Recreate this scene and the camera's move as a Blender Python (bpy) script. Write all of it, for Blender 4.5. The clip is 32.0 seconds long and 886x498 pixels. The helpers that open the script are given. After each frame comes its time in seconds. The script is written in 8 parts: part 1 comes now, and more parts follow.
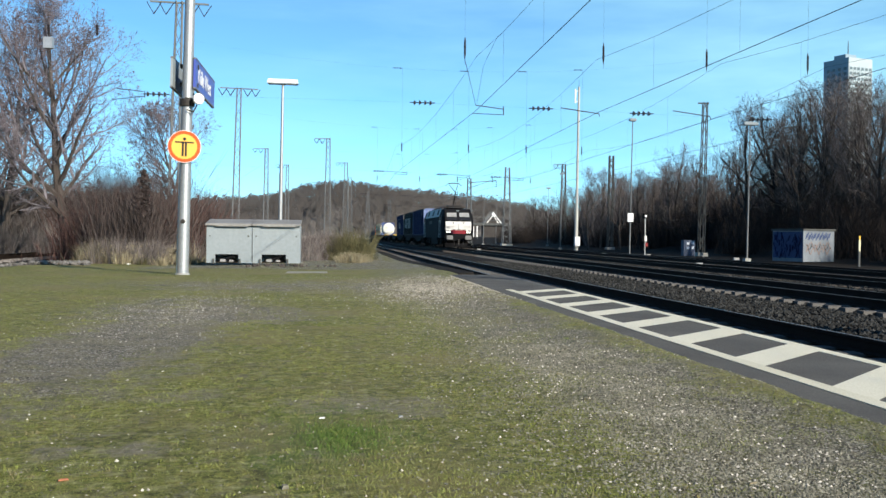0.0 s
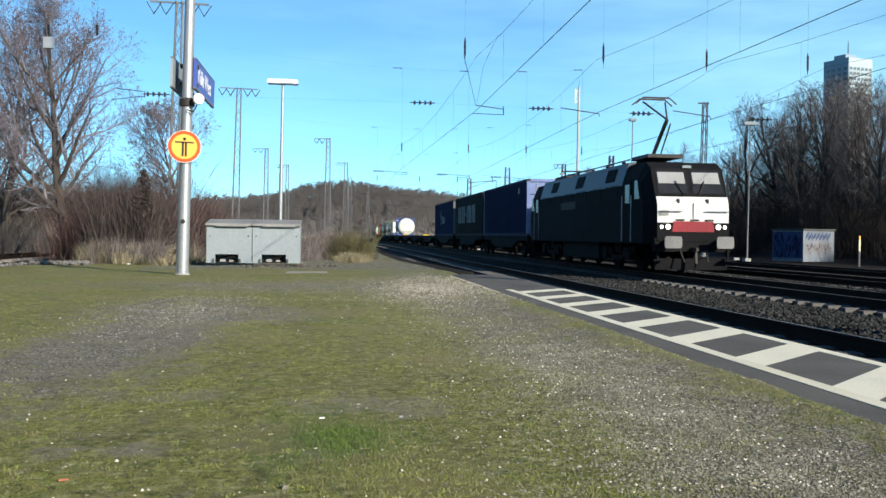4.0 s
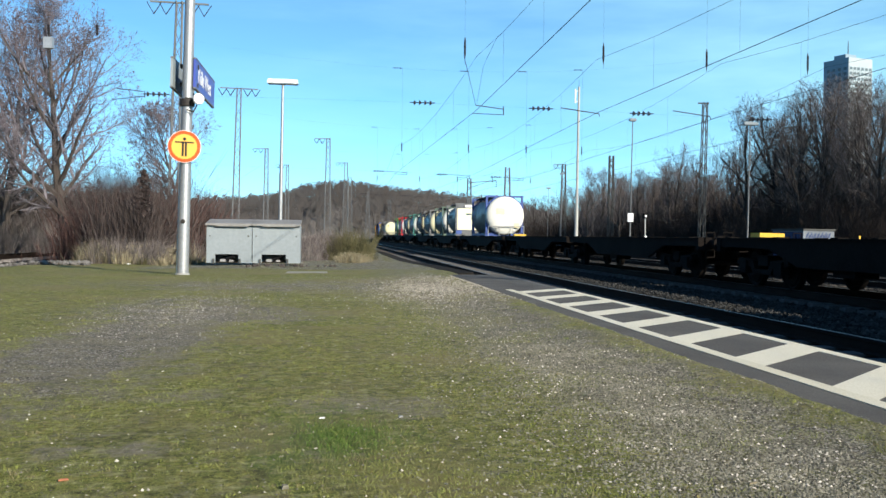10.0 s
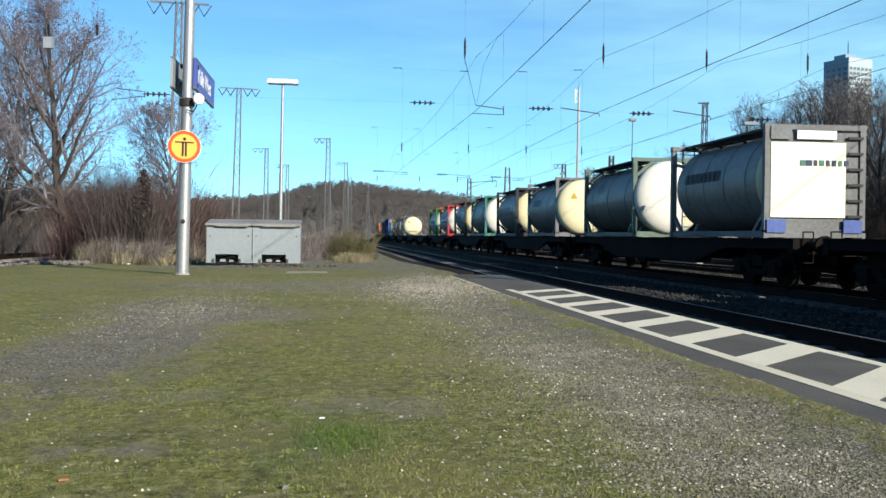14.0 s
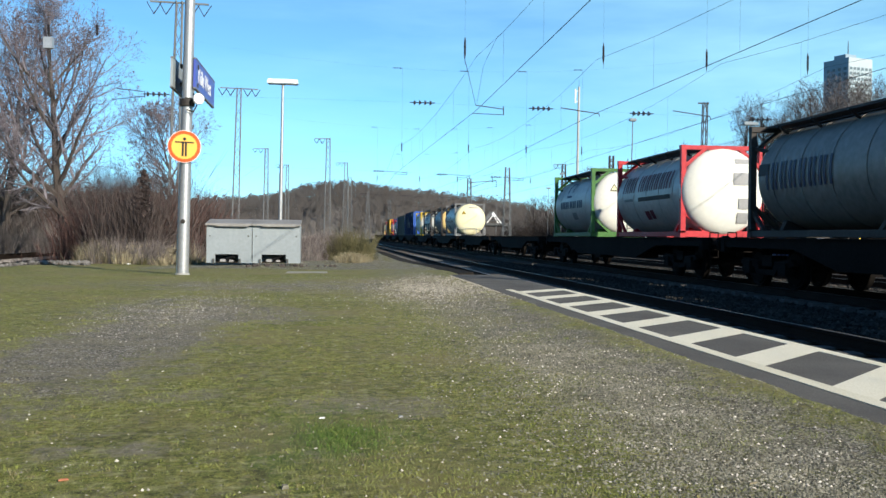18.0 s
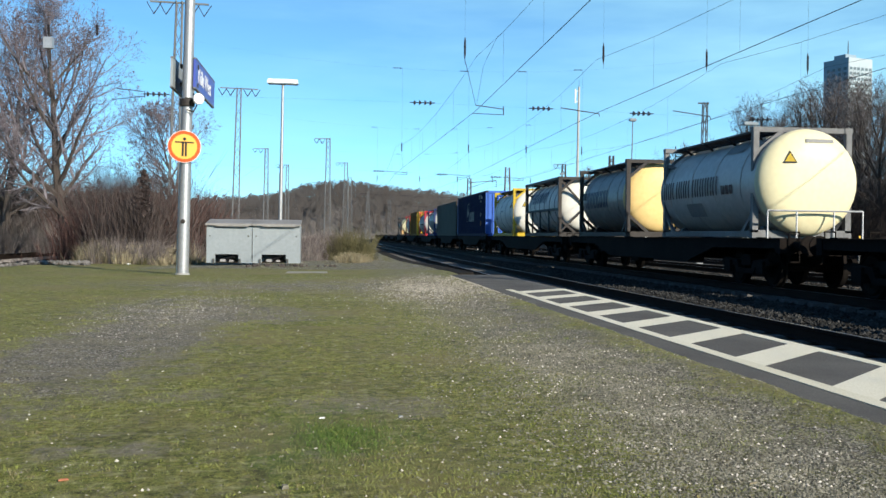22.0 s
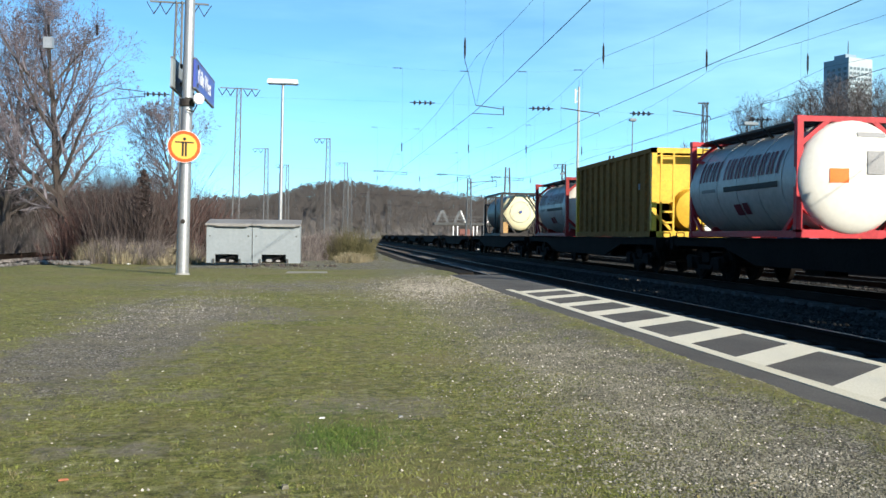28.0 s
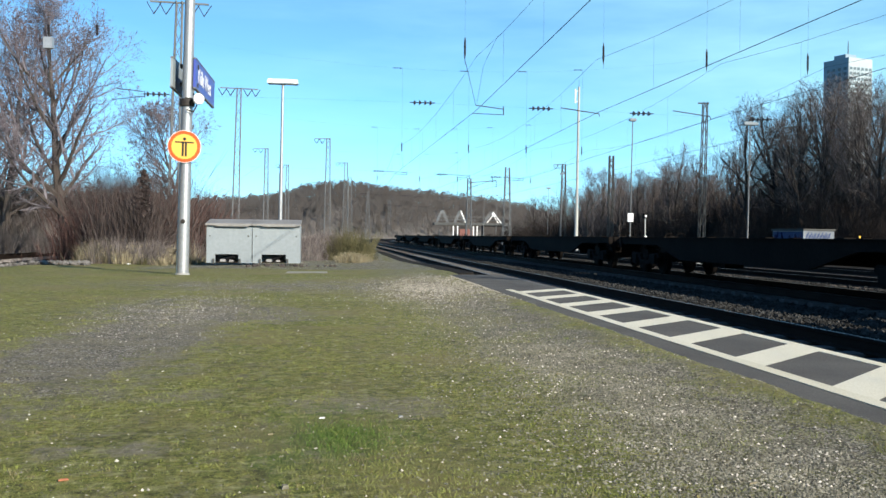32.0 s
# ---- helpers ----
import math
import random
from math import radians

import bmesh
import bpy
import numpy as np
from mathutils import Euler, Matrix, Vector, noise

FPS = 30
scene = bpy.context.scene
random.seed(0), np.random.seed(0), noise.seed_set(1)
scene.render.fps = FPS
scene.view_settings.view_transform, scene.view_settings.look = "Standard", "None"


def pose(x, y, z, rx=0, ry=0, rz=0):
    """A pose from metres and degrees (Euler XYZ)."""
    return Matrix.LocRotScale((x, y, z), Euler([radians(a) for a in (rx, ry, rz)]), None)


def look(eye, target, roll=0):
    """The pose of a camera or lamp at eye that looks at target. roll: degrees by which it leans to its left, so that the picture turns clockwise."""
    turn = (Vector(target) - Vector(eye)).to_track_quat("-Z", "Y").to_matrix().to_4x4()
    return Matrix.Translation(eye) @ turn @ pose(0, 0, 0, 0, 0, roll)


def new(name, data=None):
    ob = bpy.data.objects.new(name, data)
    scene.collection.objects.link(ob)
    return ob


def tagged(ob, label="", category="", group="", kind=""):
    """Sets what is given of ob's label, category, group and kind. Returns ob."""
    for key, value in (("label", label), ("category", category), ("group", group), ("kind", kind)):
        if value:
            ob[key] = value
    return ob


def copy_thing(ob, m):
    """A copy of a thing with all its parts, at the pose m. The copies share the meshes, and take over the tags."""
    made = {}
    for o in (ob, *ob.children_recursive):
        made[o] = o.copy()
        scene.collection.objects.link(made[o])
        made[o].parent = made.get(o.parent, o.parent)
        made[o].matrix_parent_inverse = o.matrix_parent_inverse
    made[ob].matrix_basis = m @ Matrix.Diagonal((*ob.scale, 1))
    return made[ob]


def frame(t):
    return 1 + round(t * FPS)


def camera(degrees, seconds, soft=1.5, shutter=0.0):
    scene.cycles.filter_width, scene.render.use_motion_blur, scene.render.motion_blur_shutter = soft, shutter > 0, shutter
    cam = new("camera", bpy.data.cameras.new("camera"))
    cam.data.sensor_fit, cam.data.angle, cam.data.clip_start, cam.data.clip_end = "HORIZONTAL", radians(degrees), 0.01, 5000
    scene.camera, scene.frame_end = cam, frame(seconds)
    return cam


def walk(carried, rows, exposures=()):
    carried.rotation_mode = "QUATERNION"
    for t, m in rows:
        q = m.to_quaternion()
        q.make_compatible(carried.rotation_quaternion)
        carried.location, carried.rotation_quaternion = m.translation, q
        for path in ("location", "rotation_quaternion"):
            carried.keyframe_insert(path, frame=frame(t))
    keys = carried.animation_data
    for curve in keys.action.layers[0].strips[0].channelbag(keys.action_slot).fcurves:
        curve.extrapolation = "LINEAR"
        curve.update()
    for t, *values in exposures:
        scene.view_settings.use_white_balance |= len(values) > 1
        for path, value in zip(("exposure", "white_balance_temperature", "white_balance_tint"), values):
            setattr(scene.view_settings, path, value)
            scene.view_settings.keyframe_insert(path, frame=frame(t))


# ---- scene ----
cam = camera(50.11, 32.0, soft=1.5)
EYE = Vector((0.0, 0.0, 0.84))
AIM = look(EYE, EYE + Vector((0.11620, 0.99313, -0.01374)), 0.573)
# the clip's own exposure wavers a little as bright and dark loads pass
WAVER = ((0, 0.05), (1, 0.08), (2, 0.07), (3.5, 0.06), (6, 0.16), (8, 0.24), (9, 0.18), (10, 0.08), (12, 0.03), (13, -0.02), (14.5, 0.03), (17, 0.06), (19, 0.07), (21, -0.02), (22, 0.0), (23, 0.16), (25, 0.18), (28, 0.18), (29, 0.2), (31, 0.16), (32, 0.16))
walk(cam, [(0.0, AIM), (32.0, AIM)], [(t, 0.60 + d) for t, d in WAVER])

# ---- light: low sun over the right shoulder, clear late-winter sky ----
SUN_AZ = Vector((0.56, -0.83, 0.0)).normalized()
SUN_EL = radians(22.5)
world = bpy.data.worlds.new("world")
scene.world = world
world.use_nodes = True
wn, wl = world.node_tree.nodes, world.node_tree.links
sky = wn.new("ShaderNodeTexSky")
sky.sky_type, sky.sun_disc = "NISHITA", False
sky.sun_elevation = SUN_EL
sky.sun_rotation = math.atan2(SUN_AZ.x, SUN_AZ.y)
sky.air_density, sky.dust_density, sky.ozone_density = 0.55, 0.1, 2.6
bgn = wn["Background"]
bgn.inputs["Strength"].default_value = 0.106
# the clear blue-cyan of the cold air, and thin streaks of high cloud
tint = wn.new("ShaderNodeMix")
tint.data_type, tint.blend_type = "RGBA", "MULTIPLY"
tint.inputs["Factor"].default_value = 1.0
tint.inputs["B"].default_value = (0.74, 1.20, 1.24, 1)
wl.new(sky.outputs[0], tint.inputs["A"])
wco, wmap, wisp, wramp = wn.new("ShaderNodeTexCoord"), wn.new("ShaderNodeMapping"), wn.new("ShaderNodeTexNoise"), wn.new("ShaderNodeMapRange")
wmap.inputs["Scale"].default_value = (1.2, 1.2, 7.0)
wmap.inputs["Rotation"].default_value = (0.2, 0.25, 0.0)
wmap.inputs["Location"].default_value = (1.3, 0.4, 0.2)
wisp.inputs["Scale"].default_value, wisp.inputs["Detail"].default_value, wisp.inputs["Roughness"].default_value = 1.6, 7, 0.6
wramp.inputs["From Min"].default_value, wramp.inputs["From Max"].default_value, wramp.inputs["To Max"].default_value = 0.42, 0.72, 0.5
wramp.inputs["To Min"].default_value = 0.12
wl.new(wco.outputs["Generated"], wmap.inputs["Vector"]), wl.new(wmap.outputs[0], wisp.inputs["Vector"]), wl.new(wisp.outputs["Fac"], wramp.inputs["Value"])
cloud = wn.new("ShaderNodeMix")
cloud.data_type = "RGBA"
cloud.inputs["B"].default_value = (3.4, 6.4, 7.6, 1)
# the haze and the thin cloud lie low; the zenith is clear and deep
wsep, wlow, wfade = wn.new("ShaderNodeSeparateXYZ"), wn.new("ShaderNodeMapRange"), wn.new("ShaderNodeMath")
wlow.interpolation_type = "SMOOTHSTEP"
wlow.inputs["From Min"].default_value, wlow.inputs["From Max"].default_value = 0.55, 0.15
wfade.operation = "MULTIPLY"
wl.new(wco.outputs["Generated"], wsep.inputs[0]), wl.new(wsep.outputs["Z"], wlow.inputs["Value"])
# the veil thickens slowly towards the east
weast, wveil = wn.new("ShaderNodeMapRange"), wn.new("ShaderNodeMath")
weast.inputs["From Min"].default_value, weast.inputs["From Max"].default_value = -0.45, 0.75
weast.inputs["To Min"].default_value, weast.inputs["To Max"].default_value = 0.25, 1.75
wveil.operation = "MULTIPLY"
wl.new(wsep.outputs["X"], weast.inputs["Value"]), wl.new(wramp.outputs[0], wveil.inputs[0]), wl.new(weast.outputs[0], wveil.inputs[1])
wl.new(wveil.outputs[0], wfade.inputs[0]), wl.new(wlow.outputs[0], wfade.inputs[1])
wl.new(wfade.outputs[0], cloud.inputs["Factor"]), wl.new(tint.outputs["Result"], cloud.inputs["A"])
wl.new(cloud.outputs["Result"], bgn.inputs["Color"])
sun = new("sun", bpy.data.lights.new("sun", "SUN"))
sun.data.energy, sun.data.angle, sun.data.color = 5.0, radians(0.5), (1.0, 0.915, 0.77)
SUN_DIR = SUN_AZ * math.cos(SUN_EL) + Vector((0, 0, math.sin(SUN_EL)))
sun.matrix_world = look(SUN_DIR * 100, (0, 0, 0))

# ---- materials ----
MATS = {}


def mat(name, c1, c2=None, rough=0.6, metal=0.0, scale=6.0, bump=0.15, bscale=None, spec=0.2, coords="Object", island=0.0, emit=None):
    """A two-tone material: large stains and fine grain mix the tones, the grain also gives relief."""
    if name in MATS:
        return MATS[name]
    m = bpy.data.materials.new(name)
    m.use_nodes = True
    n, l = m.node_tree.nodes, m.node_tree.links
    b = n["Principled BSDF"]
    b.inputs["Roughness"].default_value = rough
    b.inputs["Metallic"].default_value = metal
    b.inputs["Specular IOR Level"].default_value = spec
    c2 = c2 or tuple(c * 0.7 for c in c1)
    co = n.new("ShaderNodeTexCoord")
    src = co.outputs[coords]
    big, fine = n.new("ShaderNodeTexNoise"), n.new("ShaderNodeTexNoise")
    big.inputs["Scale"].default_value, big.inputs["Detail"].default_value = scale * 0.22, 6
    fine.inputs["Scale"].default_value, fine.inputs["Detail"].default_value = bscale or scale * 4, 4
    l.new(src, big.inputs["Vector"]), l.new(src, fine.inputs["Vector"])
    add = n.new("ShaderNodeMath")
    add.operation = "MULTIPLY_ADD"
    add.inputs[1].default_value = 0.55
    l.new(fine.outputs["Fac"], add.inputs[0])
    half = n.new("ShaderNodeMath")
    half.operation = "MULTIPLY"
    half.inputs[1].default_value = 0.6
    l.new(big.outputs["Fac"], half.inputs[0]), l.new(half.outputs[0], add.inputs[2])
    ramp = n.new("ShaderNodeMapRange")
    ramp.inputs["From Min"].default_value, ramp.inputs["From Max"].default_value = 0.38, 0.76
    l.new(add.outputs[0], ramp.inputs["Value"])
    mix = n.new("ShaderNodeMix")
    mix.data_type = "RGBA"
    mix.inputs["A"].default_value, mix.inputs["B"].default_value = (*c1, 1), (*c2, 1)
    l.new(ramp.outputs[0], mix.inputs["Factor"])
    out = mix.outputs["Result"]
    if island:
        geo = n.new("ShaderNodeNewGeometry")
        hsv = n.new("ShaderNodeHueSaturation")
        mr = n.new("ShaderNodeMapRange")
        mr.inputs["To Min"].default_value, mr.inputs["To Max"].default_value = 1 - island, 1 + island
        l.new(geo.outputs["Random Per Island"], mr.inputs["Value"])
        l.new(mr.outputs[0], hsv.inputs["Value"]), l.new(out, hsv.inputs["Color"])
        out = hsv.outputs[0]
    l.new(out, b.inputs["Base Color"])
    if bump:
        bn = n.new("ShaderNodeBump")
        bn.inputs["Strength"].default_value, bn.inputs["Distance"].default_value = bump, 0.02
        l.new(fine.outputs["Fac"], bn.inputs["Height"]), l.new(bn.outputs[0], b.inputs["Normal"])
    if emit:
        b.inputs["Emission Color"].default_value, b.inputs["Emission Strength"].default_value = (*emit[0], 1), emit[1]
    MATS[name] = m
    return m


ASPHALT = mat("asphalt", (0.15, 0.142, 0.13), (0.085, 0.081, 0.075), 0.9, scale=5, bump=0.5, bscale=90, spec=0.06)
ROADPAINT = mat("road_paint", (0.83, 0.785, 0.65), (0.52, 0.47, 0.32), 0.8, scale=0.9, bump=0.3, bscale=90)
BALLAST = mat("ballast", (0.030, 0.026, 0.022), (0.010, 0.009, 0.008), 0.95, scale=9, bump=1.0, bscale=22, spec=0.06)
STONE = mat("ballast_stone", (0.056, 0.056, 0.054), (0.013, 0.0128, 0.0122), 0.9, scale=8, bump=0.3, island=0.5, spec=0.06)
PEBBLE = mat("pebble", (0.238, 0.225, 0.176), (0.093, 0.088, 0.067), 0.85, scale=12, bump=0.2, island=0.7)
RAIL = mat("rail_rust", (0.028, 0.02, 0.016), (0.014, 0.011, 0.009), 0.8, scale=9, spec=0.06)
RAILTOP = mat("rail_polished", (0.17, 0.16, 0.15), (0.10, 0.095, 0.09), 0.5, 0.5, scale=9, bump=0.02)
SLEEPER = mat("sleeper", (0.12, 0.105, 0.095), (0.055, 0.047, 0.04), 0.9, scale=8, bump=0.5, spec=0.06)
CONCRETE = mat("concrete", (0.36, 0.36, 0.34), (0.24, 0.24, 0.22), 0.9, scale=7, bump=0.3)
GALV = mat("galvanised_steel", (0.42, 0.43, 0.44), (0.30, 0.31, 0.32), 0.45, 0.6, scale=5, bump=0.05)
DARKSTEEL = mat("mast_steel", (0.11, 0.115, 0.115), (0.06, 0.06, 0.055), 0.7, 0.2, scale=5, spec=0.06)
GREYSTEEL = mat("mast_steel_grey", (0.188, 0.198, 0.206), (0.106, 0.110, 0.112), 0.65, 0.2, scale=5)
WIRE = mat("wire_copper", (0.05, 0.05, 0.05), (0.03, 0.03, 0.03), 0.6, 0.3, bump=0)
INSUL = mat("insulator", (0.035, 0.03, 0.035), (0.02, 0.018, 0.02), 0.35, bump=0)
BARK = mat("bark", (0.10, 0.086, 0.078), (0.045, 0.038, 0.034), 0.95, scale=6, bump=0.6, spec=0.06)
TWIG = mat("twig", (0.165, 0.144, 0.138), (0.09, 0.076, 0.073), 0.95, scale=2, bump=0, island=0.3, spec=0.06)
BRUSHBROWN = mat("brush_brown", (0.098, 0.079, 0.074), (0.047, 0.038, 0.036), 0.95, scale=2, bump=0, island=0.4, spec=0.06)
TWIGRED = mat("twig_red", (0.125, 0.073, 0.065), (0.062, 0.037, 0.034), 0.95, scale=2, bump=0, island=0.3, spec=0.06)
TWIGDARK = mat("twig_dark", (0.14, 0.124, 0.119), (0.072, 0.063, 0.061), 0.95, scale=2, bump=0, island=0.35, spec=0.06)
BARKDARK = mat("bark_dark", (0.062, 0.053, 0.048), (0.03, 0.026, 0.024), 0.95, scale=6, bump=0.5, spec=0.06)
# undergrowth stems, with the shade inside the wood put into their colour
SHADEBRUSH = mat("shaded_stem", (0.042, 0.035, 0.032), (0.02, 0.017, 0.016), 0.95, scale=2, bump=0, island=0.35, spec=0.05)
FINE = mat("twig_fine", (0.205, 0.193, 0.215), (0.13, 0.112, 0.125), 0.95, scale=2, bump=0, island=0.3, spec=0.06)
PALESTEM = mat("pale_stem", (0.24, 0.21, 0.198), (0.13, 0.113, 0.106), 0.95, scale=2, bump=0, island=0.35, spec=0.06)
OLIVE = mat("olive_grass", (0.13, 0.12, 0.06), (0.07, 0.065, 0.035), 0.95, scale=2, bump=0, island=0.35, spec=0.06)
DEEP = mat("deep_twig", (0.15, 0.13, 0.124), (0.085, 0.073, 0.07), 0.95, scale=2, bump=0, island=0.3, spec=0.05)
DRYGRASS = mat("dry_grass", (0.34, 0.295, 0.195), (0.15, 0.128, 0.08), 0.95, scale=2, bump=0, island=0.35, spec=0.06)
MOSS = mat("moss_blade", (0.122, 0.150, 0.034), (0.268, 0.284, 0.088), 0.9, scale=2.2, bump=0, island=0.3, spec=0.06)
BLADE = mat("grass_blade", (0.122, 0.148, 0.036), (0.28, 0.286, 0.10), 0.9, scale=2.2, bump=0, island=0.3, spec=0.06)
DRYTURF = mat("dry_turf", (0.26, 0.225, 0.12), (0.15, 0.13, 0.06), 0.9, scale=1, bump=0, island=0.4, spec=0.06)
IVY = mat("withered_leaf", (0.075, 0.054, 0.05), (0.035, 0.026, 0.024), 0.6, scale=3, bump=0, island=0.4)
BLACKPAINT = mat("black_paint", (0.012, 0.012, 0.013), (0.007, 0.007, 0.008), 0.8, scale=3, bump=0.03, spec=0.06)
WAGON = mat("wagon_brown", (0.015, 0.012, 0.0105), (0.007, 0.006, 0.0055), 0.85, scale=4, bump=0.2, spec=0.06)
WHEEL = mat("wheel_steel", (0.016, 0.0135, 0.012), (0.008, 0.007, 0.0065), 0.8, 0.1, scale=5, spec=0.06)
WHITE = mat("white_paint", (0.70, 0.69, 0.63), (0.60, 0.59, 0.53), 0.4, scale=2, bump=0.02)
CREAM = mat("cream_paint", (0.72, 0.66, 0.43), (0.63, 0.57, 0.36), 0.4, scale=2, bump=0.02)
ORANGECREAM = mat("ochre_paint", (0.80, 0.60, 0.27), (0.7, 0.5, 0.2), 0.4, scale=2, bump=0.02)
# SHELL and WHITESHELL are darkened for the shaded flanks; end caps stay bright
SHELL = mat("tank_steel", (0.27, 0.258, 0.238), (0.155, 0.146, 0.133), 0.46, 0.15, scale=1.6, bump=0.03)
WHITESHELL = mat("tank_white_shaded", (0.50, 0.485, 0.455), (0.34, 0.325, 0.30), 0.42, 0.1, scale=1.6, bump=0.03)
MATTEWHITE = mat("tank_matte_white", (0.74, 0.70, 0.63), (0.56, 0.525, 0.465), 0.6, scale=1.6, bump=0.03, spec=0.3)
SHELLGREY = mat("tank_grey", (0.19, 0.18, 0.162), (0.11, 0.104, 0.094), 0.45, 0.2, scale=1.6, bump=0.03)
# container blue twice: darkened for the shaded sides, brightened for the sunlit ends
BLUE = mat("container_blue_shaded", (0.013, 0.016, 0.056), (0.008, 0.010, 0.034), 0.75, scale=1.6, bump=0.04, spec=0.08)
BLUELIT = mat("container_blue_sunlit", (0.05, 0.14, 0.50), (0.04, 0.10, 0.37), 0.45, scale=1.6, bump=0.04)
FRAMEBLUE = mat("frame_blue", (0.075, 0.12, 0.34), (0.045, 0.07, 0.2), 0.5, scale=3)
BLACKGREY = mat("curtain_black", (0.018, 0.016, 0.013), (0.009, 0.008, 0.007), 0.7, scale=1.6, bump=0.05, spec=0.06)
GREYGREEN = mat("container_grey", (0.06, 0.058, 0.05), (0.035, 0.034, 0.03), 0.65, scale=1.6, bump=0.05, spec=0.06)
RED = mat("frame_red", (0.50, 0.035, 0.045), (0.3, 0.022, 0.028), 0.5, scale=3)
DARKRED = mat("frame_dark_red", (0.30, 0.03, 0.03), (0.18, 0.02, 0.02), 0.5, scale=3)
GREEN = mat("frame_green", (0.065, 0.17, 0.045), (0.035, 0.095, 0.025), 0.5, scale=3)
TEAL = mat("frame_teal", (0.06, 0.19, 0.155), (0.035, 0.11, 0.09), 0.5, scale=3)
FRAMENAVY = mat("frame_navy", (0.035, 0.05, 0.15), (0.02, 0.03, 0.085), 0.6, scale=3)
SAGE = mat("frame_sage", (0.12, 0.17, 0.135), (0.07, 0.1, 0.08), 0.5, scale=3)
YELLOW = mat("frame_yellow", (0.52, 0.36, 0.03), (0.36, 0.25, 0.022), 0.6, scale=3, spec=0.2)
# the yellow of YEL, darkened and browned for surfaces in shade
SHADEDYELLOW = mat("yellow_shaded", (0.34, 0.18, 0.06), (0.19, 0.10, 0.036), 0.85, scale=2, bump=0.05, spec=0.05)
FRAMEDARK = mat("frame_dark", (0.045, 0.04, 0.038), (0.025, 0.022, 0.02), 0.6, scale=3)
FRAMEGREY = mat("frame_grey", (0.17, 0.175, 0.18), (0.10, 0.10, 0.10), 0.55, scale=3)
NOSEWHITE = mat("nose_white", (0.651, 0.642, 0.616), (0.458, 0.449, 0.431), 0.45, scale=5, bump=0.02)
GLOSSBLACK = mat("roof_slate", (0.045, 0.050, 0.062), (0.03, 0.034, 0.042), 0.5, scale=3, bump=0.02, spec=0.35)
ORANGE = mat("hazard_orange", (0.85, 0.20, 0.03), (0.7, 0.16, 0.03), 0.5, bump=0)
NAVY = mat("lettering_navy", (0.03, 0.045, 0.10), (0.02, 0.03, 0.07), 0.5, bump=0)
MAROON = mat("lettering_maroon", (0.16, 0.02, 0.035), (0.1, 0.015, 0.02), 0.5, bump=0)
BLACKINK = mat("lettering_black", (0.02, 0.02, 0.02), (0.03, 0.03, 0.03), 0.6, bump=0)
PALEINK = mat("lettering_pale", (0.30, 0.30, 0.30), (0.22, 0.22, 0.22), 0.6, bump=0)
GREYINK = mat("lettering_grey", (0.25, 0.25, 0.24), (0.18, 0.18, 0.18), 0.6, bump=0)
DARKGLASS = mat("cab_glass_dark", (0.02, 0.022, 0.025), (0.012, 0.013, 0.015), 0.25, scale=1, bump=0, spec=0.3)
GLASS = mat("cab_glass", (0.25, 0.28, 0.28), (0.15, 0.17, 0.17), 0.12, scale=1, bump=0, spec=0.8)
LAMPGLASS = mat("head_lamp", (0.8, 0.8, 0.75), rough=0.2, bump=0, emit=((1, 0.95, 0.8), 2.0))
SIGNBLUE = mat("sign_blue", (0.07, 0.10, 0.38), (0.055, 0.08, 0.31), 0.4, bump=0)
SIGNWHITE = mat("sign_white", (0.8, 0.8, 0.8), (0.7, 0.7, 0.7), 0.4, bump=0)
SIGNRED = mat("sign_red", (0.75, 0.10, 0.02), (0.65, 0.08, 0.02), 0.4, bump=0)
SIGNYELLOW = mat("sign_yellow", (0.80, 0.46, 0.09), (0.74, 0.42, 0.08), 0.4, bump=0)
CABINET = mat("cabinet_grey", (0.27, 0.305, 0.325), (0.21, 0.24, 0.255), 0.6, scale=3, bump=0.08)
CABINETLID = mat("cabinet_lid", (0.27, 0.265, 0.255), (0.17, 0.165, 0.16), 0.8, scale=5, bump=0.3)
# the tower's shaded and sunlit sides get separate darker and paler tones
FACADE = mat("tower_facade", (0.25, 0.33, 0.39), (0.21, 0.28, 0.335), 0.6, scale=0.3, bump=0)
FACADELIT = mat("tower_facade_lit", (0.40, 0.47, 0.50), (0.33, 0.39, 0.42), 0.6, scale=0.3, bump=0)
PANE = mat("tower_pane", (0.15, 0.19, 0.21), (0.11, 0.15, 0.17), 0.2, scale=0.3, bump=0)
HUTWALL = mat("hut_paint", (0.21, 0.235, 0.265), (0.13, 0.15, 0.175), 0.7, scale=4)
GRAFFITI = mat("graffiti_blue", (0.055, 0.085, 0.19), (0.035, 0.05, 0.11), 0.6, bump=0)
GRAFFITIDARK = mat("graffiti_dark", (0.012, 0.02, 0.07), (0.008, 0.012, 0.04), 0.6, bump=0)
GRAFFITIPALE = mat("graffiti_pale", (0.62, 0.66, 0.72), (0.5, 0.53, 0.6), 0.6, bump=0)
GRAFFITIBROWN = mat("graffiti_brown", (0.28, 0.20, 0.17), (0.2, 0.14, 0.12), 0.6, bump=0)
DARKSOIL = mat("track_soil", (0.032, 0.027, 0.022), (0.015, 0.013, 0.011), 0.95, scale=1.2, bump=0.8, bscale=12, spec=0.06)


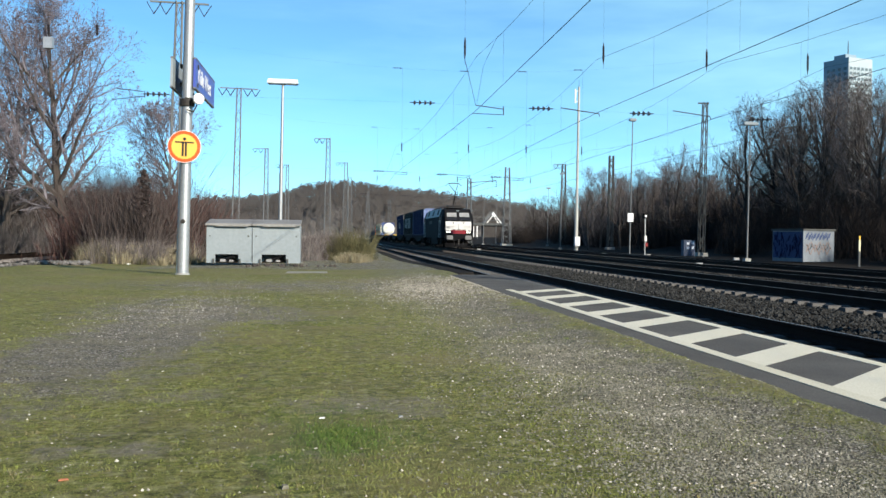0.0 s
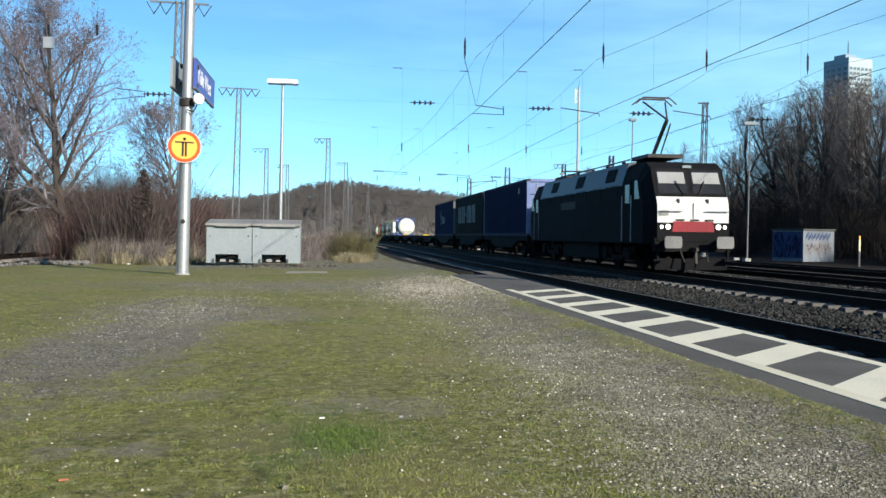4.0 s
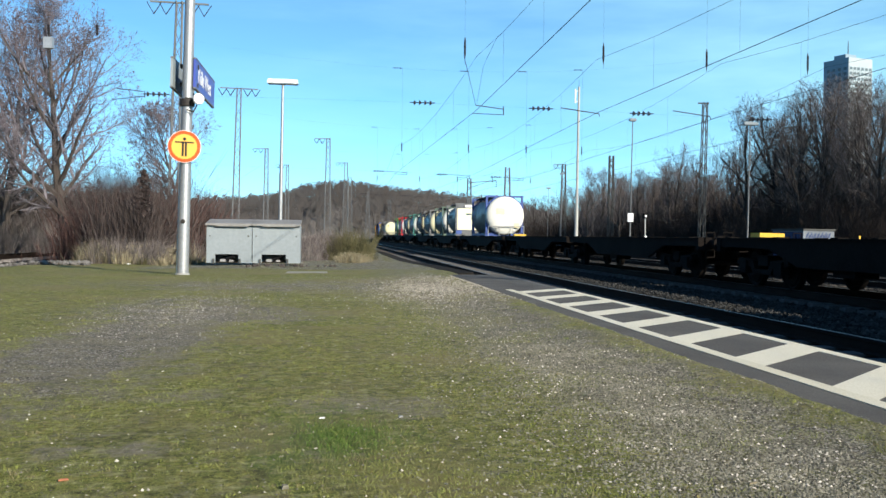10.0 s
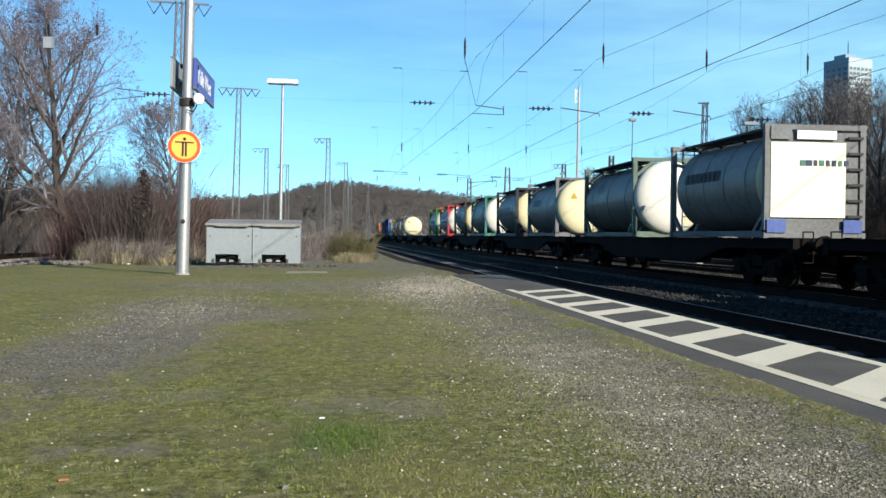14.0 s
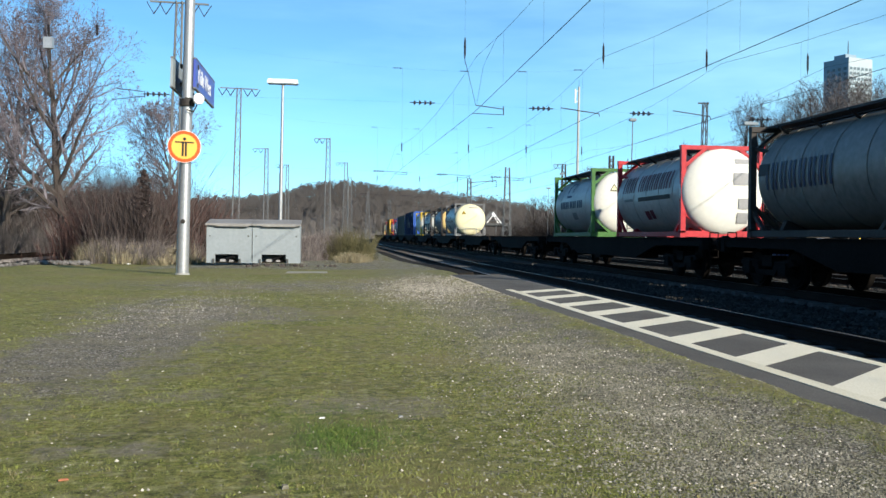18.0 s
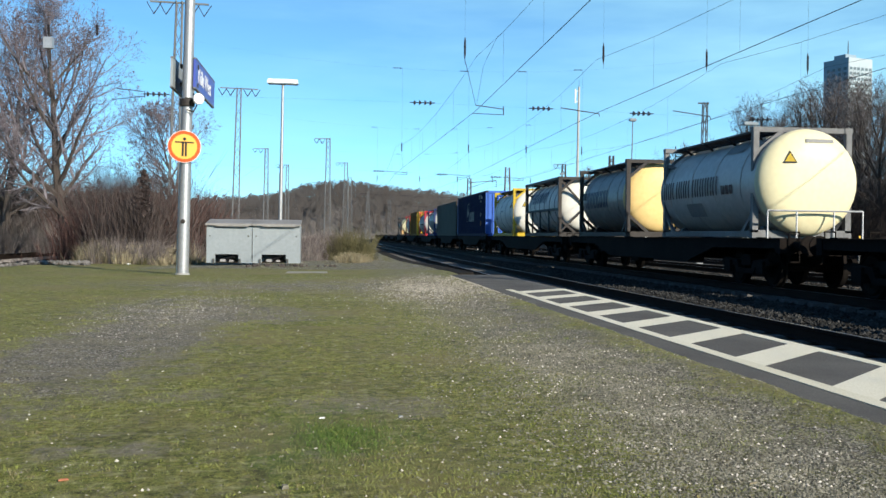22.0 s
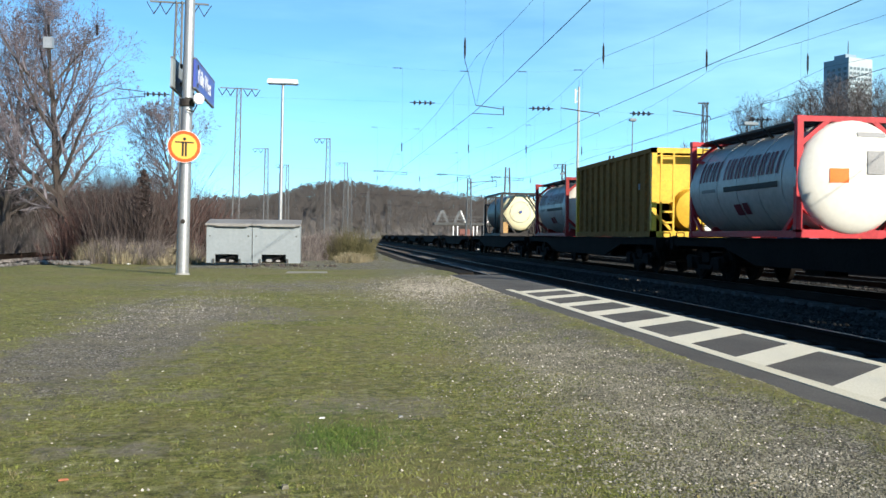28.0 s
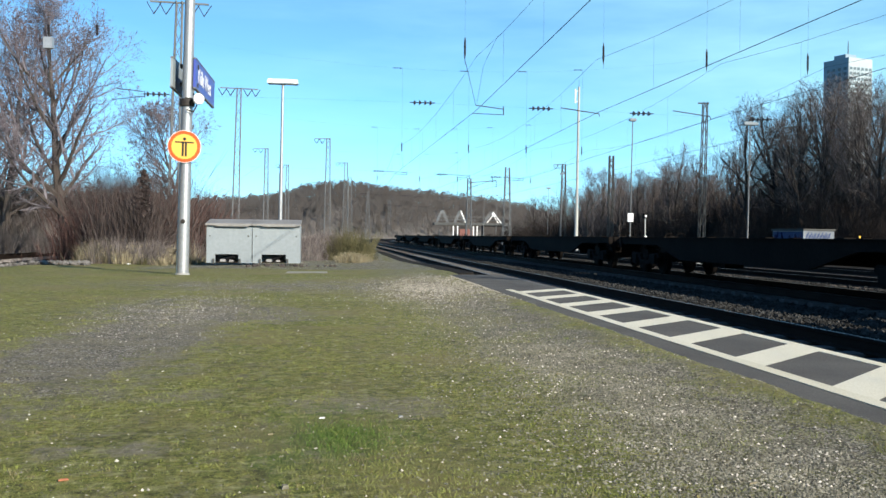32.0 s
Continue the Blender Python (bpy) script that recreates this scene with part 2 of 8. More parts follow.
def ground_material():
    """Short mossy turf with worn gravel in patches, by place."""
    m = bpy.data.materials.new("platform_turf")
    m.use_nodes = True
    n, l = m.node_tree.nodes, m.node_tree.links
    b = n["Principled BSDF"]
    b.inputs["Roughness"].default_value = 0.95
    b.inputs["Specular IOR Level"].default_value = 0.15
    co = n.new("ShaderNodeTexCoord")
    pos = co.outputs["Object"]

    def noise_at(scale, detail=5, rough=0.6):
        t = n.new("ShaderNodeTexNoise")
        t.inputs["Scale"].default_value, t.inputs["Detail"].default_value, t.inputs["Roughness"].default_value = scale, detail, rough
        l.new(pos, t.inputs["Vector"])
        return t.outputs["Fac"]

    def span(v, a, c, lo=0.0, hi=1.0):
        t = n.new("ShaderNodeMapRange")
        for k, x in zip(("From Min", "From Max", "To Min", "To Max"), (a, c, lo, hi)):
            t.inputs[k].default_value = x
        l.new(v, t.inputs["Value"])
        return t.outputs[0]

    def op(kind, a, c):
        t = n.new("ShaderNodeMath")
        t.operation = kind
        for i, x in enumerate((a, c)):
            if isinstance(x, (int, float)):
                t.inputs[i].default_value = x
            else:
                l.new(x, t.inputs[i])
        return t.outputs[0]

    def blend(f, a, c):
        t = n.new("ShaderNodeMix")
        t.data_type = "RGBA"
        l.new(f, t.inputs["Factor"])
        for k, x in (("A", a), ("B", c)):
            if isinstance(x, tuple):
                t.inputs[k].default_value = (*x, 1)
            else:
                l.new(x, t.inputs[k])
        return t.outputs["Result"]

    sep = n.new("ShaderNodeSeparateXYZ")
    l.new(pos, sep.inputs[0])
    X, Y = sep.outputs["X"], sep.outputs["Y"]
    n0 = noise_at(0.7, 6, 0.7)
    # the gravel path along the marked edge
    band = op("ADD", X, op("MULTIPLY", n0, 1.3))
    band = op("ADD", band, op("MULTIPLY", Y, 0.012))
    path = op("MULTIPLY", op("MULTIPLY", span(band, 1.62, 2.30), span(Y, 30.0, 15.0)), span(op("ADD", X, op("MULTIPLY", noise_at(2.2, 4), 0.5)), 2.62, 2.40, 0.25, 1.0))
    # a worn patch beside the pole, and a worn strip in front of the boxes
    def spot(x, y, rx, ry, soft=0.5, slant=0.0):
        """A patch of uneven outline round a place."""
        a = op("DIVIDE", op("ADD", op("ADD", X, -x), op("MULTIPLY", op("ADD", Y, -y), slant)), rx)
        c = op("DIVIDE", op("ADD", Y, -y), ry)
        return span(op("ADD", op("SQRT", op("ADD", op("MULTIPLY", a, a), op("MULTIPLY", c, c)), 0.0), op("MULTIPLY", op("ADD", noise_at(3.2, 7, 0.75), -0.5), 3.6)), 1.0 + soft / 2, 1.0 - soft / 2)

    mud = op("MAXIMUM", spot(-1.62, 7.6, 0.62, 2.6, 0.7), spot(-1.0, 10.2, 0.75, 1.0, 0.8))
    oval = op("MAXIMUM", spot(-1.75, 10.8, 0.85, 1.9, 0.8), mud)
    strip = op("MAXIMUM", spot(-0.3, 15.6, 3.0, 1.5, 0.9, 0.3), spot(1.6, 15.2, 1.2, 3.2, 0.9))
    yard = op("MULTIPLY", span(op("ADD", Y, op("MULTIPLY", n0, 1.5)), 23.8, 25.0), span(op("ADD", X, n0), -4.6, -3.6))
    strip = op("MAXIMUM", strip, yard)
    speck = span(noise_at(3.2, 7, 0.75), 0.57, 0.66)
    worn = op("MAXIMUM", op("MAXIMUM", path, oval), op("MAXIMUM", strip, op("MULTIPLY", speck, 0.55)))
    green = blend(span(noise_at(0.6, 6), 0.35, 0.65), (0.215, 0.235, 0.052), (0.295, 0.282, 0.09))
    green = blend(span(noise_at(9, 6, 0.8), 0.42, 0.70), green, (0.085, 0.098, 0.028))
    green = blend(span(noise_at(38, 8, 0.85), 0.45, 0.60), green, (0.036, 0.036, 0.015))
    green = blend(span(noise_at(55, 6, 0.85), 0.56, 0.70), green, (0.38, 0.345, 0.17))
    green = blend(span(noise_at(13, 5, 0.75), 0.53, 0.66), green, (0.27, 0.235, 0.085))
    vivid = blend(op("MAXIMUM", op("MULTIPLY", span(noise_at(1.7, 3), 0.62, 0.74), 0.5), op("MULTIPLY", spot(0.0, 3.95, 0.26, 0.55, 1.2), 0.85)), green, (0.07, 0.135, 0.026))
    dry = blend(span(noise_at(14, 4), 0.52, 0.68), vivid, (0.31, 0.30, 0.14))
    dry = blend(span(noise_at(2.2, 6, 0.75), 0.56, 0.70), dry, (0.125, 0.105, 0.062))
    dry = blend(op("MULTIPLY", span(noise_at(5.5, 6, 0.7), 0.53, 0.66), 0.75), dry, (0.07, 0.066, 0.032))
    dry = blend(op("MULTIPLY", span(noise_at(0.9, 5, 0.7), 0.54, 0.66), 0.7), dry, (0.17, 0.14, 0.075))
    dry = blend(span(noise_at(0.45, 3), 0.50, 0.66), dry, (0.20, 0.175, 0.078))
    def cells(scale, rnd=1.0):
        t = n.new("ShaderNodeTexVoronoi")
        t.inputs["Scale"].default_value, t.inputs["Randomness"].default_value = scale, rnd
        l.new(pos, t.inputs["Vector"])
        c = n.new("ShaderNodeSeparateColor")
        l.new(t.outputs["Color"], c.inputs[0])
        return c.outputs[0]

    grit = blend(op("MULTIPLY", span(cells(48), 0.25, 1.0), span(noise_at(70, 3, 0.7), 0.3, 0.7)), (0.075, 0.066, 0.052), (0.42, 0.385, 0.31))
    grit = blend(span(cells(95), 0.80, 0.95), grit, (0.50, 0.46, 0.40))
    grit = blend(op("MULTIPLY", span(noise_at(2.4, 5), 0.45, 0.7), 0.6), grit, (0.11, 0.098, 0.07))
    islands = op("MAXIMUM", span(noise_at(1.5, 6, 0.7), 0.60, 0.50), op("MULTIPLY", span(X, 2.3, 1.9), 0.5))
    dirt = blend(span(noise_at(30, 6, 0.8), 0.4, 0.65), (0.27, 0.24, 0.172), (0.12, 0.107, 0.078))
    dirt = blend(span(noise_at(48, 4, 0.8), 0.60, 0.70), dirt, (0.26, 0.23, 0.19))
    bare = op("MAXIMUM", op("MAXIMUM", spot(-1.05, 3.78, 0.09, 0.12), spot(-0.74, 3.8, 0.13, 0.12)), op("MAXIMUM", spot(0.05, 4.72, 0.26, 0.26), spot(0.38, 4.62, 0.2, 0.25)))
    bare = op("MAXIMUM", op("MAXIMUM", bare, spot(-0.76, 5.0, 0.2, 0.2)), op("MULTIPLY", span(noise_at(4.3, 7, 0.75), 0.56, 0.64), 0.85))
    bare = op("MULTIPLY", bare, span(noise_at(11, 5, 0.8), 0.36, 0.56))
    bare = op("MAXIMUM", bare, op("MULTIPLY", mud, 0.9))
    dry = blend(op("MULTIPLY", bare, span(noise_at(24, 4, 0.8), 0.25, 0.45)), dry, dirt)
    fac = op("MULTIPLY", op("MULTIPLY", worn, islands), span(noise_at(26, 4, 0.8), 0.22, 0.50))
    col = blend(fac, dry, grit)
    l.new(col, b.inputs["Base Color"])
    bn = n.new("ShaderNodeBump")
    bn.inputs["Strength"].default_value, bn.inputs["Distance"].default_value = 0.9, 0.025
    l.new(op("ADD", noise_at(32, 6, 0.8), op("MULTIPLY", noise_at(5, 4), 0.7)), bn.inputs["Height"])
    l.new(bn.outputs[0], b.inputs["Normal"])
    return m


TURF = ground_material()


# ---- mesh building ----
class Shape:
    """Collects vertices and faces, then links them as one mesh object."""

    def __init__(self):
        self.v, self.f = [], []

    def poly(self, pts):
        i = len(self.v)
        self.v += [tuple(p) for p in pts]
        self.f.append(tuple(range(i, i + len(pts))))
        return self

    def box(self, x, y, z, sx, sy, sz, rot=None):
        """A box by its centre and sizes."""
        i = len(self.v)
        for a in (-0.5, 0.5):
            for b in (-0.5, 0.5):
                for c in (-0.5, 0.5):
                    p = Vector((a * sx, b * sy, c * sz))
                    if rot:
                        p = rot @ p
                    self.v.append((p.x + x, p.y + y, p.z + z))
        for q in ((0, 1, 3, 2), (4, 6, 7, 5), (0, 4, 5, 1), (2, 3, 7, 6), (0, 2, 6, 4), (1, 5, 7, 3)):
            self.f.append(tuple(i + k for k in q))
        return self

    def bar(self, p0, p1, w, h=None):
        """A square bar from point to point."""
        p0, p1 = Vector(p0), Vector(p1)
        d = p1 - p0
        m = d.to_track_quat("Y", "Z").to_matrix()
        c = (p0 + p1) / 2
        return self.box(c.x, c.y, c.z, w, d.length, h or w, m)

    def tube(self, p0, p1, r0, r1=None, n=8, caps=True):
        p0, p1 = Vector(p0), Vector(p1)
        r1 = r0 if r1 is None else r1
        m = (p1 - p0).to_track_quat("Z", "Y").to_matrix()
        i = len(self.v)
        for p, r in ((p0, r0), (p1, r1)):
            for k in range(n):
                a = 2 * math.pi * k / n
                self.v.append(tuple(p + m @ Vector((math.cos(a) * r, math.sin(a) * r, 0))))
        for k in range(n):
            j = (k + 1) % n
            self.f.append((i + k, i + j, i + n + j, i + n + k))
        if caps:
            self.f.append(tuple(i + k for k in reversed(range(n))))
            self.f.append(tuple(i + n + k for k in range(n)))
        return self

    def path(self, pts, r, n=5, slim_before=None):
        """A wire or pipe through all the points."""
        pts = [Vector(p) for p in pts]
        i = len(self.v)
        for j, p in enumerate(pts):
            m = (pts[min(j + 1, len(pts) - 1)] - pts[max(j - 1, 0)]).to_track_quat("Z", "Y").to_matrix()
            w = r * 0.45 if slim_before is not None and p.y < slim_before else r
            for k in range(n):
                a = 2 * math.pi * k / n
                self.v.append(tuple(p + m @ Vector((math.cos(a) * w, math.sin(a) * w, 0))))
        for j in range(len(pts) - 1):
            for k in range(n):
                q = (k + 1) % n
                self.f.append((i + j * n + k, i + j * n + q, i + (j + 1) * n + q, i + (j + 1) * n + k))
        return self

    def lathe(self, prof, centre=(0, 0, 0), axis="Y", n=32, caps=True):
        """Turns a profile of (along, radius) about an axis."""
        i = len(self.v)
        cx, cy, cz = centre
        for s, r in prof:
            for k in range(n):
                a = 2 * math.pi * k / n
                c, d = math.cos(a) * r, math.sin(a) * r
                self.v.append((cx + c, cy + s, cz + d) if axis == "Y" else (cx + c, cy + d, cz + s) if axis == "Z" else (cx + s, cy + c, cz + d))
        for j in range(len(prof) - 1):
            for k in range(n):
                q = (k + 1) % n
                self.f.append((i + j * n + k, i + j * n + q, i + (j + 1) * n + q, i + (j + 1) * n + k))
        caps = caps and prof[0] != prof[-1]
        if caps and prof[0][1] > 1e-4:
            self.f.append(tuple(i + k for k in range(n)))
        if caps and prof[-1][1] > 1e-4:
            self.f.append(tuple(i + (len(prof) - 1) * n + k for k in range(n)))
        return self

    def extrude_x(self, pts, x0, x1):
        """A plate with the outline pts in (y, z), from x0 to x1."""
        i, n = len(self.v), len(pts)
        self.v += [(x0, y, z) for y, z in pts] + [(x1, y, z) for y, z in pts]
        self.f.append(tuple(range(i, i + n)))
        self.f.append(tuple(range(i + 2 * n - 1, i + n - 1, -1)))
        for k in range(n):
            j = (k + 1) % n
            self.f.append((i + k, i + n + k, i + n + j, i + j))
        return self

    def extrude_y(self, pts, y0, y1):
        """A plate with the outline pts in (x, z), from y0 to y1."""
        i, n = len(self.v), len(pts)
        self.v += [(x, y0, z) for x, z in pts] + [(x, y1, z) for x, z in pts]
        self.f.append(tuple(range(i, i + n)))
        self.f.append(tuple(range(i + 2 * n - 1, i + n - 1, -1)))
        for k in range(n):
            j = (k + 1) % n
            self.f.append((i + k, i + n + k, i + n + j, i + j))
        return self

    def mesh(self, name, material, smooth=False):
        me = bpy.data.meshes.new(name)
        me.from_pydata(self.v, [], self.f)
        bm = bmesh.new()
        bm.from_mesh(me)
        bmesh.ops.recalc_face_normals(bm, faces=bm.faces)
        bm.to_mesh(me)
        bm.free()
        if smooth:
            me.polygons.foreach_set("use_smooth", [True] * len(me.polygons))
            me.set_sharp_from_angle(angle=radians(35))
        me.materials.append(material)
        return me


def part(name, shape, material, parent=None, label="", smooth=False, at=None):
    """Links a shape (or a mesh) as one mesh object, under its thing or part."""
    me = shape if isinstance(shape, bpy.types.Mesh) else shape.mesh(name, material, smooth)
    ob = new(name, me)
    if parent:
        ob.parent = parent
    if at is not None:
        ob.matrix_basis = at
    if label:
        ob["label"] = label
    return ob


def thing(name, m, label, category, group="", kind=""):
    ob = new(name)
    ob.empty_display_size = 0.2
    ob.matrix_basis = m
    return tagged(ob, label, category, group, kind)


def text_mesh(s, size, material, thick=0.004):
    cu = bpy.data.curves.new("writing", "FONT")
    cu.body, cu.size, cu.extrude, cu.align_x, cu.align_y = s, size, thick, "CENTER", "CENTER"
    ob = bpy.data.objects.new("writing", cu)
    scene.collection.objects.link(ob)
    bpy.context.view_layer.update()
    me = bpy.data.meshes.new_from_object(ob)
    bpy.data.objects.remove(ob)
    me.materials.clear()
    me.materials.append(material)
    return me


RAIL_Z = -0.28      # top of the rails; the platform is at 0
DECK = 1.155        # top of a container wagon over the rails


def bend(y):
    """The tracks run straight, then bend gently to the right far off."""
    return 0.0 if y < 130 else 1.25e-4 * (y - 130) ** 2 if y < 420 else 10.51 + 0.0725 * (y - 420)



# ---- ground, platform, tracks ----
def ground_height(x, y):
    """Soil under the tracks, and the higher ground of the platform side."""
    wob = 0.05 * noise.noise((x * 0.35, y * 0.35, 3.1)) + 0.02 * noise.noise((x * 1.3, y * 1.3, 7.7))
    low = -0.64 + 0.04 * noise.noise((x * 0.2, y * 0.2, 1.0))
    edge = 2.60 if y < 20.2 else 2.60 + min(0.7, 0.4 * (y - 20.2))
    fade = min(1.0, max(0.0, (2.45 - x) / 0.6)) if y < 20.2 else 1.0
    ragged = 0.008 * noise.noise((x * 4.0, y * 2.2, 9.0)) + 0.006 * noise.noise((x, y * 0.7, 2.0)) + 0.004
    top = wob * 0.6 * fade + (ragged + 0.018) * (1 - fade) - (max(0.0, x - 2.40) * 0.2 if y < 20.2 else 0.0) - (0.0 if y < 22 else 0.012 * (y - 22) if y < 40 else 0.216)
    if x < -8:
        top -= min(0.5, (-8 - x) * 0.12)
    if y > 60:
        top -= min(0.3, (y - 60) * 0.01)
    k = min(1.0, max(0.0, (edge + 0.1 - x) / 0.1))
    far = 1.0 if y > -30 else 0.0
    z = low + (top - low) * k * far
    if x > 33:
        z += min(1.2, (x - 33) * 0.12)
    return z


GRID_X = [-2500, -1200, -600, -300, -150, -90, -60, -45] + [-36 + 1.5 * i for i in range(16)] + [-12 + 0.5 * i for i in range(18)] + [-3 + 0.2 * i for i in range(26)] + [2.1, 2.2, 2.3, 2.4, 2.48, 2.52, 2.56, 2.6, 2.64, 2.68, 2.72, 2.76, 2.8, 3.0, 3.1, 3.2, 3.3, 3.4, 3.5, 3.6, 3.8, 4.2, 6, 10, 14, 18, 22, 26, 30, 33, 36, 40, 44, 50, 60, 90, 150, 300, 600, 1200, 2500]
GRID_Y = [-2500, -1000, -400, -150, -60, -30, -15, -8, -4] + [-2 + 0.25 * i for i in range(100)] + [23 + 0.5 * i for i in range(40)] + [43 + 2 * i for i in range(20)] + [85, 95, 110, 130, 160, 200, 260, 340, 450, 600, 900, 1500, 3200]
GRID_Z = [[ground_height(x, y) for x in GRID_X] for y in GRID_Y]


def cell(line, v):
    """Index of the grid cell that holds v, and the share of it that lies before v."""
    lo, hi = 0, len(line) - 1
    while hi - lo > 1:
        mid = (lo + hi) // 2
        if line[mid] <= v:
            lo = mid
        else:
            hi = mid
    return lo, (v - line[lo]) / (line[hi] - line[lo])


def surface(x, y):
    """Height of the built ground at a place."""
    i, u = cell(GRID_X, x)
    j, w = cell(GRID_Y, y)
    a, b, c, d = GRID_Z[j][i], GRID_Z[j][i + 1], GRID_Z[j + 1][i], GRID_Z[j + 1][i + 1]
    return (a * (1 - u) + b * u) * (1 - w) + (c * (1 - u) + d * u) * w


def build_ground():
    xs, ys = GRID_X, GRID_Y
    nx = len(xs)
    sh = Shape()
    sh.v = [(x, y, GRID_Z[j][i]) for j, y in enumerate(ys) for i, x in enumerate(xs)]
    sh.f = [(j * nx + i, j * nx + i + 1, (j + 1) * nx + i + 1, (j + 1) * nx + i) for j in range(len(ys) - 1) for i in range(nx - 1)]
    ob = part("ground", sh, DARKSOIL, smooth=True)
    ob.data.materials.append(TURF)
    for p in ob.data.polygons:
        c = p.center
        if -40 < c.x < (3.35 if c.y < 19.5 else 2.75) and c.y < 60:
            p.material_index = 1
    return tagged(ob, "mossy short turf with worn gravel and dark soil", "ground", kind="structure")


build_ground()

platform = tagged(part("platform", Shape().box(2.95, 7.2, -0.31, 1.34, 26.4, 0.63), ASPHALT), "low asphalt platform edge with white hatching", "platform", kind="structure")
# edge stones of the platform
edge_stone = Shape().box(0, 0, 0, 0.10, 1.17, 0.24).mesh("edge_stone", mat("edge_concrete", (0.15, 0.145, 0.135), (0.09, 0.086, 0.08), 0.9, scale=6, bump=0.3))
for i in range(22):
    part("edge_stone", edge_stone, None, platform, at=Matrix.Translation((3.672, -5.4 + i * 1.2, -0.118)))

# white hatching: two lines along the edge and slanting bars between them
marking = tagged(new("platform_marking"), "white painted lines and slanting hatch bars on asphalt", "road marking", kind="structure")
part("edge_line", Shape().box(3.665, 4.9, 0.006, 0.11, 20.2, 0.006), ROADPAINT, marking)
part("inner_line", Shape().box(2.775, 4.7, 0.006, 0.11, 20.0, 0.006), ROADPAINT, marking)
bar_mesh = Shape().poly([(2.83, 0.0, 0.009), (3.61, 0.76, 0.009), (3.61, 1.24, 0.009), (2.83, 0.46, 0.009)]).mesh("hatch_bar", ROADPAINT)
for i in range(15):
    part("hatch_bar", bar_mesh, None, marking, at=Matrix.Translation((0, 13.72 - 1.30 * i, 0)))


def sweep(profile, x0, y0, y1, closed=True):
    """A profile of (x, z) drawn along a track."""
    ys = [y for y in [-20, 0, 20, 40, 60, 80, 100, 120] if y0 <= y <= y1] + [y for y in range(130, int(y1), 12)] + [y1]
    sh, n = Shape(), len(profile)
    for y in ys:
        d = bend(y)
        sh.v += [(x0 + x + d, y, z) for x, z in profile]
    for j in range(len(ys) - 1):
        for k in range(n if closed else n - 1):
            q = (k + 1) % n
            sh.f.append((j * n + k, j * n + q, (j + 1) * n + q, (j + 1) * n + k))
    return sh


bed = [(3.85, -0.64), (3.95, -0.50), (6.9, -0.48), (7.4, -0.46), (8.1, -0.49), (8.9, -0.50), (9.35, -0.53), (9.75, -0.55), (10.1, -0.48), (12.0, -0.48), (12.6, -0.49), (13.1, -0.58), (13.8, -0.47), (17.0, -0.48), (17.7, -0.60), (18.3, -0.48), (21.6, -0.49), (22.6, -0.66)]
tagged(part("ballast_bed", sweep(bed, 0, -20, 620, False), BALLAST), "brown crushed-stone ballast under the tracks", "ballast", kind="structure")

RAIL_PROFILE = [(-0.075, -0.18), (0.075, -0.18), (0.075, -0.165), (0.012, -0.145), (0.012, -0.045), (0.036, -0.035), (0.036, -0.003), (-0.036, -0.003), (-0.036, -0.035), (-0.012, -0.045), (-0.012, -0.145), (-0.075, -0.165)]
BED = bed


def bed_z(x):
    """Height of the ballast at that place across the tracks."""
    for (a, p), (b, q) in zip(BED, BED[1:]):
        if a <= x <= b:
            return p + (q - p) * (x - a) / (b - a)
    return -0.6


PALE_SLEEPER = mat("sleeper_concrete", (0.145, 0.14, 0.136), (0.075, 0.072, 0.07), 0.9, scale=8, bump=0.4, spec=0.06)
PALE_SLEEPER_MESH = Shape().extrude_x([(-0.13, -0.2), (0.13, -0.2), (0.11, 0.0), (-0.11, 0.0)], -1.3, 1.3).mesh("sleeper", PALE_SLEEPER)
SLEEPER_MESH = Shape().extrude_x([(-0.13, -0.2), (0.13, -0.2), (0.11, 0.0), (-0.11, 0.0)], -1.3, 1.3).mesh("sleeper", SLEEPER)


def rail_track(x0, label, y_end, picked):
    tr = tagged(new("railway_track"), label, "railway track", "railway tracks", "structure")
    for s in (-0.7525, 0.7525):
        sh = sweep([(s + x, RAIL_Z + z) for x, z in RAIL_PROFILE], x0, -20, y_end)
        rail = part("rail", sh, RAIL, tr)
        part("running_surface", sweep([(s - 0.028, RAIL_Z), (s + 0.028, RAIL_Z)], x0, -20, y_end, False), RAILTOP, rail, "polished steel top")
    rest = Shape()
    y = -4.0
    while y < min(y_end, 300):
        if picked and 4 < y < 64:
            part("sleeper", PALE_SLEEPER_MESH, None, tr, at=Matrix.Translation((x0, y, -0.455 + random.uniform(-0.008, 0.008))))
        else:
            rest.box(x0 + bend(y), y, -0.54, 2.6, 0.24, 0.18)
        y += 0.62
    tagged(part("sleepers_far", rest, SLEEPER, tr), "", "", "", "stuff")


rail_track(5.35, "dark railway track with rusty rails beside the platform", 620, True)
rail_track(10.99, "railway track on which the freight train runs", 620, True)
rail_track(15.4, "railway track with a bright worn rail beyond the train", 620, False)
rail_track(19.9, "dark railway track near the trees", 620, False)


def side_track():
    tr = tagged(new("railway_track"), "railway track on low ballast behind the brush", "railway track", "railway tracks", "structure")
    sh = Shape()
    sh.extrude_y([(-17.4, -0.75), (-16.9, -0.42), (-13.2, -0.42), (-12.7, -0.75)], 20, 75)
    part("ballast", sh, BALLAST, tr)
    for x in (-15.8, -14.3):
        part("rail", Shape().extrude_y([(x + a, -0.24 + z) for a, z in RAIL_PROFILE], 20, 75), RAIL, tr)
    for i in range(88):
        part("sleeper", SLEEPER_MESH, None, tr, at=Matrix.Translation((-15.05, 21 + 0.62 * i, -0.40)))


side_track()


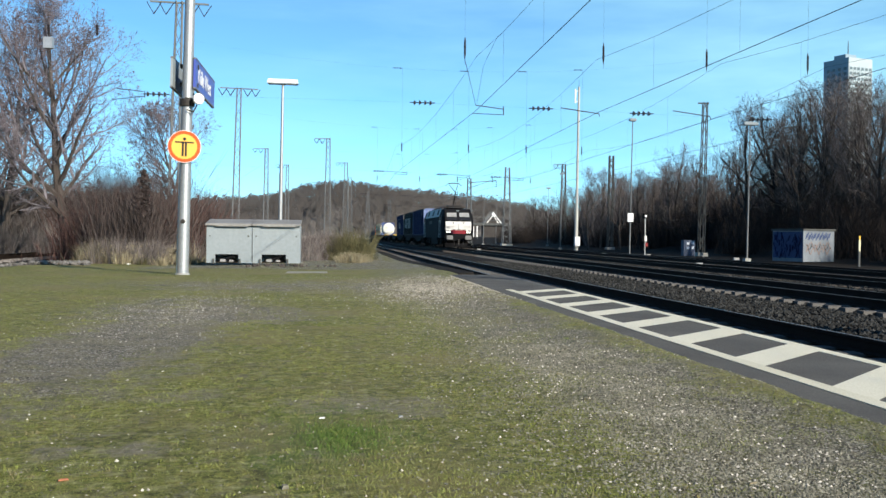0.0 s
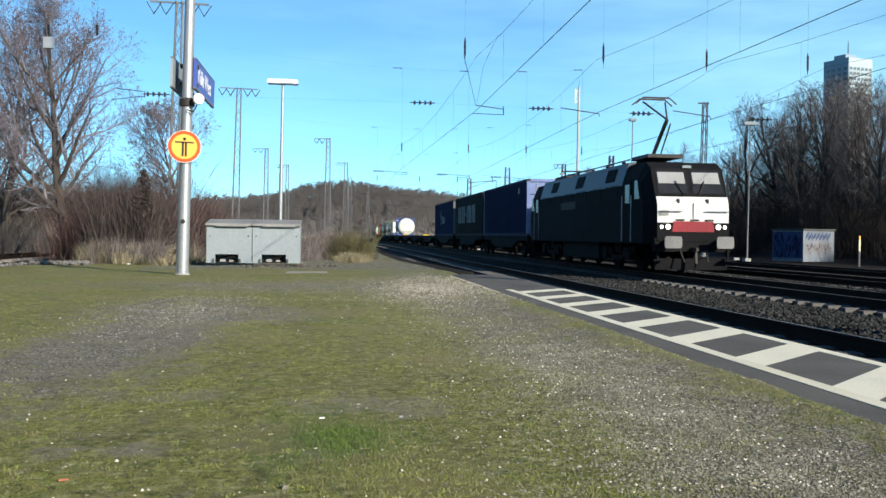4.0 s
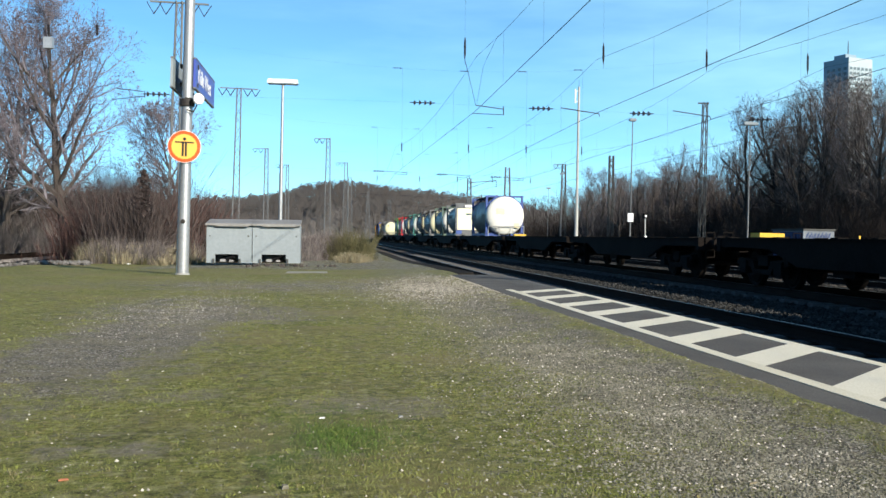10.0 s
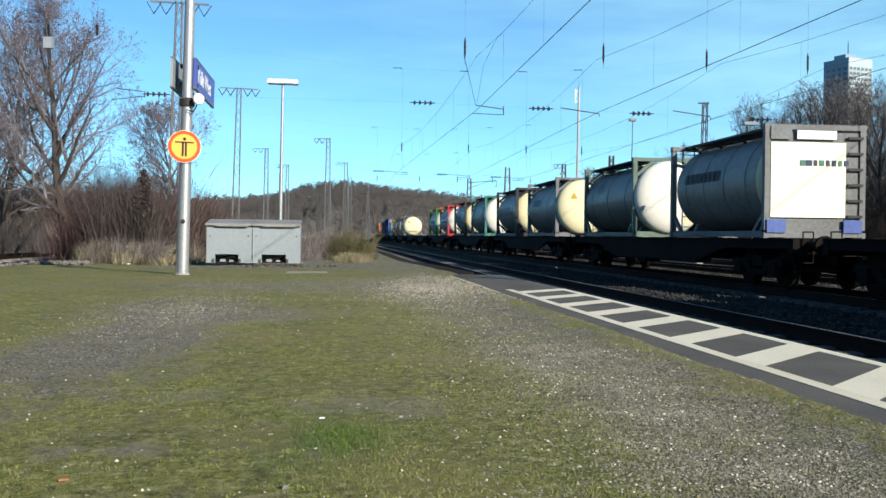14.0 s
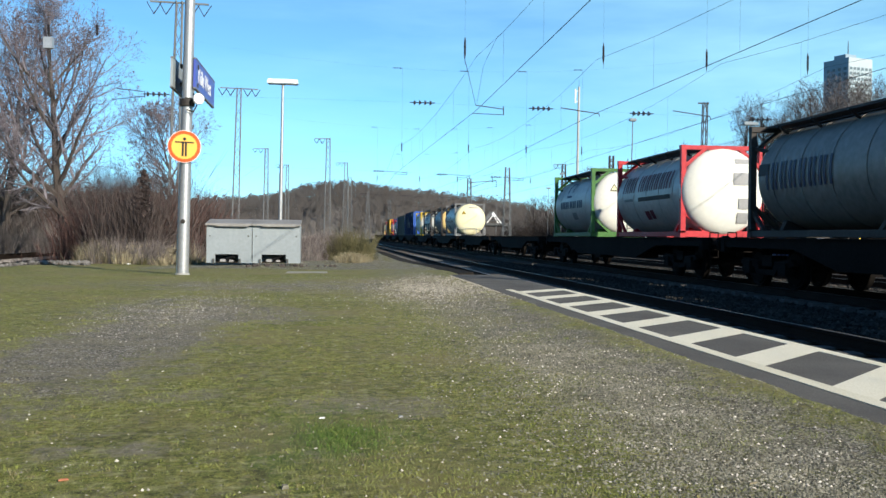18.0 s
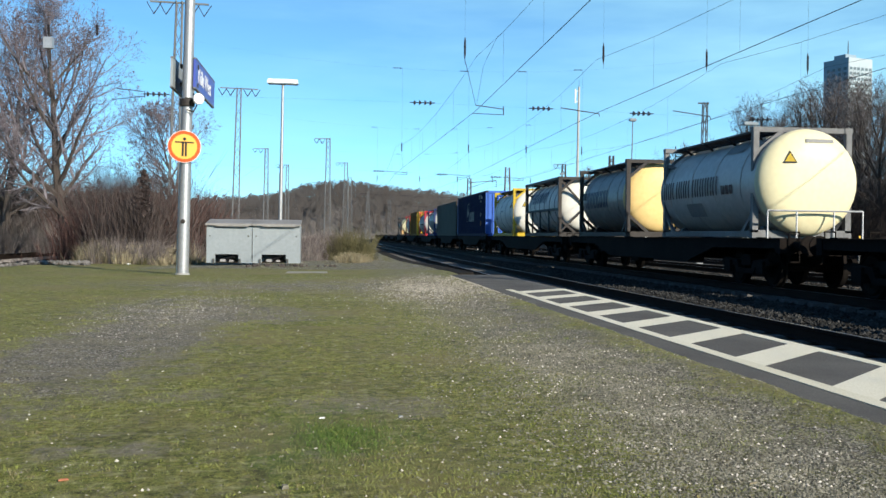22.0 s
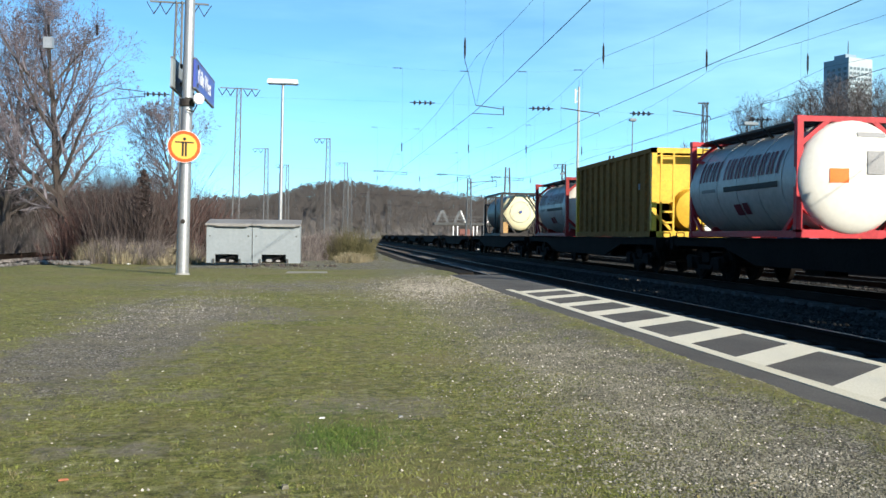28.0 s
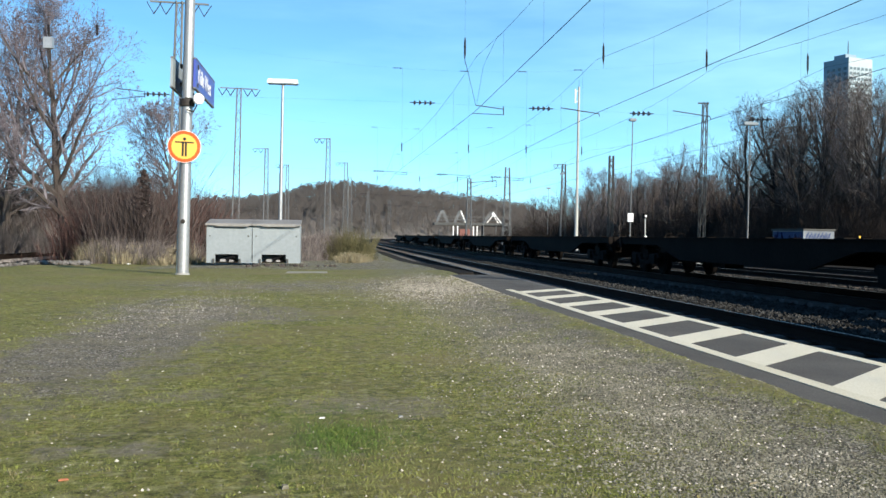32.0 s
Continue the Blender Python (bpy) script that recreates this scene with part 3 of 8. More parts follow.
def scatter_stones(name, label, n, place, r0, r1, material):
    """Many small faceted stones as one sheet of geometry."""
    rnd = random.Random(5)
    sh = Shape()
    for _ in range(n):
        x, y, z = place(rnd)
        r = rnd.uniform(r0, r1)
        i = len(sh.v)
        q = [rnd.uniform(0.6, 1.2) for _ in range(6)]
        a = rnd.uniform(0, 6.28)
        c, s = math.cos(a), math.sin(a)
        for dx, dy, dz in ((q[0], 0, 0), (0, q[1], 0), (-q[2], 0, 0), (0, -q[3], 0), (0.2, 0.1, 0.75 * q[4]), (0, 0, -0.6)):
            sh.v.append((x + r * (dx * c - dy * s), y + r * (dx * s + dy * c), z + r * dz))
        for t in ((0, 1, 4), (1, 2, 4), (2, 3, 4), (3, 0, 4), (1, 0, 5), (2, 1, 5), (3, 2, 5), (0, 3, 5)):
            sh.f.append(tuple(i + k for k in t))
    me = bpy.data.meshes.new(name)
    me.from_pydata(sh.v, [], sh.f)
    me.materials.append(material)
    return tagged(new(name, me), label, "stones", kind="stuff")


def between_tracks(r):
    x = r.uniform(6.3, 10.0)
    return x, 6 + 42 * r.random() ** 1.5, bed_z(x) + r.uniform(-0.01, 0.03)


def beyond_train(r):
    x = r.uniform(12.2, 14.6)
    return x, 12 + 45 * r.random() ** 1.3, bed_z(x) + r.uniform(-0.01, 0.03)


scatter_stones("ballast_stones", "loose grey-brown crushed stones between the tracks", 19000, between_tracks, 0.025, 0.055, STONE)
scatter_stones("ballast_stones", "loose grey-brown crushed stones beyond the train", 6000, beyond_train, 0.03, 0.06, STONE)


def side_rubble(r):
    y = r.uniform(26.6, 28.6)
    x = -y * r.uniform(0.245, 0.36)
    return x, y, surface(x, y) + r.uniform(0.0, 0.08)


def side_ballast(r):
    x = r.uniform(-17.0, -13.0)
    return x, 22 + 45 * r.random(), -0.40


scatter_stones("rubble", "pale grey broken stones before the side track", 1100, side_rubble, 0.03, 0.10, mat("rubble", (0.17, 0.16, 0.15), (0.08, 0.075, 0.07), 0.9, scale=8, island=0.5))
scatter_stones("ballast_stones", "grey crushed stones on the side track", 6000, side_ballast, 0.03, 0.07, mat("side_stone", (0.27, 0.245, 0.23), (0.13, 0.118, 0.11), 0.9, scale=8, island=0.5))
for x, y, w in ((-17.1, 57.0, 0.3), (-16.5, 57.4, 0.5), (-16.0, 57.8, 0.5), (-15.7, 58.0, 0.25)):
    tagged(part("concrete_block", Shape().box(0, 0, 0.3, w, 0.3, 0.9), CONCRETE, at=pose(x, y, -0.6, 0, 4, 10)), "pale broken concrete block behind the side track", "concrete block", "concrete blocks")


# ---- the train: where each wagon and load stands along it, in metres at the clip's start ----
SPEED = 13.6
TRACK_X = 10.99
MOVERS = []


def on_track(y, z):
    """The pose on the track's bend at that distance."""
    d = bend(y)
    a = math.atan2(bend(y + 1) - bend(y - 1), 2)
    return Matrix.Translation((TRACK_X + d, y, z)) @ Matrix.Rotation(-a, 4, "Z")


def ride(ob, s, z):
    """Lets a thing ride with the train; s is its place along the train."""
    ob.matrix_basis = on_track(s, z)
    MOVERS.append((ob, s, z))
    return ob


def wheelset(r):
    """Two flanged wheels with small web bolts on one axle."""
    k = r / 0.46
    sh = Shape().tube((-0.98, 0, 0), (0.98, 0, 0), 0.08, n=8)
    prof = [(-0.07, 0.10), (-0.07, 0.36), (-0.03, 0.40), (-0.06, 0.43), (-0.06, 0.46), (0.05, 0.455), (0.06, 0.49), (0.085, 0.48), (0.085, 0.40), (0.03, 0.36), (0.03, 0.12)]
    for s in (-1, 1):
        sh.lathe([(a if s < 0 else -a, q * k) for a, q in prof], (s * 0.7525, 0, 0), "X", 20)
        for q in range(4):
            a = q * math.pi / 2
            sh.box(s * 0.83, math.cos(a) * 0.2, math.sin(a) * 0.2, 0.03, 0.05, 0.05)
    return sh.mesh("wheelset", WHEEL, True)


WHEELSET_MESH, LOCO_WHEELSET_MESH = wheelset(0.46), wheelset(0.575)
bf = Shape()
for s in (-1, 1):
    bf.extrude_x([(-1.35, 0.55), (-1.2, 0.68), (-0.45, 0.62), (-0.35, 0.42), (0.35, 0.42), (0.45, 0.62), (1.2, 0.68), (1.35, 0.55), (1.2, 0.5), (0.6, 0.48), (0.45, 0.3), (-0.45, 0.3), (-0.6, 0.48), (-1.2, 0.5)], s * 1.02 - 0.06, s * 1.02 + 0.06)
    for y in (-0.9, 0.9):
        bf.box(s * 1.03, y, 0.46, 0.22, 0.36, 0.30)
bf.box(0, 0, 0.62, 2.1, 0.5, 0.25)
BOGIE_MESH = bf.mesh("bogie_frame", WAGON)
BUFFER_MESH = Shape().lathe([(0, 0.11), (0.34, 0.11), (0.34, 0.09), (0.55, 0.09), (0.55, 0.22), (0.58, 0.225), (0.60, 0.20)], axis="Y", n=14).mesh("buffer", WAGON, True)


def bogie(parent, y):
    b = part("bogie", BOGIE_MESH, None, parent, at=Matrix.Translation((0, y, 0)))
    for a in (-0.9, 0.9):
        part("wheelset", WHEELSET_MESH, None, b, at=Matrix.Translation((0, a, 0.46)))
    return b


def wagon_half(w, y0, y1, deep):
    """Side sills, cross members and the centre sill of one wagon body."""
    n, mid = y1 - y0, (y0 + y1) / 2
    for s in (-1, 1):
        lo = 0.72 - deep
        sh = Shape().extrude_x([(y0, 1.12), (y0, 0.92), (y0 + n * 0.2, 0.90), (y0 + n * 0.30, lo), (y1 - n * 0.30, lo), (y1 - n * 0.2, 0.90), (y1, 0.92), (y1, 1.12)], s * 1.18 - 0.05, s * 1.18 + 0.05)
        part("side_sill", sh, WAGON, w)
        part("sill_flange", Shape().box(s * 1.19, mid, 1.13, 0.17, n, 0.025), WAGON, w)
        for k in range(6):
            part("pin_block", Shape().box(s * 1.17, y0 + n * (0.05 + 0.18 * k), 1.15, 0.22, 0.28, 0.03), WAGON, w)
    # unseen plate, added so that an empty wagon casts a closed shadow
    part("deck_plate", Shape().box(0, mid, 1.105, 2.26, n, 0.02), WAGON, w)
    part("centre_sill", Shape().box(0, mid, 0.92, 0.5, n, 0.32), WAGON, w)
    for k in range(7):
        part("cross_member", Shape().box(0, y0 + 0.25 + (n - 0.5) * k / 6, 0.98, 2.3, 0.22, 0.2), WAGON, w)
    for s in (-1, 1):
        part("brake_box", Shape().box(s * 0.85, mid + 1.2, 0.55, 0.5, 0.8, 0.35), WAGON, w)


def wagon_ends(w, y0, y1, rail_end=True):
    for y, s in ((y0, -1), (y1, 1)):
        part("end_beam", Shape().box(0, y - s * 0.12, 0.98, 2.5, 0.22, 0.34), WAGON, w)
        for x in (-0.875, 0.875):
            part("buffer", BUFFER_MESH, None, w, at=Matrix.Translation((x, y, 0.98)) @ Matrix.Rotation(0 if s > 0 else math.pi, 4, "Z"))
        part("coupling", Shape().bar((0, y, 0.95), (0, y + s * 0.5, 0.85), 0.10).bar((0, y + s * 0.4, 0.9), (0, y + s * 0.45, 0.55), 0.07), WAGON, w)
        for x in (-1.05, 1.05):
            hr = Shape()
            hr.tube((x, y + s * 0.03, 0.62), (x, y + s * 0.03, 1.28), 0.017, n=6).tube((x * 0.78, y + s * 0.03, 0.62), (x * 0.78, y + s * 0.03, 1.28), 0.017, n=6).tube((x, y + s * 0.03, 1.28), (x * 0.78, y + s * 0.03, 1.28), 0.017, n=6).tube((x, y + s * 0.03, 0.62), (x * 0.78, y + s * 0.03, 0.62), 0.017, n=6)
            part("hand_rail", hr, WAGON, w)


def flat_wagon_60():
    w = thing("container_wagon", Matrix(), "dark brown four-axle container flat wagon", "freight wagon", "wagons of the train")
    wagon_half(w, -9.2, 9.2, 0.22)
    wagon_ends(w, -9.25, 9.25)
    bogie(w, -7.1), bogie(w, 7.1)
    return w


def flat_wagon_90():
    w = thing("articulated_wagon", Matrix(), "dark brown six-axle articulated container flat wagon", "freight wagon", "wagons of the train")
    wagon_half(w, -14.15, -0.25, 0.2), wagon_half(w, 0.25, 14.15, 0.2)
    wagon_ends(w, -14.2, 14.2)
    bogie(w, -12.0), bogie(w, 0), bogie(w, 12.0)
    return w


W90 = [115.4, 145.0, 174.6, 303.2, 373.2]
W60 = [199.1, 218.8, 238.6, 258.5, 278.2, 328.2, 348.0, 398.1, 417.8, 437.6] + [457.4 + 19.74 * i for i in range(7)]
proto60, proto90 = flat_wagon_60(), flat_wagon_90()
for proto, places in ((proto60, W60), (proto90, W90)):
    for i, s in enumerate(places):
        ride(proto if i == 0 else copy_thing(proto, Matrix()), s, RAIL_Z)


def corner_castings(c, ln, w, h):
    for x in (-w / 2, w / 2):
        for y in (-ln / 2, ln / 2):
            for z in (0.06, h - 0.06):
                part("corner_casting", Shape().box(x - 0.086 * (1 if x > 0 else -1) * 0.98, y - 0.088 * (1 if y > 0 else -1), z, 0.175, 0.18, 0.122), FRAMEDARK, c)


def corrugated(sh, length, z0, z1, x, depth, pitch, sgn):
    """A wall of trapezoid ribs, standing on x, running along y."""
    y = -length / 2
    pts = []
    while y < length / 2 - pitch:
        pts += [(y, 0), (y + pitch * 0.3, 0), (y + pitch * 0.5, 1), (y + pitch * 0.8, 1)]
        y += pitch
    pts += [(y, 0), (length / 2, 0)]
    for (a, p), (b, q) in zip(pts, pts[1:]):
        xa, xb = x - sgn * depth * p, x - sgn * depth * q
        sh.poly([(xa, a, z0), (xb, b, z0), (xb, b, z1), (xa, a, z1)])
    return sh


def bars_for_writing(parent, x, y0, z0, height, widths, material, gap=0.12, name="writing_bar", turn=1):
    """A row of upright bars in place of lettering, on a side wall."""
    y = y0
    for w in widths:
        if w > 0:
            part(name, Shape().box(x, y + turn * w / 2, z0 + height / 2, 0.012, w, height), material, parent)
        y += turn * (abs(w) + gap)


def box_container(s0, ln, h, material, label, end_material=None, ribs=0.28, smooth_side=False):
    c = thing("container", Matrix(), label, "container", "containers on the train")
    w, e = 2.5, end_material or material
    for sgn, nm in ((-1, "side_wall"), (1, "side_wall")):
        sh = Shape()
        if smooth_side:
            sh.box(sgn * (w / 2 - 0.03), 0, h / 2, 0.05, ln - 0.3, h - 0.3)
        else:
            corrugated(sh, ln - 0.3, 0.15, h - 0.1, sgn * (w / 2 - 0.015), 0.036, ribs, sgn)
        wall = part(nm, sh, material, c)
        for k in range(18 if smooth_side else 0):
            part("wall_rib", Shape().box(sgn * (w / 2 - 0.002), -ln / 2 + 0.6 + k * (ln - 1.2) / 17, h / 2, 0.02, 0.06, h - 0.3), material, wall)
        part("bottom_rail", Shape().box(sgn * (w / 2 - 0.05), 0, 0.08, 0.1, ln, 0.16), material, c)
        part("top_rail", Shape().box(sgn * (w / 2 - 0.05), 0, h - 0.06, 0.1, ln, 0.12), material, c)
        for y in (-ln / 2 + 0.07, ln / 2 - 0.07):
            part("corner_post", Shape().box(sgn * (w / 2 - 0.08), y, h / 2, 0.16, 0.14, h), e, c)
    part("roof", Shape().box(0, 0, h - 0.03, w - 0.2, ln - 0.2, 0.04), material, c)
    part("floor", Shape().box(0, 0, 0.14, w - 0.2, ln - 0.2, 0.1), WAGON, c)
    for y, s in ((-ln / 2, -1), (ln / 2, 1)):
        part("end_sill", Shape().box(0, y - s * 0.07, 0.09, w, 0.14, 0.18), e, c)
        part("end_header", Shape().box(0, y - s * 0.07, h - 0.07, w, 0.14, 0.14), e, c)
    corner_castings(c, ln, w, h)
    ride(c, s0 + ln / 2, RAIL_Z + DECK)
    return c


def door_end(c, ln, h, material):
    """Two doors with lock rods at the front end."""
    y = -ln / 2 + 0.06
    for s in (-1, 1):
        d = part("door", Shape().box(s * 0.57, y, h / 2, 1.10, 0.05, h - 0.35), material, c)
        for x in (0.25, 0.75):
            part("lock_rod", Shape().tube((s * x, y - 0.06, 0.2), (s * x, y - 0.06, h - 0.2), 0.02, n=6), GALV, d)
        for k in range(4):
            part("hinge", Shape().box(s * 1.09, y - 0.03, 0.4 + k * (h - 0.8) / 3, 0.12, 0.05, 0.08), material, d)
        for k in range(3):
            part("door_groove", Shape().box(s * 0.57, y - 0.03, 0.75 + k * 0.68, 1.06, 0.03, 0.05), FRAMEDARK, d)


def ribbed_end(c, ln, h, material):
    sh = Shape()
    y, n = -ln / 2 + 0.05, 7
    sh.box(0, y + 0.03, h / 2, 2.3, 0.04, h - 0.34)
    wall = part("end_wall", sh, material, c)
    for k in range(n):
        part("rib", Shape().box(-1.02 + k * 0.34, y - 0.02, h / 2, 0.24, 0.06, h - 0.36), material, wall)


def tank_shell_profile(half, r, dome):
    """Half lengths and radii of a cylinder with dished ends."""
    prof = []
    for k in range(9):
        a = math.pi / 2 * k / 8
        prof.append((-half - dome * math.cos(a), max(0.001, r * math.sin(a) ** 0.62)))
    return prof


def shell_patch(parent, name, y0, y1, a0, a1, r, cz, material, label=""):
    """A thin decal that follows the tank's shell on the side towards the platform; angles in degrees over the horizontal."""
    sh, n = Shape(), 6
    for k in range(n + 1):
        a = radians(a0 + (a1 - a0) * k / n)
        for y in (y0, y1):
            sh.v.append((-math.cos(a) * r, y, cz + math.sin(a) * r))
    for k in range(n):
        sh.f.append((2 * k, 2 * k + 1, 2 * k + 3, 2 * k + 2))
    return part(name, sh, material, parent, label, smooth=True)


def shell_ring(parent, y, a, ra, rb, r, cz, material):
    """A ring or disc painted on the tank's side, following its shell; a: degrees over the horizontal."""
    sh, n = Shape(), 28
    for k in range(n):
        b = 2 * math.pi * k / n
        for q in (ra, rb):
            g = radians(a) + q * math.sin(b) / r
            sh.v.append((-math.cos(g) * r, y + q * math.cos(b), cz + math.sin(g) * r))
    sh.f = [(2 * k, 2 * k + 1, 2 * ((k + 1) % n) + 1, 2 * ((k + 1) % n)) for k in range(n)]
    return part("emblem_ring", sh, material, parent, smooth=True)


def tank_container(s0, label, steel, shell=None, cap=None, ln=6.058, h=2.6, r=1.19, over=0.0, bands=3, writing=None, cap_marks=(), full_cage=False, walkway=True, band_material=None, x_front=False, tilt_gusset=True):
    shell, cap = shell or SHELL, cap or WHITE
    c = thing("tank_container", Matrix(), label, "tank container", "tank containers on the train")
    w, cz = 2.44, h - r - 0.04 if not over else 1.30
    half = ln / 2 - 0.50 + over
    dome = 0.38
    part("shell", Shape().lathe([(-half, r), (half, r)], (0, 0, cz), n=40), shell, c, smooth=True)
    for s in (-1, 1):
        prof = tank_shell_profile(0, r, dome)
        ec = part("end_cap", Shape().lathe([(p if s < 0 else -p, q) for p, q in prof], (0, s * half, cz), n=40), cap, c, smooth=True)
        if s < 0:
            for mi, (kind, x, z, sx, sz, mt) in enumerate(cap_marks):
                mk, n = Shape(), 4
                for b in range(n + 1):
                    for a in range(n + 1):
                        fx = (a / n - 0.5) * sx * ((1 - b / n) if kind == "tri" else 1.0)
                        px, pz = x + fx, z + (b / n) * sz - (0 if kind == "tri" else sz / 2)
                        rho = min(0.999, (px * px + pz * pz) ** 0.5 / r)
                        mk.v.append((px, -half - dome * math.sqrt(1 - rho ** 3.2258) - 0.012 - 0.003 * mi, cz + pz))
                mk.f = [(b * (n + 1) + a, b * (n + 1) + a + 1, (b + 1) * (n + 1) + a + 1, (b + 1) * (n + 1) + a) for b in range(n) for a in range(n)]
                part("warning_triangle" if kind == "tri" else "placard", mk, mt, ec)
    for k in range(bands):
        y = -half + 2 * half * (k + 0.5) / bands
        part("shell_band", Shape().lathe([(-0.035, r + 0.003), (-0.035, r + 0.012), (0.035, r + 0.012), (0.035, r + 0.003)], (0, y, cz), n=40, caps=False), band_material or shell, c, smooth=True)
    for ye, s in ((-ln / 2, -1), (ln / 2, 1)):
        yb = ye - s * 0.07
        for x in (-1, 1):
            part("frame_post", Shape().box(x * (w / 2 - 0.07), yb, h / 2, 0.14, 0.14, h), steel, c)
            part("corner_casting", Shape().box(x * (w / 2 - 0.085), ye - s * 0.088, h - 0.06, 0.19, 0.19, 0.13), steel, c)
            part("corner_casting", Shape().box(x * (w / 2 - 0.085), ye - s * 0.088, 0.06, 0.19, 0.19, 0.13), steel, c)
            if tilt_gusset:
                part("frame_gusset", Shape().bar((x * (w / 2 - 0.07), yb, h - 0.62), (x * (w / 2 - 0.72), yb, h - 0.08), 0.10), steel, c)
                part("frame_gusset", Shape().bar((x * (w / 2 - 0.07), yb, 0.75), (x * (w / 2 - 0.80), yb, 0.12), 0.10), steel, c)
            part("saddle_strut", Shape().bar((x * (w / 2 - 0.09), yb, 0.62), (x * (w / 2 - 0.09), yb - s * 0.62, 0.14), 0.09), steel, c)
            part("corner_plate", Shape().bar((x * (w / 2 - 0.09), yb, h - 0.5), (x * (w / 2 - 0.25), yb - s * 0.5, h - 0.62), 0.08), steel, c)
        part("top_beam", Shape().box(0, yb, h - 0.06, w, 0.12, 0.12), steel, c)
        part("bottom_beam", Shape().box(0, yb, 0.09, w, 0.14, 0.18), steel, c)
        if x_front and s < 0:
            for x in (-1, 1):
                part("cross_brace", Shape().bar((x * 1.12, yb - 0.02, 0.2), (x * 0.06, yb - 0.02, 1.25), 0.08).bar((x * 1.12, yb - 0.02, h - 0.15), (x * 0.06, yb - 0.02, 1.35), 0.08), steel, c)
            part("hub_plate", Shape().lathe([(-0.04, 0.001), (-0.04, 0.16), (0.04, 0.16), (0.04, 0.001)], (0, yb - 0.05, 1.3), n=16), FRAMEBLUE, c)
    for x in (-1, 1):
        part("bottom_rail", Shape().box(x * (w / 2 - 0.07), 0, 0.09, 0.12, ln - 0.2, 0.14), steel, c)
        if full_cage:
            part("top_rail", Shape().box(x * (w / 2 - 0.05), 0, h - 0.06, 0.10, ln - 0.2, 0.12), steel, c)
            part("middle_rail", Shape().box(x * (w / 2 - 0.03), 0, h * 0.46, 0.06, ln - 0.2, 0.10), steel, c)
            for y in (-1.6, 0.2, 1.9):
                part("cage_post", Shape().box(x * (w / 2 - 0.03), y, h * 0.25, 0.06, 0.10, h * 0.45), steel, c)
    if walkway:
        part("walkway", Shape().box(-0.62, 0, h - 0.02, 0.45, ln - 0.3, 0.05).box(-0.15, 0, h - 0.02, 0.3, ln - 0.3, 0.04), FRAMEDARK, c)
        for k in range(4):
            part("walkway_bracket", Shape().bar((-0.9, -ln / 2 + 0.8 + k * (ln - 1.6) / 3, h - 0.05), (-0.55, -ln / 2 + 0.8 + k * (ln - 1.6) / 3, cz + r * 0.8), 0.05), FRAMEDARK, c)
    part("manhole", Shape().lathe([(0, 0.30), (0.14, 0.30), (0.17, 0.26), (0.17, 0.001)], (0.15, 0.3, cz + r - 0.03), "Z", 18), GALV, c, smooth=True)
    for s in (-1, 1):
        part("saddle", Shape().extrude_y([(-0.9, 0.1), (0.9, 0.1), (0.75, cz - r * 0.82), (0, cz - r + 0.01), (-0.75, cz - r * 0.82)], s * half * 0.82 - 0.08, s * half * 0.82 + 0.08), steel, c)
    lad = Shape()
    for z in range(8):
        lad.tube((-0.85, ln / 2 + 0.02, 0.3 + z * 0.3), (-0.5, ln / 2 + 0.02, 0.3 + z * 0.3), 0.014, n=5)
    lad.tube((-0.85, ln / 2 + 0.02, 0.2), (-0.85, ln / 2 + 0.02, h + 0.1), 0.018, n=5).tube((-0.5, ln / 2 + 0.02, 0.2), (-0.5, ln / 2 + 0.02, h + 0.1), 0.018, n=5)
    part("ladder", lad, FRAMEDARK, c)
    if over > 0.6:
        fy = -half - dome - 0.12
        rail = part("railing", Shape().path([(-1.15, fy, 0.62), (1.15, fy, 0.62)], 0.025, 6), GALV, c)
        for x in (-1.15, -0.45, 0.45, 1.15):
            part("rail_post", Shape().tube((x, fy, -0.02), (x, fy, 0.62), 0.022, n=6), GALV, rail)
    for row in writing or ():
        y, a0, a1, widths, mt = row
        for wd in widths:
            if wd > 0.28 and wd < 0.5 and a1 - a0 > 15:
                shell_patch(c, "writing_bar", y, y + wd * 0.28, a0, a1, r + 0.016, cz, mt)
                shell_patch(c, "writing_bar", y + wd * 0.66, y + wd * 0.94, a0, a1, r + 0.016, cz, mt)
            elif wd > 0:
                shell_patch(c, "writing_bar", y, y + wd, a0, a1, r + 0.016, cz, mt)
            y += abs(wd) + 0.06
    ride(c, s0 + ln / 2, RAIL_Z + DECK)
    return c

# ---- the loads, from the front of the train to its end ----
L45 = 13.716
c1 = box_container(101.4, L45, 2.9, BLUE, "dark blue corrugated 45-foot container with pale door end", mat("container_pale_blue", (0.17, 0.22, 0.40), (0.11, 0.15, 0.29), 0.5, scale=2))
door_end(c1, L45, 2.9, MATS["container_pale_blue"])
part("size_number", text_mesh("45", 0.52, SIGNWHITE), None, c1, at=Matrix.Translation((-0.72, -L45 / 2 - 0.03, 1.12)) @ Matrix.Rotation(math.pi / 2, 4, "X"))
part("warning_triangle", Shape().extrude_y([(-0.8, 1.65), (-0.45, 1.65), (-0.625, 1.95)], -L45 / 2 - 0.02, -L45 / 2), mat("warning_orange", (0.85, 0.4, 0.03), bump=0, rough=0.5), c1)
part("placard", Shape().box(0.15, -L45 / 2 - 0.01, 1.75, 0.2, 0.012, 0.25), SIGNWHITE, c1)
bars_for_writing(c1, -1.262, -L45 / 2 + 1.9, 2.2, 0.32, [0.09, 0.09], PALEINK, 0.14)
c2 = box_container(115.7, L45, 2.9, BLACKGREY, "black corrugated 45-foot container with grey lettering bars")
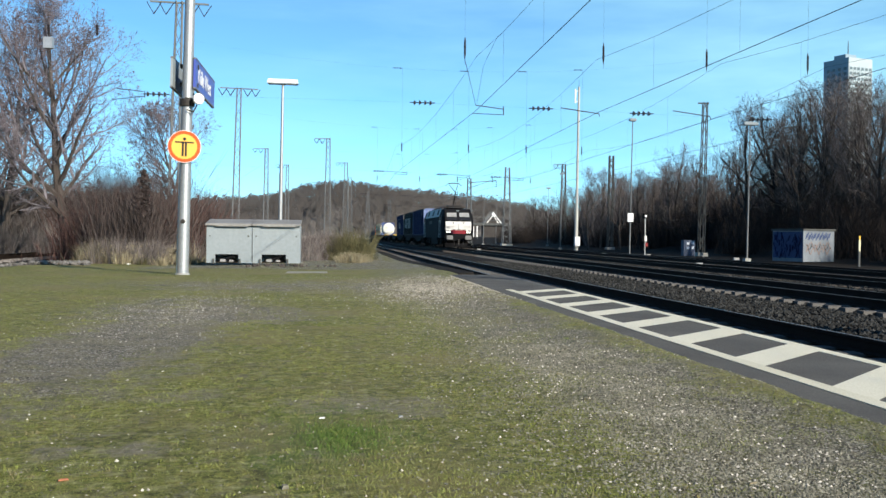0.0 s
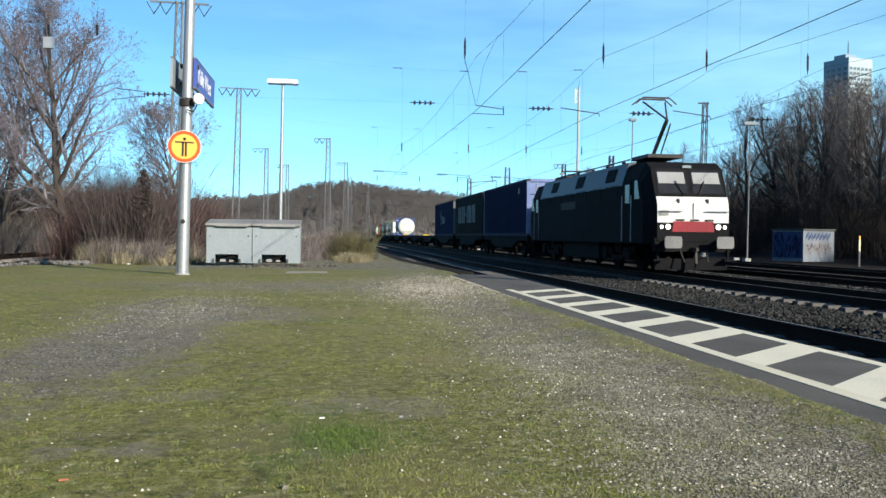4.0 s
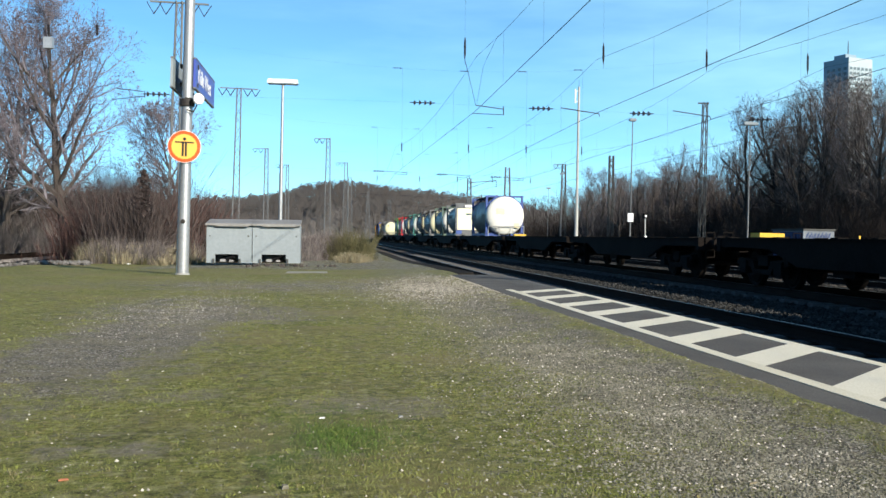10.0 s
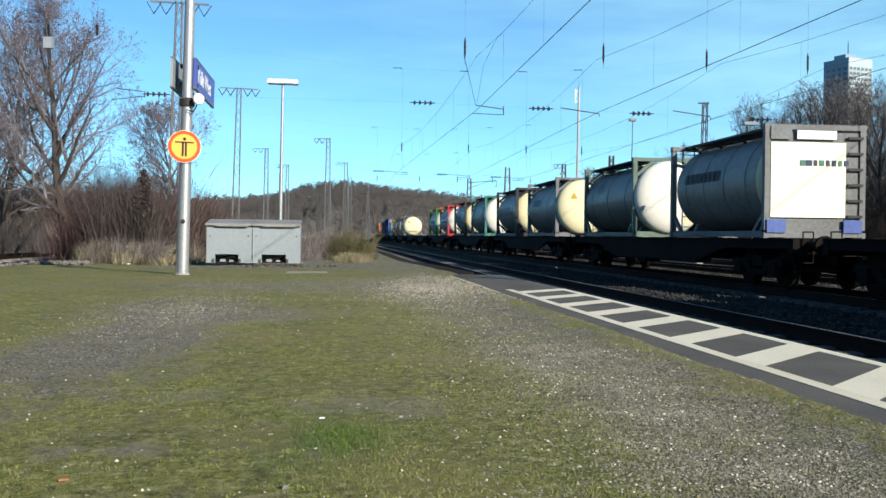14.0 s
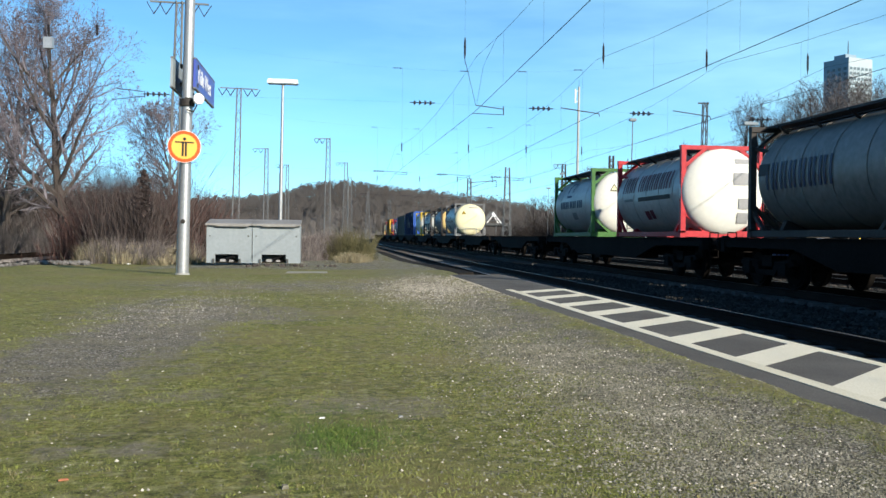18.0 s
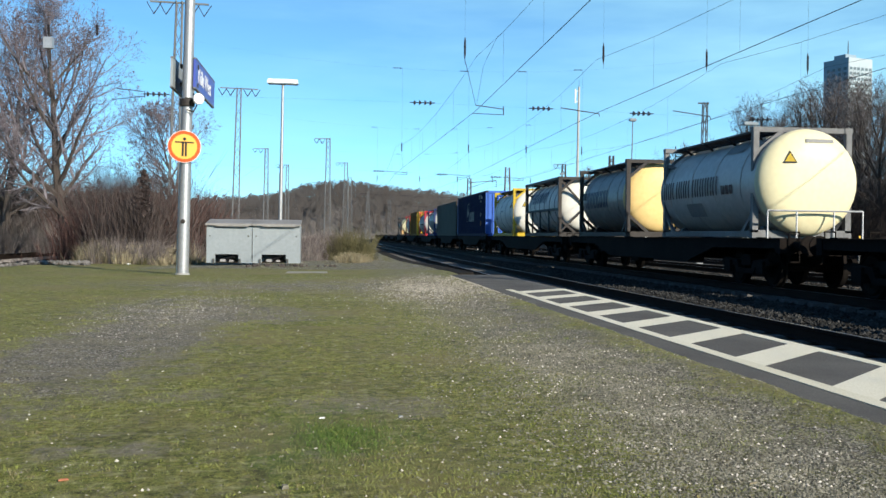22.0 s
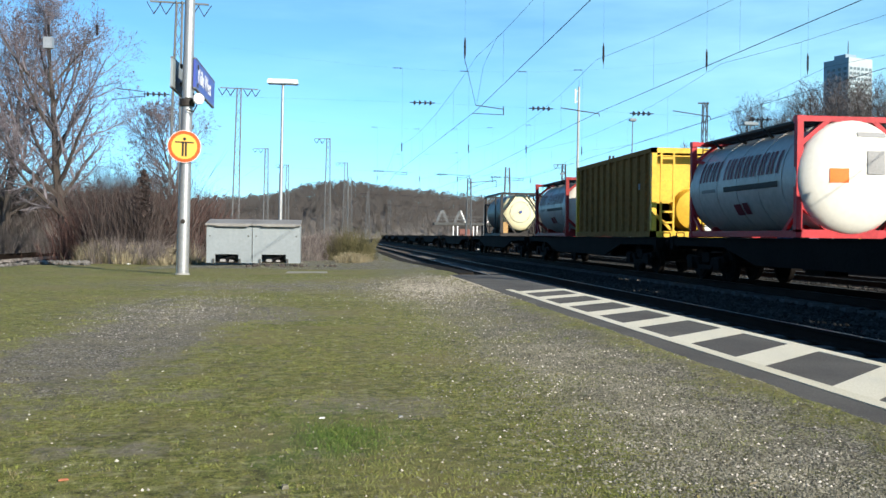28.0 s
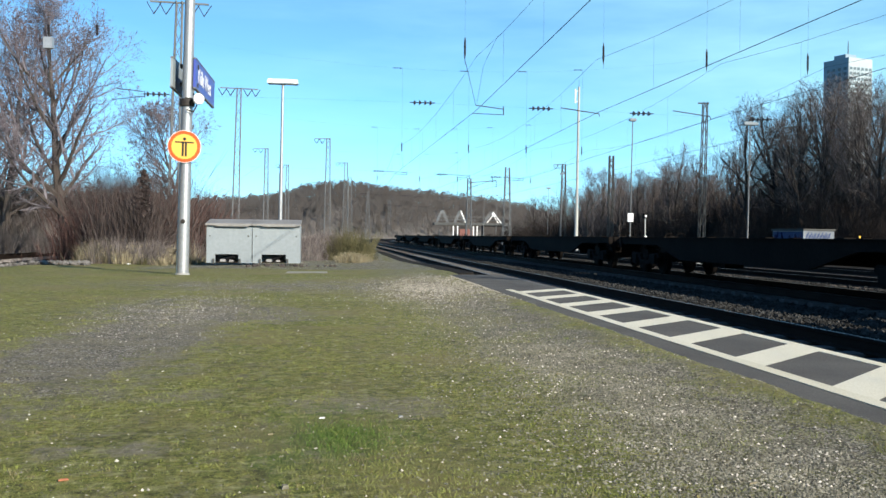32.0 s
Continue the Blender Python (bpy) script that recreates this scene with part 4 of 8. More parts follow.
part("end_wall", Shape().box(0, -L45 / 2 + 0.06, 1.45, 2.3, 0.05, 2.6), BLACKGREY, c2)
part("end_panel", Shape().box(0, -L45 / 2 + 0.02, 2.45, 2.2, 0.03, 0.55), WHITE, c2)
# pale bars the size of the large lettering
big = PALEINK
y = 4.85
for wd in (0.72, 0.80, 0.72, 0.45, 0.72, 0.26, 0.78, 0.66):
    hh = 0.2 if wd == 0.45 else 1.25
    wd *= 1.28
    if wd > 0.6:
        for a in (0.13, wd - 0.13):
            part("writing_bar", Shape().box(-1.262, y - a, 1.55, 0.012, 0.22, hh), big, c2)
    else:
        part("writing_bar", Shape().box(-1.262, y - wd / 2, 1.55, 0.012, wd * 0.75, hh), big, c2)
    y -= wd + 0.28


def emblem(c, y, z):
    """A slanting outlined panel with a pale cross-shaped disc, and four bars of lettering beside it."""
    x = -1.262
    o = [(y + 0.58, z - 0.70), (y - 0.36, z - 0.62), (y - 0.58, z + 0.62), (y + 0.36, z + 0.56)]
    for (a, b), (p, q) in zip(o, o[1:] + o[:1]):
        part("emblem_line", Shape().bar((x, a, b), (x, p, q), 0.014, 0.018), GREYINK, c)
    for k in range(4):
        a = k * math.pi / 2
        part("emblem_petal", Shape().extrude_x([(y + 0.05 * math.cos(a), z + 0.05 * math.sin(a)), (y + 0.26 * math.cos(a - 0.4), z + 0.26 * math.sin(a - 0.4)), (y + 0.26 * math.cos(a + 0.4), z + 0.26 * math.sin(a + 0.4))], x - 0.006, x + 0.006), PALEINK, c)
    part("emblem_ring", Shape().lathe([(-0.01, 0.29), (-0.01, 0.33), (0.0, 0.33), (0.0, 0.29)], (x, y, z), "X", 24, False), PALEINK, c)
    yy = y - 0.78
    for wd in (0.42, 0.36, 0.42, 0.38):
        for a in (0.07, wd - 0.07):
            part("writing_bar", Shape().box(x, yy - a, z - 0.34, 0.012, 0.10, 0.66), PALEINK, c)
        yy -= wd + 0.16


c3 = box_container(130.8, L45, 2.9, BLUE, "blue corrugated 45-foot container with shaded-tone sides and pale emblem", BLUE)
ribbed_end(c3, L45, 2.9, BLUELIT)
part("door_post_panel", Shape().box(-1.15, -L45 / 2 - 0.015, 1.45, 0.18, 0.03, 2.6), FRAMEGREY, c3)
emblem(c3, 1.55, 1.68)

YEL = mat("yellow_steel", (0.74, 0.46, 0.05), (0.52, 0.32, 0.04), 0.5, scale=3)
t1 = tank_container(196.1, "white swap tank in a blue frame on a wagon", FRAMEBLUE, cap=WHITE, over=0.62, r=1.24, cap_marks=(("p", -0.35, 0.28, 0.55, 0.36, CREAM), ("p", 0.72, -0.62, 0.36, 0.3, CREAM)), bands=5, writing=((-1.2, 25, 45, [0.35, 0.25], GREYINK), (-2.2, -8, 8, [0.3, 0.35], GREYINK), (1.55, -28, -22, [0.22, 0.2, 0.22], GREYINK)))
for ra, rb, mt in ((0.44, 0.52, FRAMEBLUE), (0.30, 0.38, DARKRED), (0.0, 0.22, FRAMEBLUE)):
    shell_ring(t1, 2.0, 10, ra, rb, 1.256, 1.30, mt)
t2 = tank_container(211.0, "grey tank container with a closed white front panel", FRAMEGREY, SHELL, CREAM, bands=4, r=1.2, tilt_gusset=False, writing=((-0.4, 4, 17, [0.24] * 8, BLACKINK),))
WARMWHITE = mat("panel_white", (0.795, 0.760, 0.574), (0.718, 0.674, 0.492), 0.5, scale=2, bump=0.02)
part("front_panel", Shape().box(-0.18, -3.02, 1.33, 1.8, 0.05, 1.72), WARMWHITE, t2)
part("back_plate", Shape().box(0, -2.965, 1.3, 2.2, 0.04, 2.25), FRAMEGREY, t2)
part("name_plate", Shape().box(0.0, -3.06, 2.36, 0.95, 0.03, 0.20), SIGNWHITE, t2)
part("blue_panel", Shape().box(-0.95, -3.06, 0.27, 0.45, 0.03, 0.3), FRAMEBLUE, t2)
part("blue_panel", Shape().box(0.9, -3.06, 0.27, 0.45, 0.03, 0.3), FRAMEBLUE, t2)
part("header_panel", Shape().box(-0.85, -3.05, 2.4, 0.5, 0.03, 0.3), GREYSTEEL, t2)
for k in range(6):
    part("ladder_rung", Shape().box(0.95, -3.05, 0.5 + k * 0.36, 0.36, 0.05, 0.06), FRAMEDARK, t2)
for k, wd in enumerate((0.16, 0.16, 0.1, 0.14, 0.1, 0.12, 0.1, 0.12)):
    part("writing_bar", Shape().box(-0.32 + k * 0.15, -3.055, 1.72, wd * 0.85, 0.01, 0.13), NAVY if k % 3 else TEAL, t2)
tank_container(220.5, "weathered grey tank container in a sage green frame", SAGE, SHELLGREY, WHITE, full_cage=False, over=0.5, r=1.2, bands=3, cap_marks=(("p", 0.6, -0.5, 0.4, 0.8, CREAM),), writing=((0.8, 15, 40, [0.3, 0.3], GREYINK),))
tank_container(231.3, "steel tank container with a cream front in a grey frame", FRAMEGREY, SHELL, CREAM, over=0.55, r=1.22, bands=5, cap_marks=(("tri", -0.5, 0.35, 0.3, 0.28, YELLOW),), writing=((0.3, 5, 20, [0.2] * 6, NAVY),))
LETTERDARK = mat("lettering_brown", (0.06, 0.02, 0.022), (0.04, 0.014, 0.016), 0.5, bump=0)
vdb = ((-1.0, -10, 12, [0.29, 0.29, 0.29, 0.29, 0.29, -0.08, 0.29, 0.29, 0.29, -0.08, 0.29, 0.29, 0.29], LETTERDARK), (-1.95, -10, 0, [0.18, 0.18, 0.22], LETTERDARK), (0.1, -36, -18, [1.1], GREYINK), (-1.9, 40, 60, [1.0], GREYINK))
tank_container(240.4, "pale tank container with cream end and dark lettering bars", FRAMEDARK, SHELL, CREAM, bands=4, r=1.2, writing=vdb)
tank_container(250.8, "white tank container in a teal frame with orange hazard plate", TEAL, SHELL, WHITE, over=0.4, r=1.24, bands=4, cap_marks=(("p", 0.05, 0.25, 0.4, 0.3, ORANGE), ("p", 0.1, -0.5, 0.3, 0.3, PALEINK), ("p", 0.75, -0.35, 0.3, 0.15, PALEINK)), writing=((-2.3, -15, 30, [0.6], GREYINK), (1.5, 0, 30, [0.6], NAVY)))
rod = ((-0.7, -14, 15, [0.36, 0.36, 0.36, 0.36, 0.36, 0.36, 0.36], NAVY), (2.05, 2, 15, [0.5], BLACKINK))
tank_container(260.2, "steel tank container with cream end in a dark frame", FRAMEDARK, SHELL, CREAM, bands=4, r=1.19, writing=rod)
dh = ((-2.2, 6, 31, [0.42, 0.36, 0.38, 0.36, 0.36, 0.36, 0.36, -0.2, 0.36, 0.36, 0.36], MAROON), (-2.2, -8, -2, [2.9], BLACKINK), (1.2, -7, -3, [0.9], GREYINK), (-0.5, -36, -22, [0.3], MAROON), (-0.1, -37, -23, [0.4], MAROON))
dh_marks = (("p", 0.55, 0.85, 0.6, 0.14, PALEINK), ("p", 0.55, 0.35, 0.7, 0.35, PALEINK), ("p", 0.55, -0.35, 0.4, 0.3, PALEINK), ("p", 0.5, -0.75, 0.35, 0.3, PALEINK))
tank_container(270.6, "white tank container with maroon lettering bars in a red frame", RED, WHITESHELL, WHITE, r=1.24, over=0.4, bands=5, writing=dh, cap_marks=dh_marks)
hs = ((-1.6, -7, 7, [0.24, 0.2, 0.24, -0.05, 0.2, 0.2, 0.2, 0.2, -0.05, 0.22, 0.22, 0.22, 0.22, 0.22], NAVY), (0.2, 14, 19, [0.8], NAVY), (0.2, 24, 44, [0.12, -0.5, 0.12], NAVY), (0.2, 44, 47, [0.85], NAVY), (-0.6, -30, -16, [0.7], GREYINK))
tank_container(279.9, "white tank container with navy lettering bars in a green frame", GREEN, WHITESHELL, WHITE, r=1.2, bands=3, over=0.35, writing=hs, cap_marks=(("tri", -0.40, 0.42, 0.34, 0.30, BLACKINK), ("tri", -0.40, 0.46, 0.24, 0.21, CREAM)))
tank_container(320.4, "cream tank container with dark lettering bars, grey frame", FRAMEGREY, WHITESHELL, CREAM, over=0.62, r=1.25, bands=4, writing=vdb, cap_marks=(("tri", -0.55, 0.42, 0.34, 0.30, BLACKINK), ("tri", -0.55, 0.46, 0.24, 0.20, YELLOW), ("p", 0.2, 0.95, 0.7, 0.08, GREYINK)))
tank_container(330.0, "steel tank container with ochre end in a dark frame", FRAMEDARK, SHELL, ORANGECREAM, bands=4, r=1.2, writing=rod)
tank_container(339.6, "white tank in an open dark cage with crossed braces", FRAMEDARK, MATTEWHITE, WHITE, ln=7.15, bands=6, r=1.16, full_cage=True, x_front=True, band_material=FRAMEDARK, writing=((-0.9, 8, 34, [0.4, 0.4, 0.4, 0.4, 0.4, 0.4, 0.4], NAVY), (2.4, 22, 36, [0.5], BLACKINK)))
tank_container(350.0, "white tank container in a bright yellow frame", YELLOW, MATTEWHITE, WHITE, over=0.40, bands=4, r=1.24, band_material=SHELLGREY, cap_marks=(("tri", -0.62, 0.30, 0.32, 0.28, BLACKINK), ("tri", -0.62, 0.33, 0.25, 0.21, YELLOW), ("p", 0.2, 0.62, 0.34, 0.10, PALEINK), ("p", 0.3, 0.42, 0.4, 0.12, PALEINK)), writing=((-2.55, 12, 20, [0.5], SHADEDYELLOW), (-2.75, 24, 28, [0.16, 0.2, 0.24], GREYINK), (-2.8, 36, 40, [0.2, 0.3], GREYINK), (-0.2, 3, 7, [0.16, 0.22, 0.16, 0.2], GREYINK), (1.7, -17, -9, [0.3, 0.3], GREYINK)))
c4 = box_container(359.1, L45, 2.9, BLUE, "blue 45-foot container with shaded-tone sides and sunlit-tone ribbed end", BLUELIT)
ribbed_end(c4, L45, 2.9, BLUELIT)
for (a, b), (p, q) in (((-0.45, 2.0), (-0.05, 2.06)), ((-0.05, 2.06), (0.1, 2.68)), ((0.1, 2.68), (-0.3, 2.62)), ((-0.3, 2.62), (-0.45, 2.0))):
    part("emblem_line", Shape().bar((a, -L45 / 2 - 0.02, b), (p, -L45 / 2 - 0.02, q), 0.03, 0.03), SIGNWHITE, c4)
part("emblem_disc", Shape().lathe([(-0.01, 0.0), (-0.01, 0.13), (0.0, 0.13)], (-0.18, -L45 / 2 - 0.015, 2.36), "Y", 12), SIGNWHITE, c4)
for k in range(4):
    part("writing_bar", Shape().box(0.35 + k * 0.2, -L45 / 2 - 0.02, 2.2, 0.11, 0.01, 0.28), SIGNWHITE, c4)
for x, z, sx, sz, mt in ((0.2, 0.72, 0.28, 0.42, YEL), (0.2, 1.9, 0.16, 0.16, YEL), (-0.4, 0.62, 0.2, 0.1, SIGNWHITE)):
    part("placard", Shape().box(x, -L45 / 2 - 0.02, z, sx, 0.012, sz), mt, c4)
part("placard", Shape().extrude_y([(0.0, 1.42), (0.2, 1.22), (0.4, 1.42), (0.2, 1.62)], -L45 / 2 - 0.026, -L45 / 2 - 0.014), SIGNWHITE, c4)
emblem(c4, 1.05, 1.66)
# small lettering bars and two placards at the front of the side
for a, wd, z, hh in ((2.62, 0.24, 2.57, 0.26), (1.98, 0.30, 2.66, 0.12), (1.68, 0.66, 2.51, 0.15), (1.98, 0.30, 2.27, 0.13)):
    part("writing_bar", Shape().box(-1.262, -L45 / 2 + a, z, 0.012, wd, hh), PALEINK, c4)
part("placard", Shape().extrude_x([(-L45 / 2 + 2.0, 1.24), (-L45 / 2 + 2.16, 1.40), (-L45 / 2 + 2.0, 1.56), (-L45 / 2 + 1.84, 1.40)], -1.268, -1.256), PALEINK, c4)
# yellow placard in the tone darkened for the shaded side
part("placard", Shape().box(-1.262, -L45 / 2 + 2.0, 0.84, 0.012, 0.24, 0.32), SHADEDYELLOW, c4)
c5 = box_container(373.8, L45, 2.75, GREYGREEN, "grey-green 45-foot curtain-sided swap body", smooth_side=True)
part("end_wall", Shape().box(0, -L45 / 2 + 0.06, 1.4, 2.3, 0.05, 2.5), GREYGREEN, c5)
tank_container(390.4, "grey tank container in a dark blue frame", FRAMENAVY, SHELL, WHITE, full_cage=False, bands=4, r=1.17, writing=((1.9, 5, 38, [0.6], NAVY), (0.6, -5, 5, [0.35, 0.2], GREYINK), (-2.3, -10, 0, [0.3, 0.3], NAVY), (-0.9, 15, 25, [0.3], GREYINK)))
tank_container(399.9, "white tank container with maroon lettering bars, red frame, orange plate", RED, WHITESHELL, WHITE, r=1.24, over=0.4, bands=5, writing=dh, cap_marks=(("p", -0.42, 0.02, 0.42, 0.3, ORANGE), ("p", 0.35, 0.9, 0.7, 0.1, PALEINK), ("p", 0.4, 0.3, 0.4, 0.5, PALEINK)))


def bulk_container(s0):
    """A thirty-foot bulk silo with ribbed yellow walls, a ladder and an outlet cone at its front."""
    ln, h, w = 9.125, 2.75, 2.5
    c = thing("bulk_container", Matrix(), "yellow ribbed bulk container with shade-darkened walls and front ladder", "bulk container", "containers on the train")
    # walls take the shade-darkened yellow, the sunlit front takes YEL
    for s in (-1, 1):
        part("side_wall", Shape().box(s * (w / 2 - 0.12), 0, h / 2, 0.06, ln - 0.6, h - 0.3), SHADEDYELLOW, c)
        for k in range(11):
            part("wall_rib", Shape().box(s * (w / 2 - 0.05), -ln / 2 + 0.75 + k * (ln - 1.4) / 10, h / 2, 0.10, 0.16, h - 0.2), SHADEDYELLOW, c)
        part("top_rail", Shape().box(s * (w / 2 - 0.08), 0, h - 0.07, 0.14, ln, 0.14), SHADEDYELLOW, c)
        part("bottom_rail", Shape().box(s * (w / 2 - 0.08), 0, 0.09, 0.14, ln, 0.18), SHADEDYELLOW, c)
        for y in (-ln / 2 + 0.08, ln / 2 - 0.08):
            part("corner_post", Shape().box(s * (w / 2 - 0.08), y, h / 2, 0.16, 0.16, h), YEL, c)
    part("roof", Shape().box(0, 0.15, h - 0.05, w - 0.3, ln - 0.7, 0.06), SHADEDYELLOW, c)
    for k in range(4):
        part("roof_hatch", Shape().lathe([(0, 0.28), (0.10, 0.28), (0.12, 0.2), (0.12, 0.001)], (0, -3 + k * 2, h - 0.02), "Z", 14), YEL, c)
    part("front_wall", Shape().box(0.1, -ln / 2 + 0.62, h * 0.66, w - 0.5, 0.06, h * 0.55), YEL, c)
    part("rear_wall", Shape().box(0, ln / 2 - 0.3, h / 2, w - 0.4, 0.06, h - 0.3), SHADEDYELLOW, c)
    part("outlet_cone", Shape().lathe([(0.0, 0.75), (0.0, 0.70), (-0.35, 0.62), (-0.5, 0.25), (-0.5, 0.001)], (0.25, -ln / 2 + 0.62, 0.85), "Y", 20), YEL, c, smooth=True)
    part("outlet_pipe", Shape().tube((0.25, -ln / 2 + 0.2, 0.85), (0.25, -ln / 2 + 0.1, 0.35), 0.12, n=10).tube((0.75, -ln / 2 + 0.2, 0.4), (0.75, -ln / 2 + 0.2, 1.5), 0.05, n=8), YEL, c, smooth=True)
    part("valve", Shape().lathe([(-0.08, 0.16), (0.08, 0.16)], (0.62, -ln / 2 + 0.12, 0.3), "Y", 12), GALV, c)
    part("end_header", Shape().box(0, -ln / 2 + 0.08, h - 0.08, w, 0.16, 0.16), YEL, c)
    part("end_sill", Shape().box(0, -ln / 2 + 0.08, 0.09, w, 0.16, 0.18), YEL, c)
    lad = Shape()
    for x in (-0.95, -0.55):
        lad.box(x, -ln / 2 + 0.02, h / 2, 0.06, 0.05, h - 0.1)
    part("ladder", lad, YEL, c)
    for k in range(7):
        part("ladder_rung", Shape().box(-0.75, -ln / 2 + 0.02, 0.45 + k * 0.33, 0.4, 0.04, 0.06), YEL, c)
    for x in (-1, 1):
        part("brace", Shape().bar((x * 1.1, -ln / 2 + 0.1, 0.7), (x * 0.5, -ln / 2 + 0.1, 0.15), 0.09), YEL, c)
    part("label_plate", Shape().box(-1.262, -3.4, 1.6, 0.01, 0.16, 0.2), PALEINK, c)
    ride(c, s0 + ln / 2, RAIL_Z + DECK)


bulk_container(409.0)
tank_container(419.9, "smaller white tank container in a dark red frame", DARKRED, WHITESHELL, WHITE, r=1.16, h=2.5, bands=4, over=0.0, writing=dh)
t18 = tank_container(435.5, "tank in an open grey frame with a braced cream front", FRAMEDARK, SHELLGREY, CREAM, r=1.10, bands=3, h=2.55, x_front=False, full_cage=False, walkway=False, tilt_gusset=False)
for x in (-1, 1):
    part("cross_brace", Shape().bar((x * 1.12, -2.98, 1.3), (x * 0.3, -2.98, 2.45), 0.08), FRAMEDARK, t18)
    part("cross_brace", Shape().bar((x * 1.12, -2.98, 1.3), (x * 0.3, -2.98, 0.15), 0.08), FRAMEDARK, t18)
    part("top_rail", Shape().box(x * 1.17, 0, 2.49, 0.10, 5.9, 0.12), FRAMEDARK, t18)
    part("cage_post", Shape().box(x * 1.17, -1.0, 1.27, 0.08, 0.10, 2.4), FRAMEDARK, t18)
part("end_ring", Shape().lathe([(-0.01, 0.60), (-0.01, 0.615), (0.01, 0.615), (0.01, 0.60), (-0.01, 0.60)], (0, -2.93, 1.42), "Y", 28), GREYINK, t18)
part("hub_plate", Shape().lathe([(-0.01, 0.001), (-0.01, 0.09), (0.0, 0.09)], (0, -2.96, 1.42), "Y", 16), FRAMEBLUE, t18)
part("side_board", Shape().box(-0.9, -2.95, 0.45, 0.28, 0.03, 0.75), mat("wood_board", (0.45, 0.28, 0.12), (0.3, 0.18, 0.08), 0.7), t18)



def yellow_gear(s0, ln):
    """Folded yellow end stanchions lying on an empty wagon's end."""
    o = thing("folded_stanchion", Matrix(), "folded yellow steel stanchion on an empty wagon's end", "wagon fitting", "folded stanchions")
    part("frame", Shape().box(-1.0, 0, 0.08, 0.3, ln, 0.10), YEL, o)
    part("bar", Shape().box(-0.65, 0.0, 0.08, 0.4, 0.10, 0.09), YEL, o)
    ride(o, s0, RAIL_Z + DECK - 0.02)


yellow_gear(187.0, 0.5)
yellow_gear(157.2, 0.5)

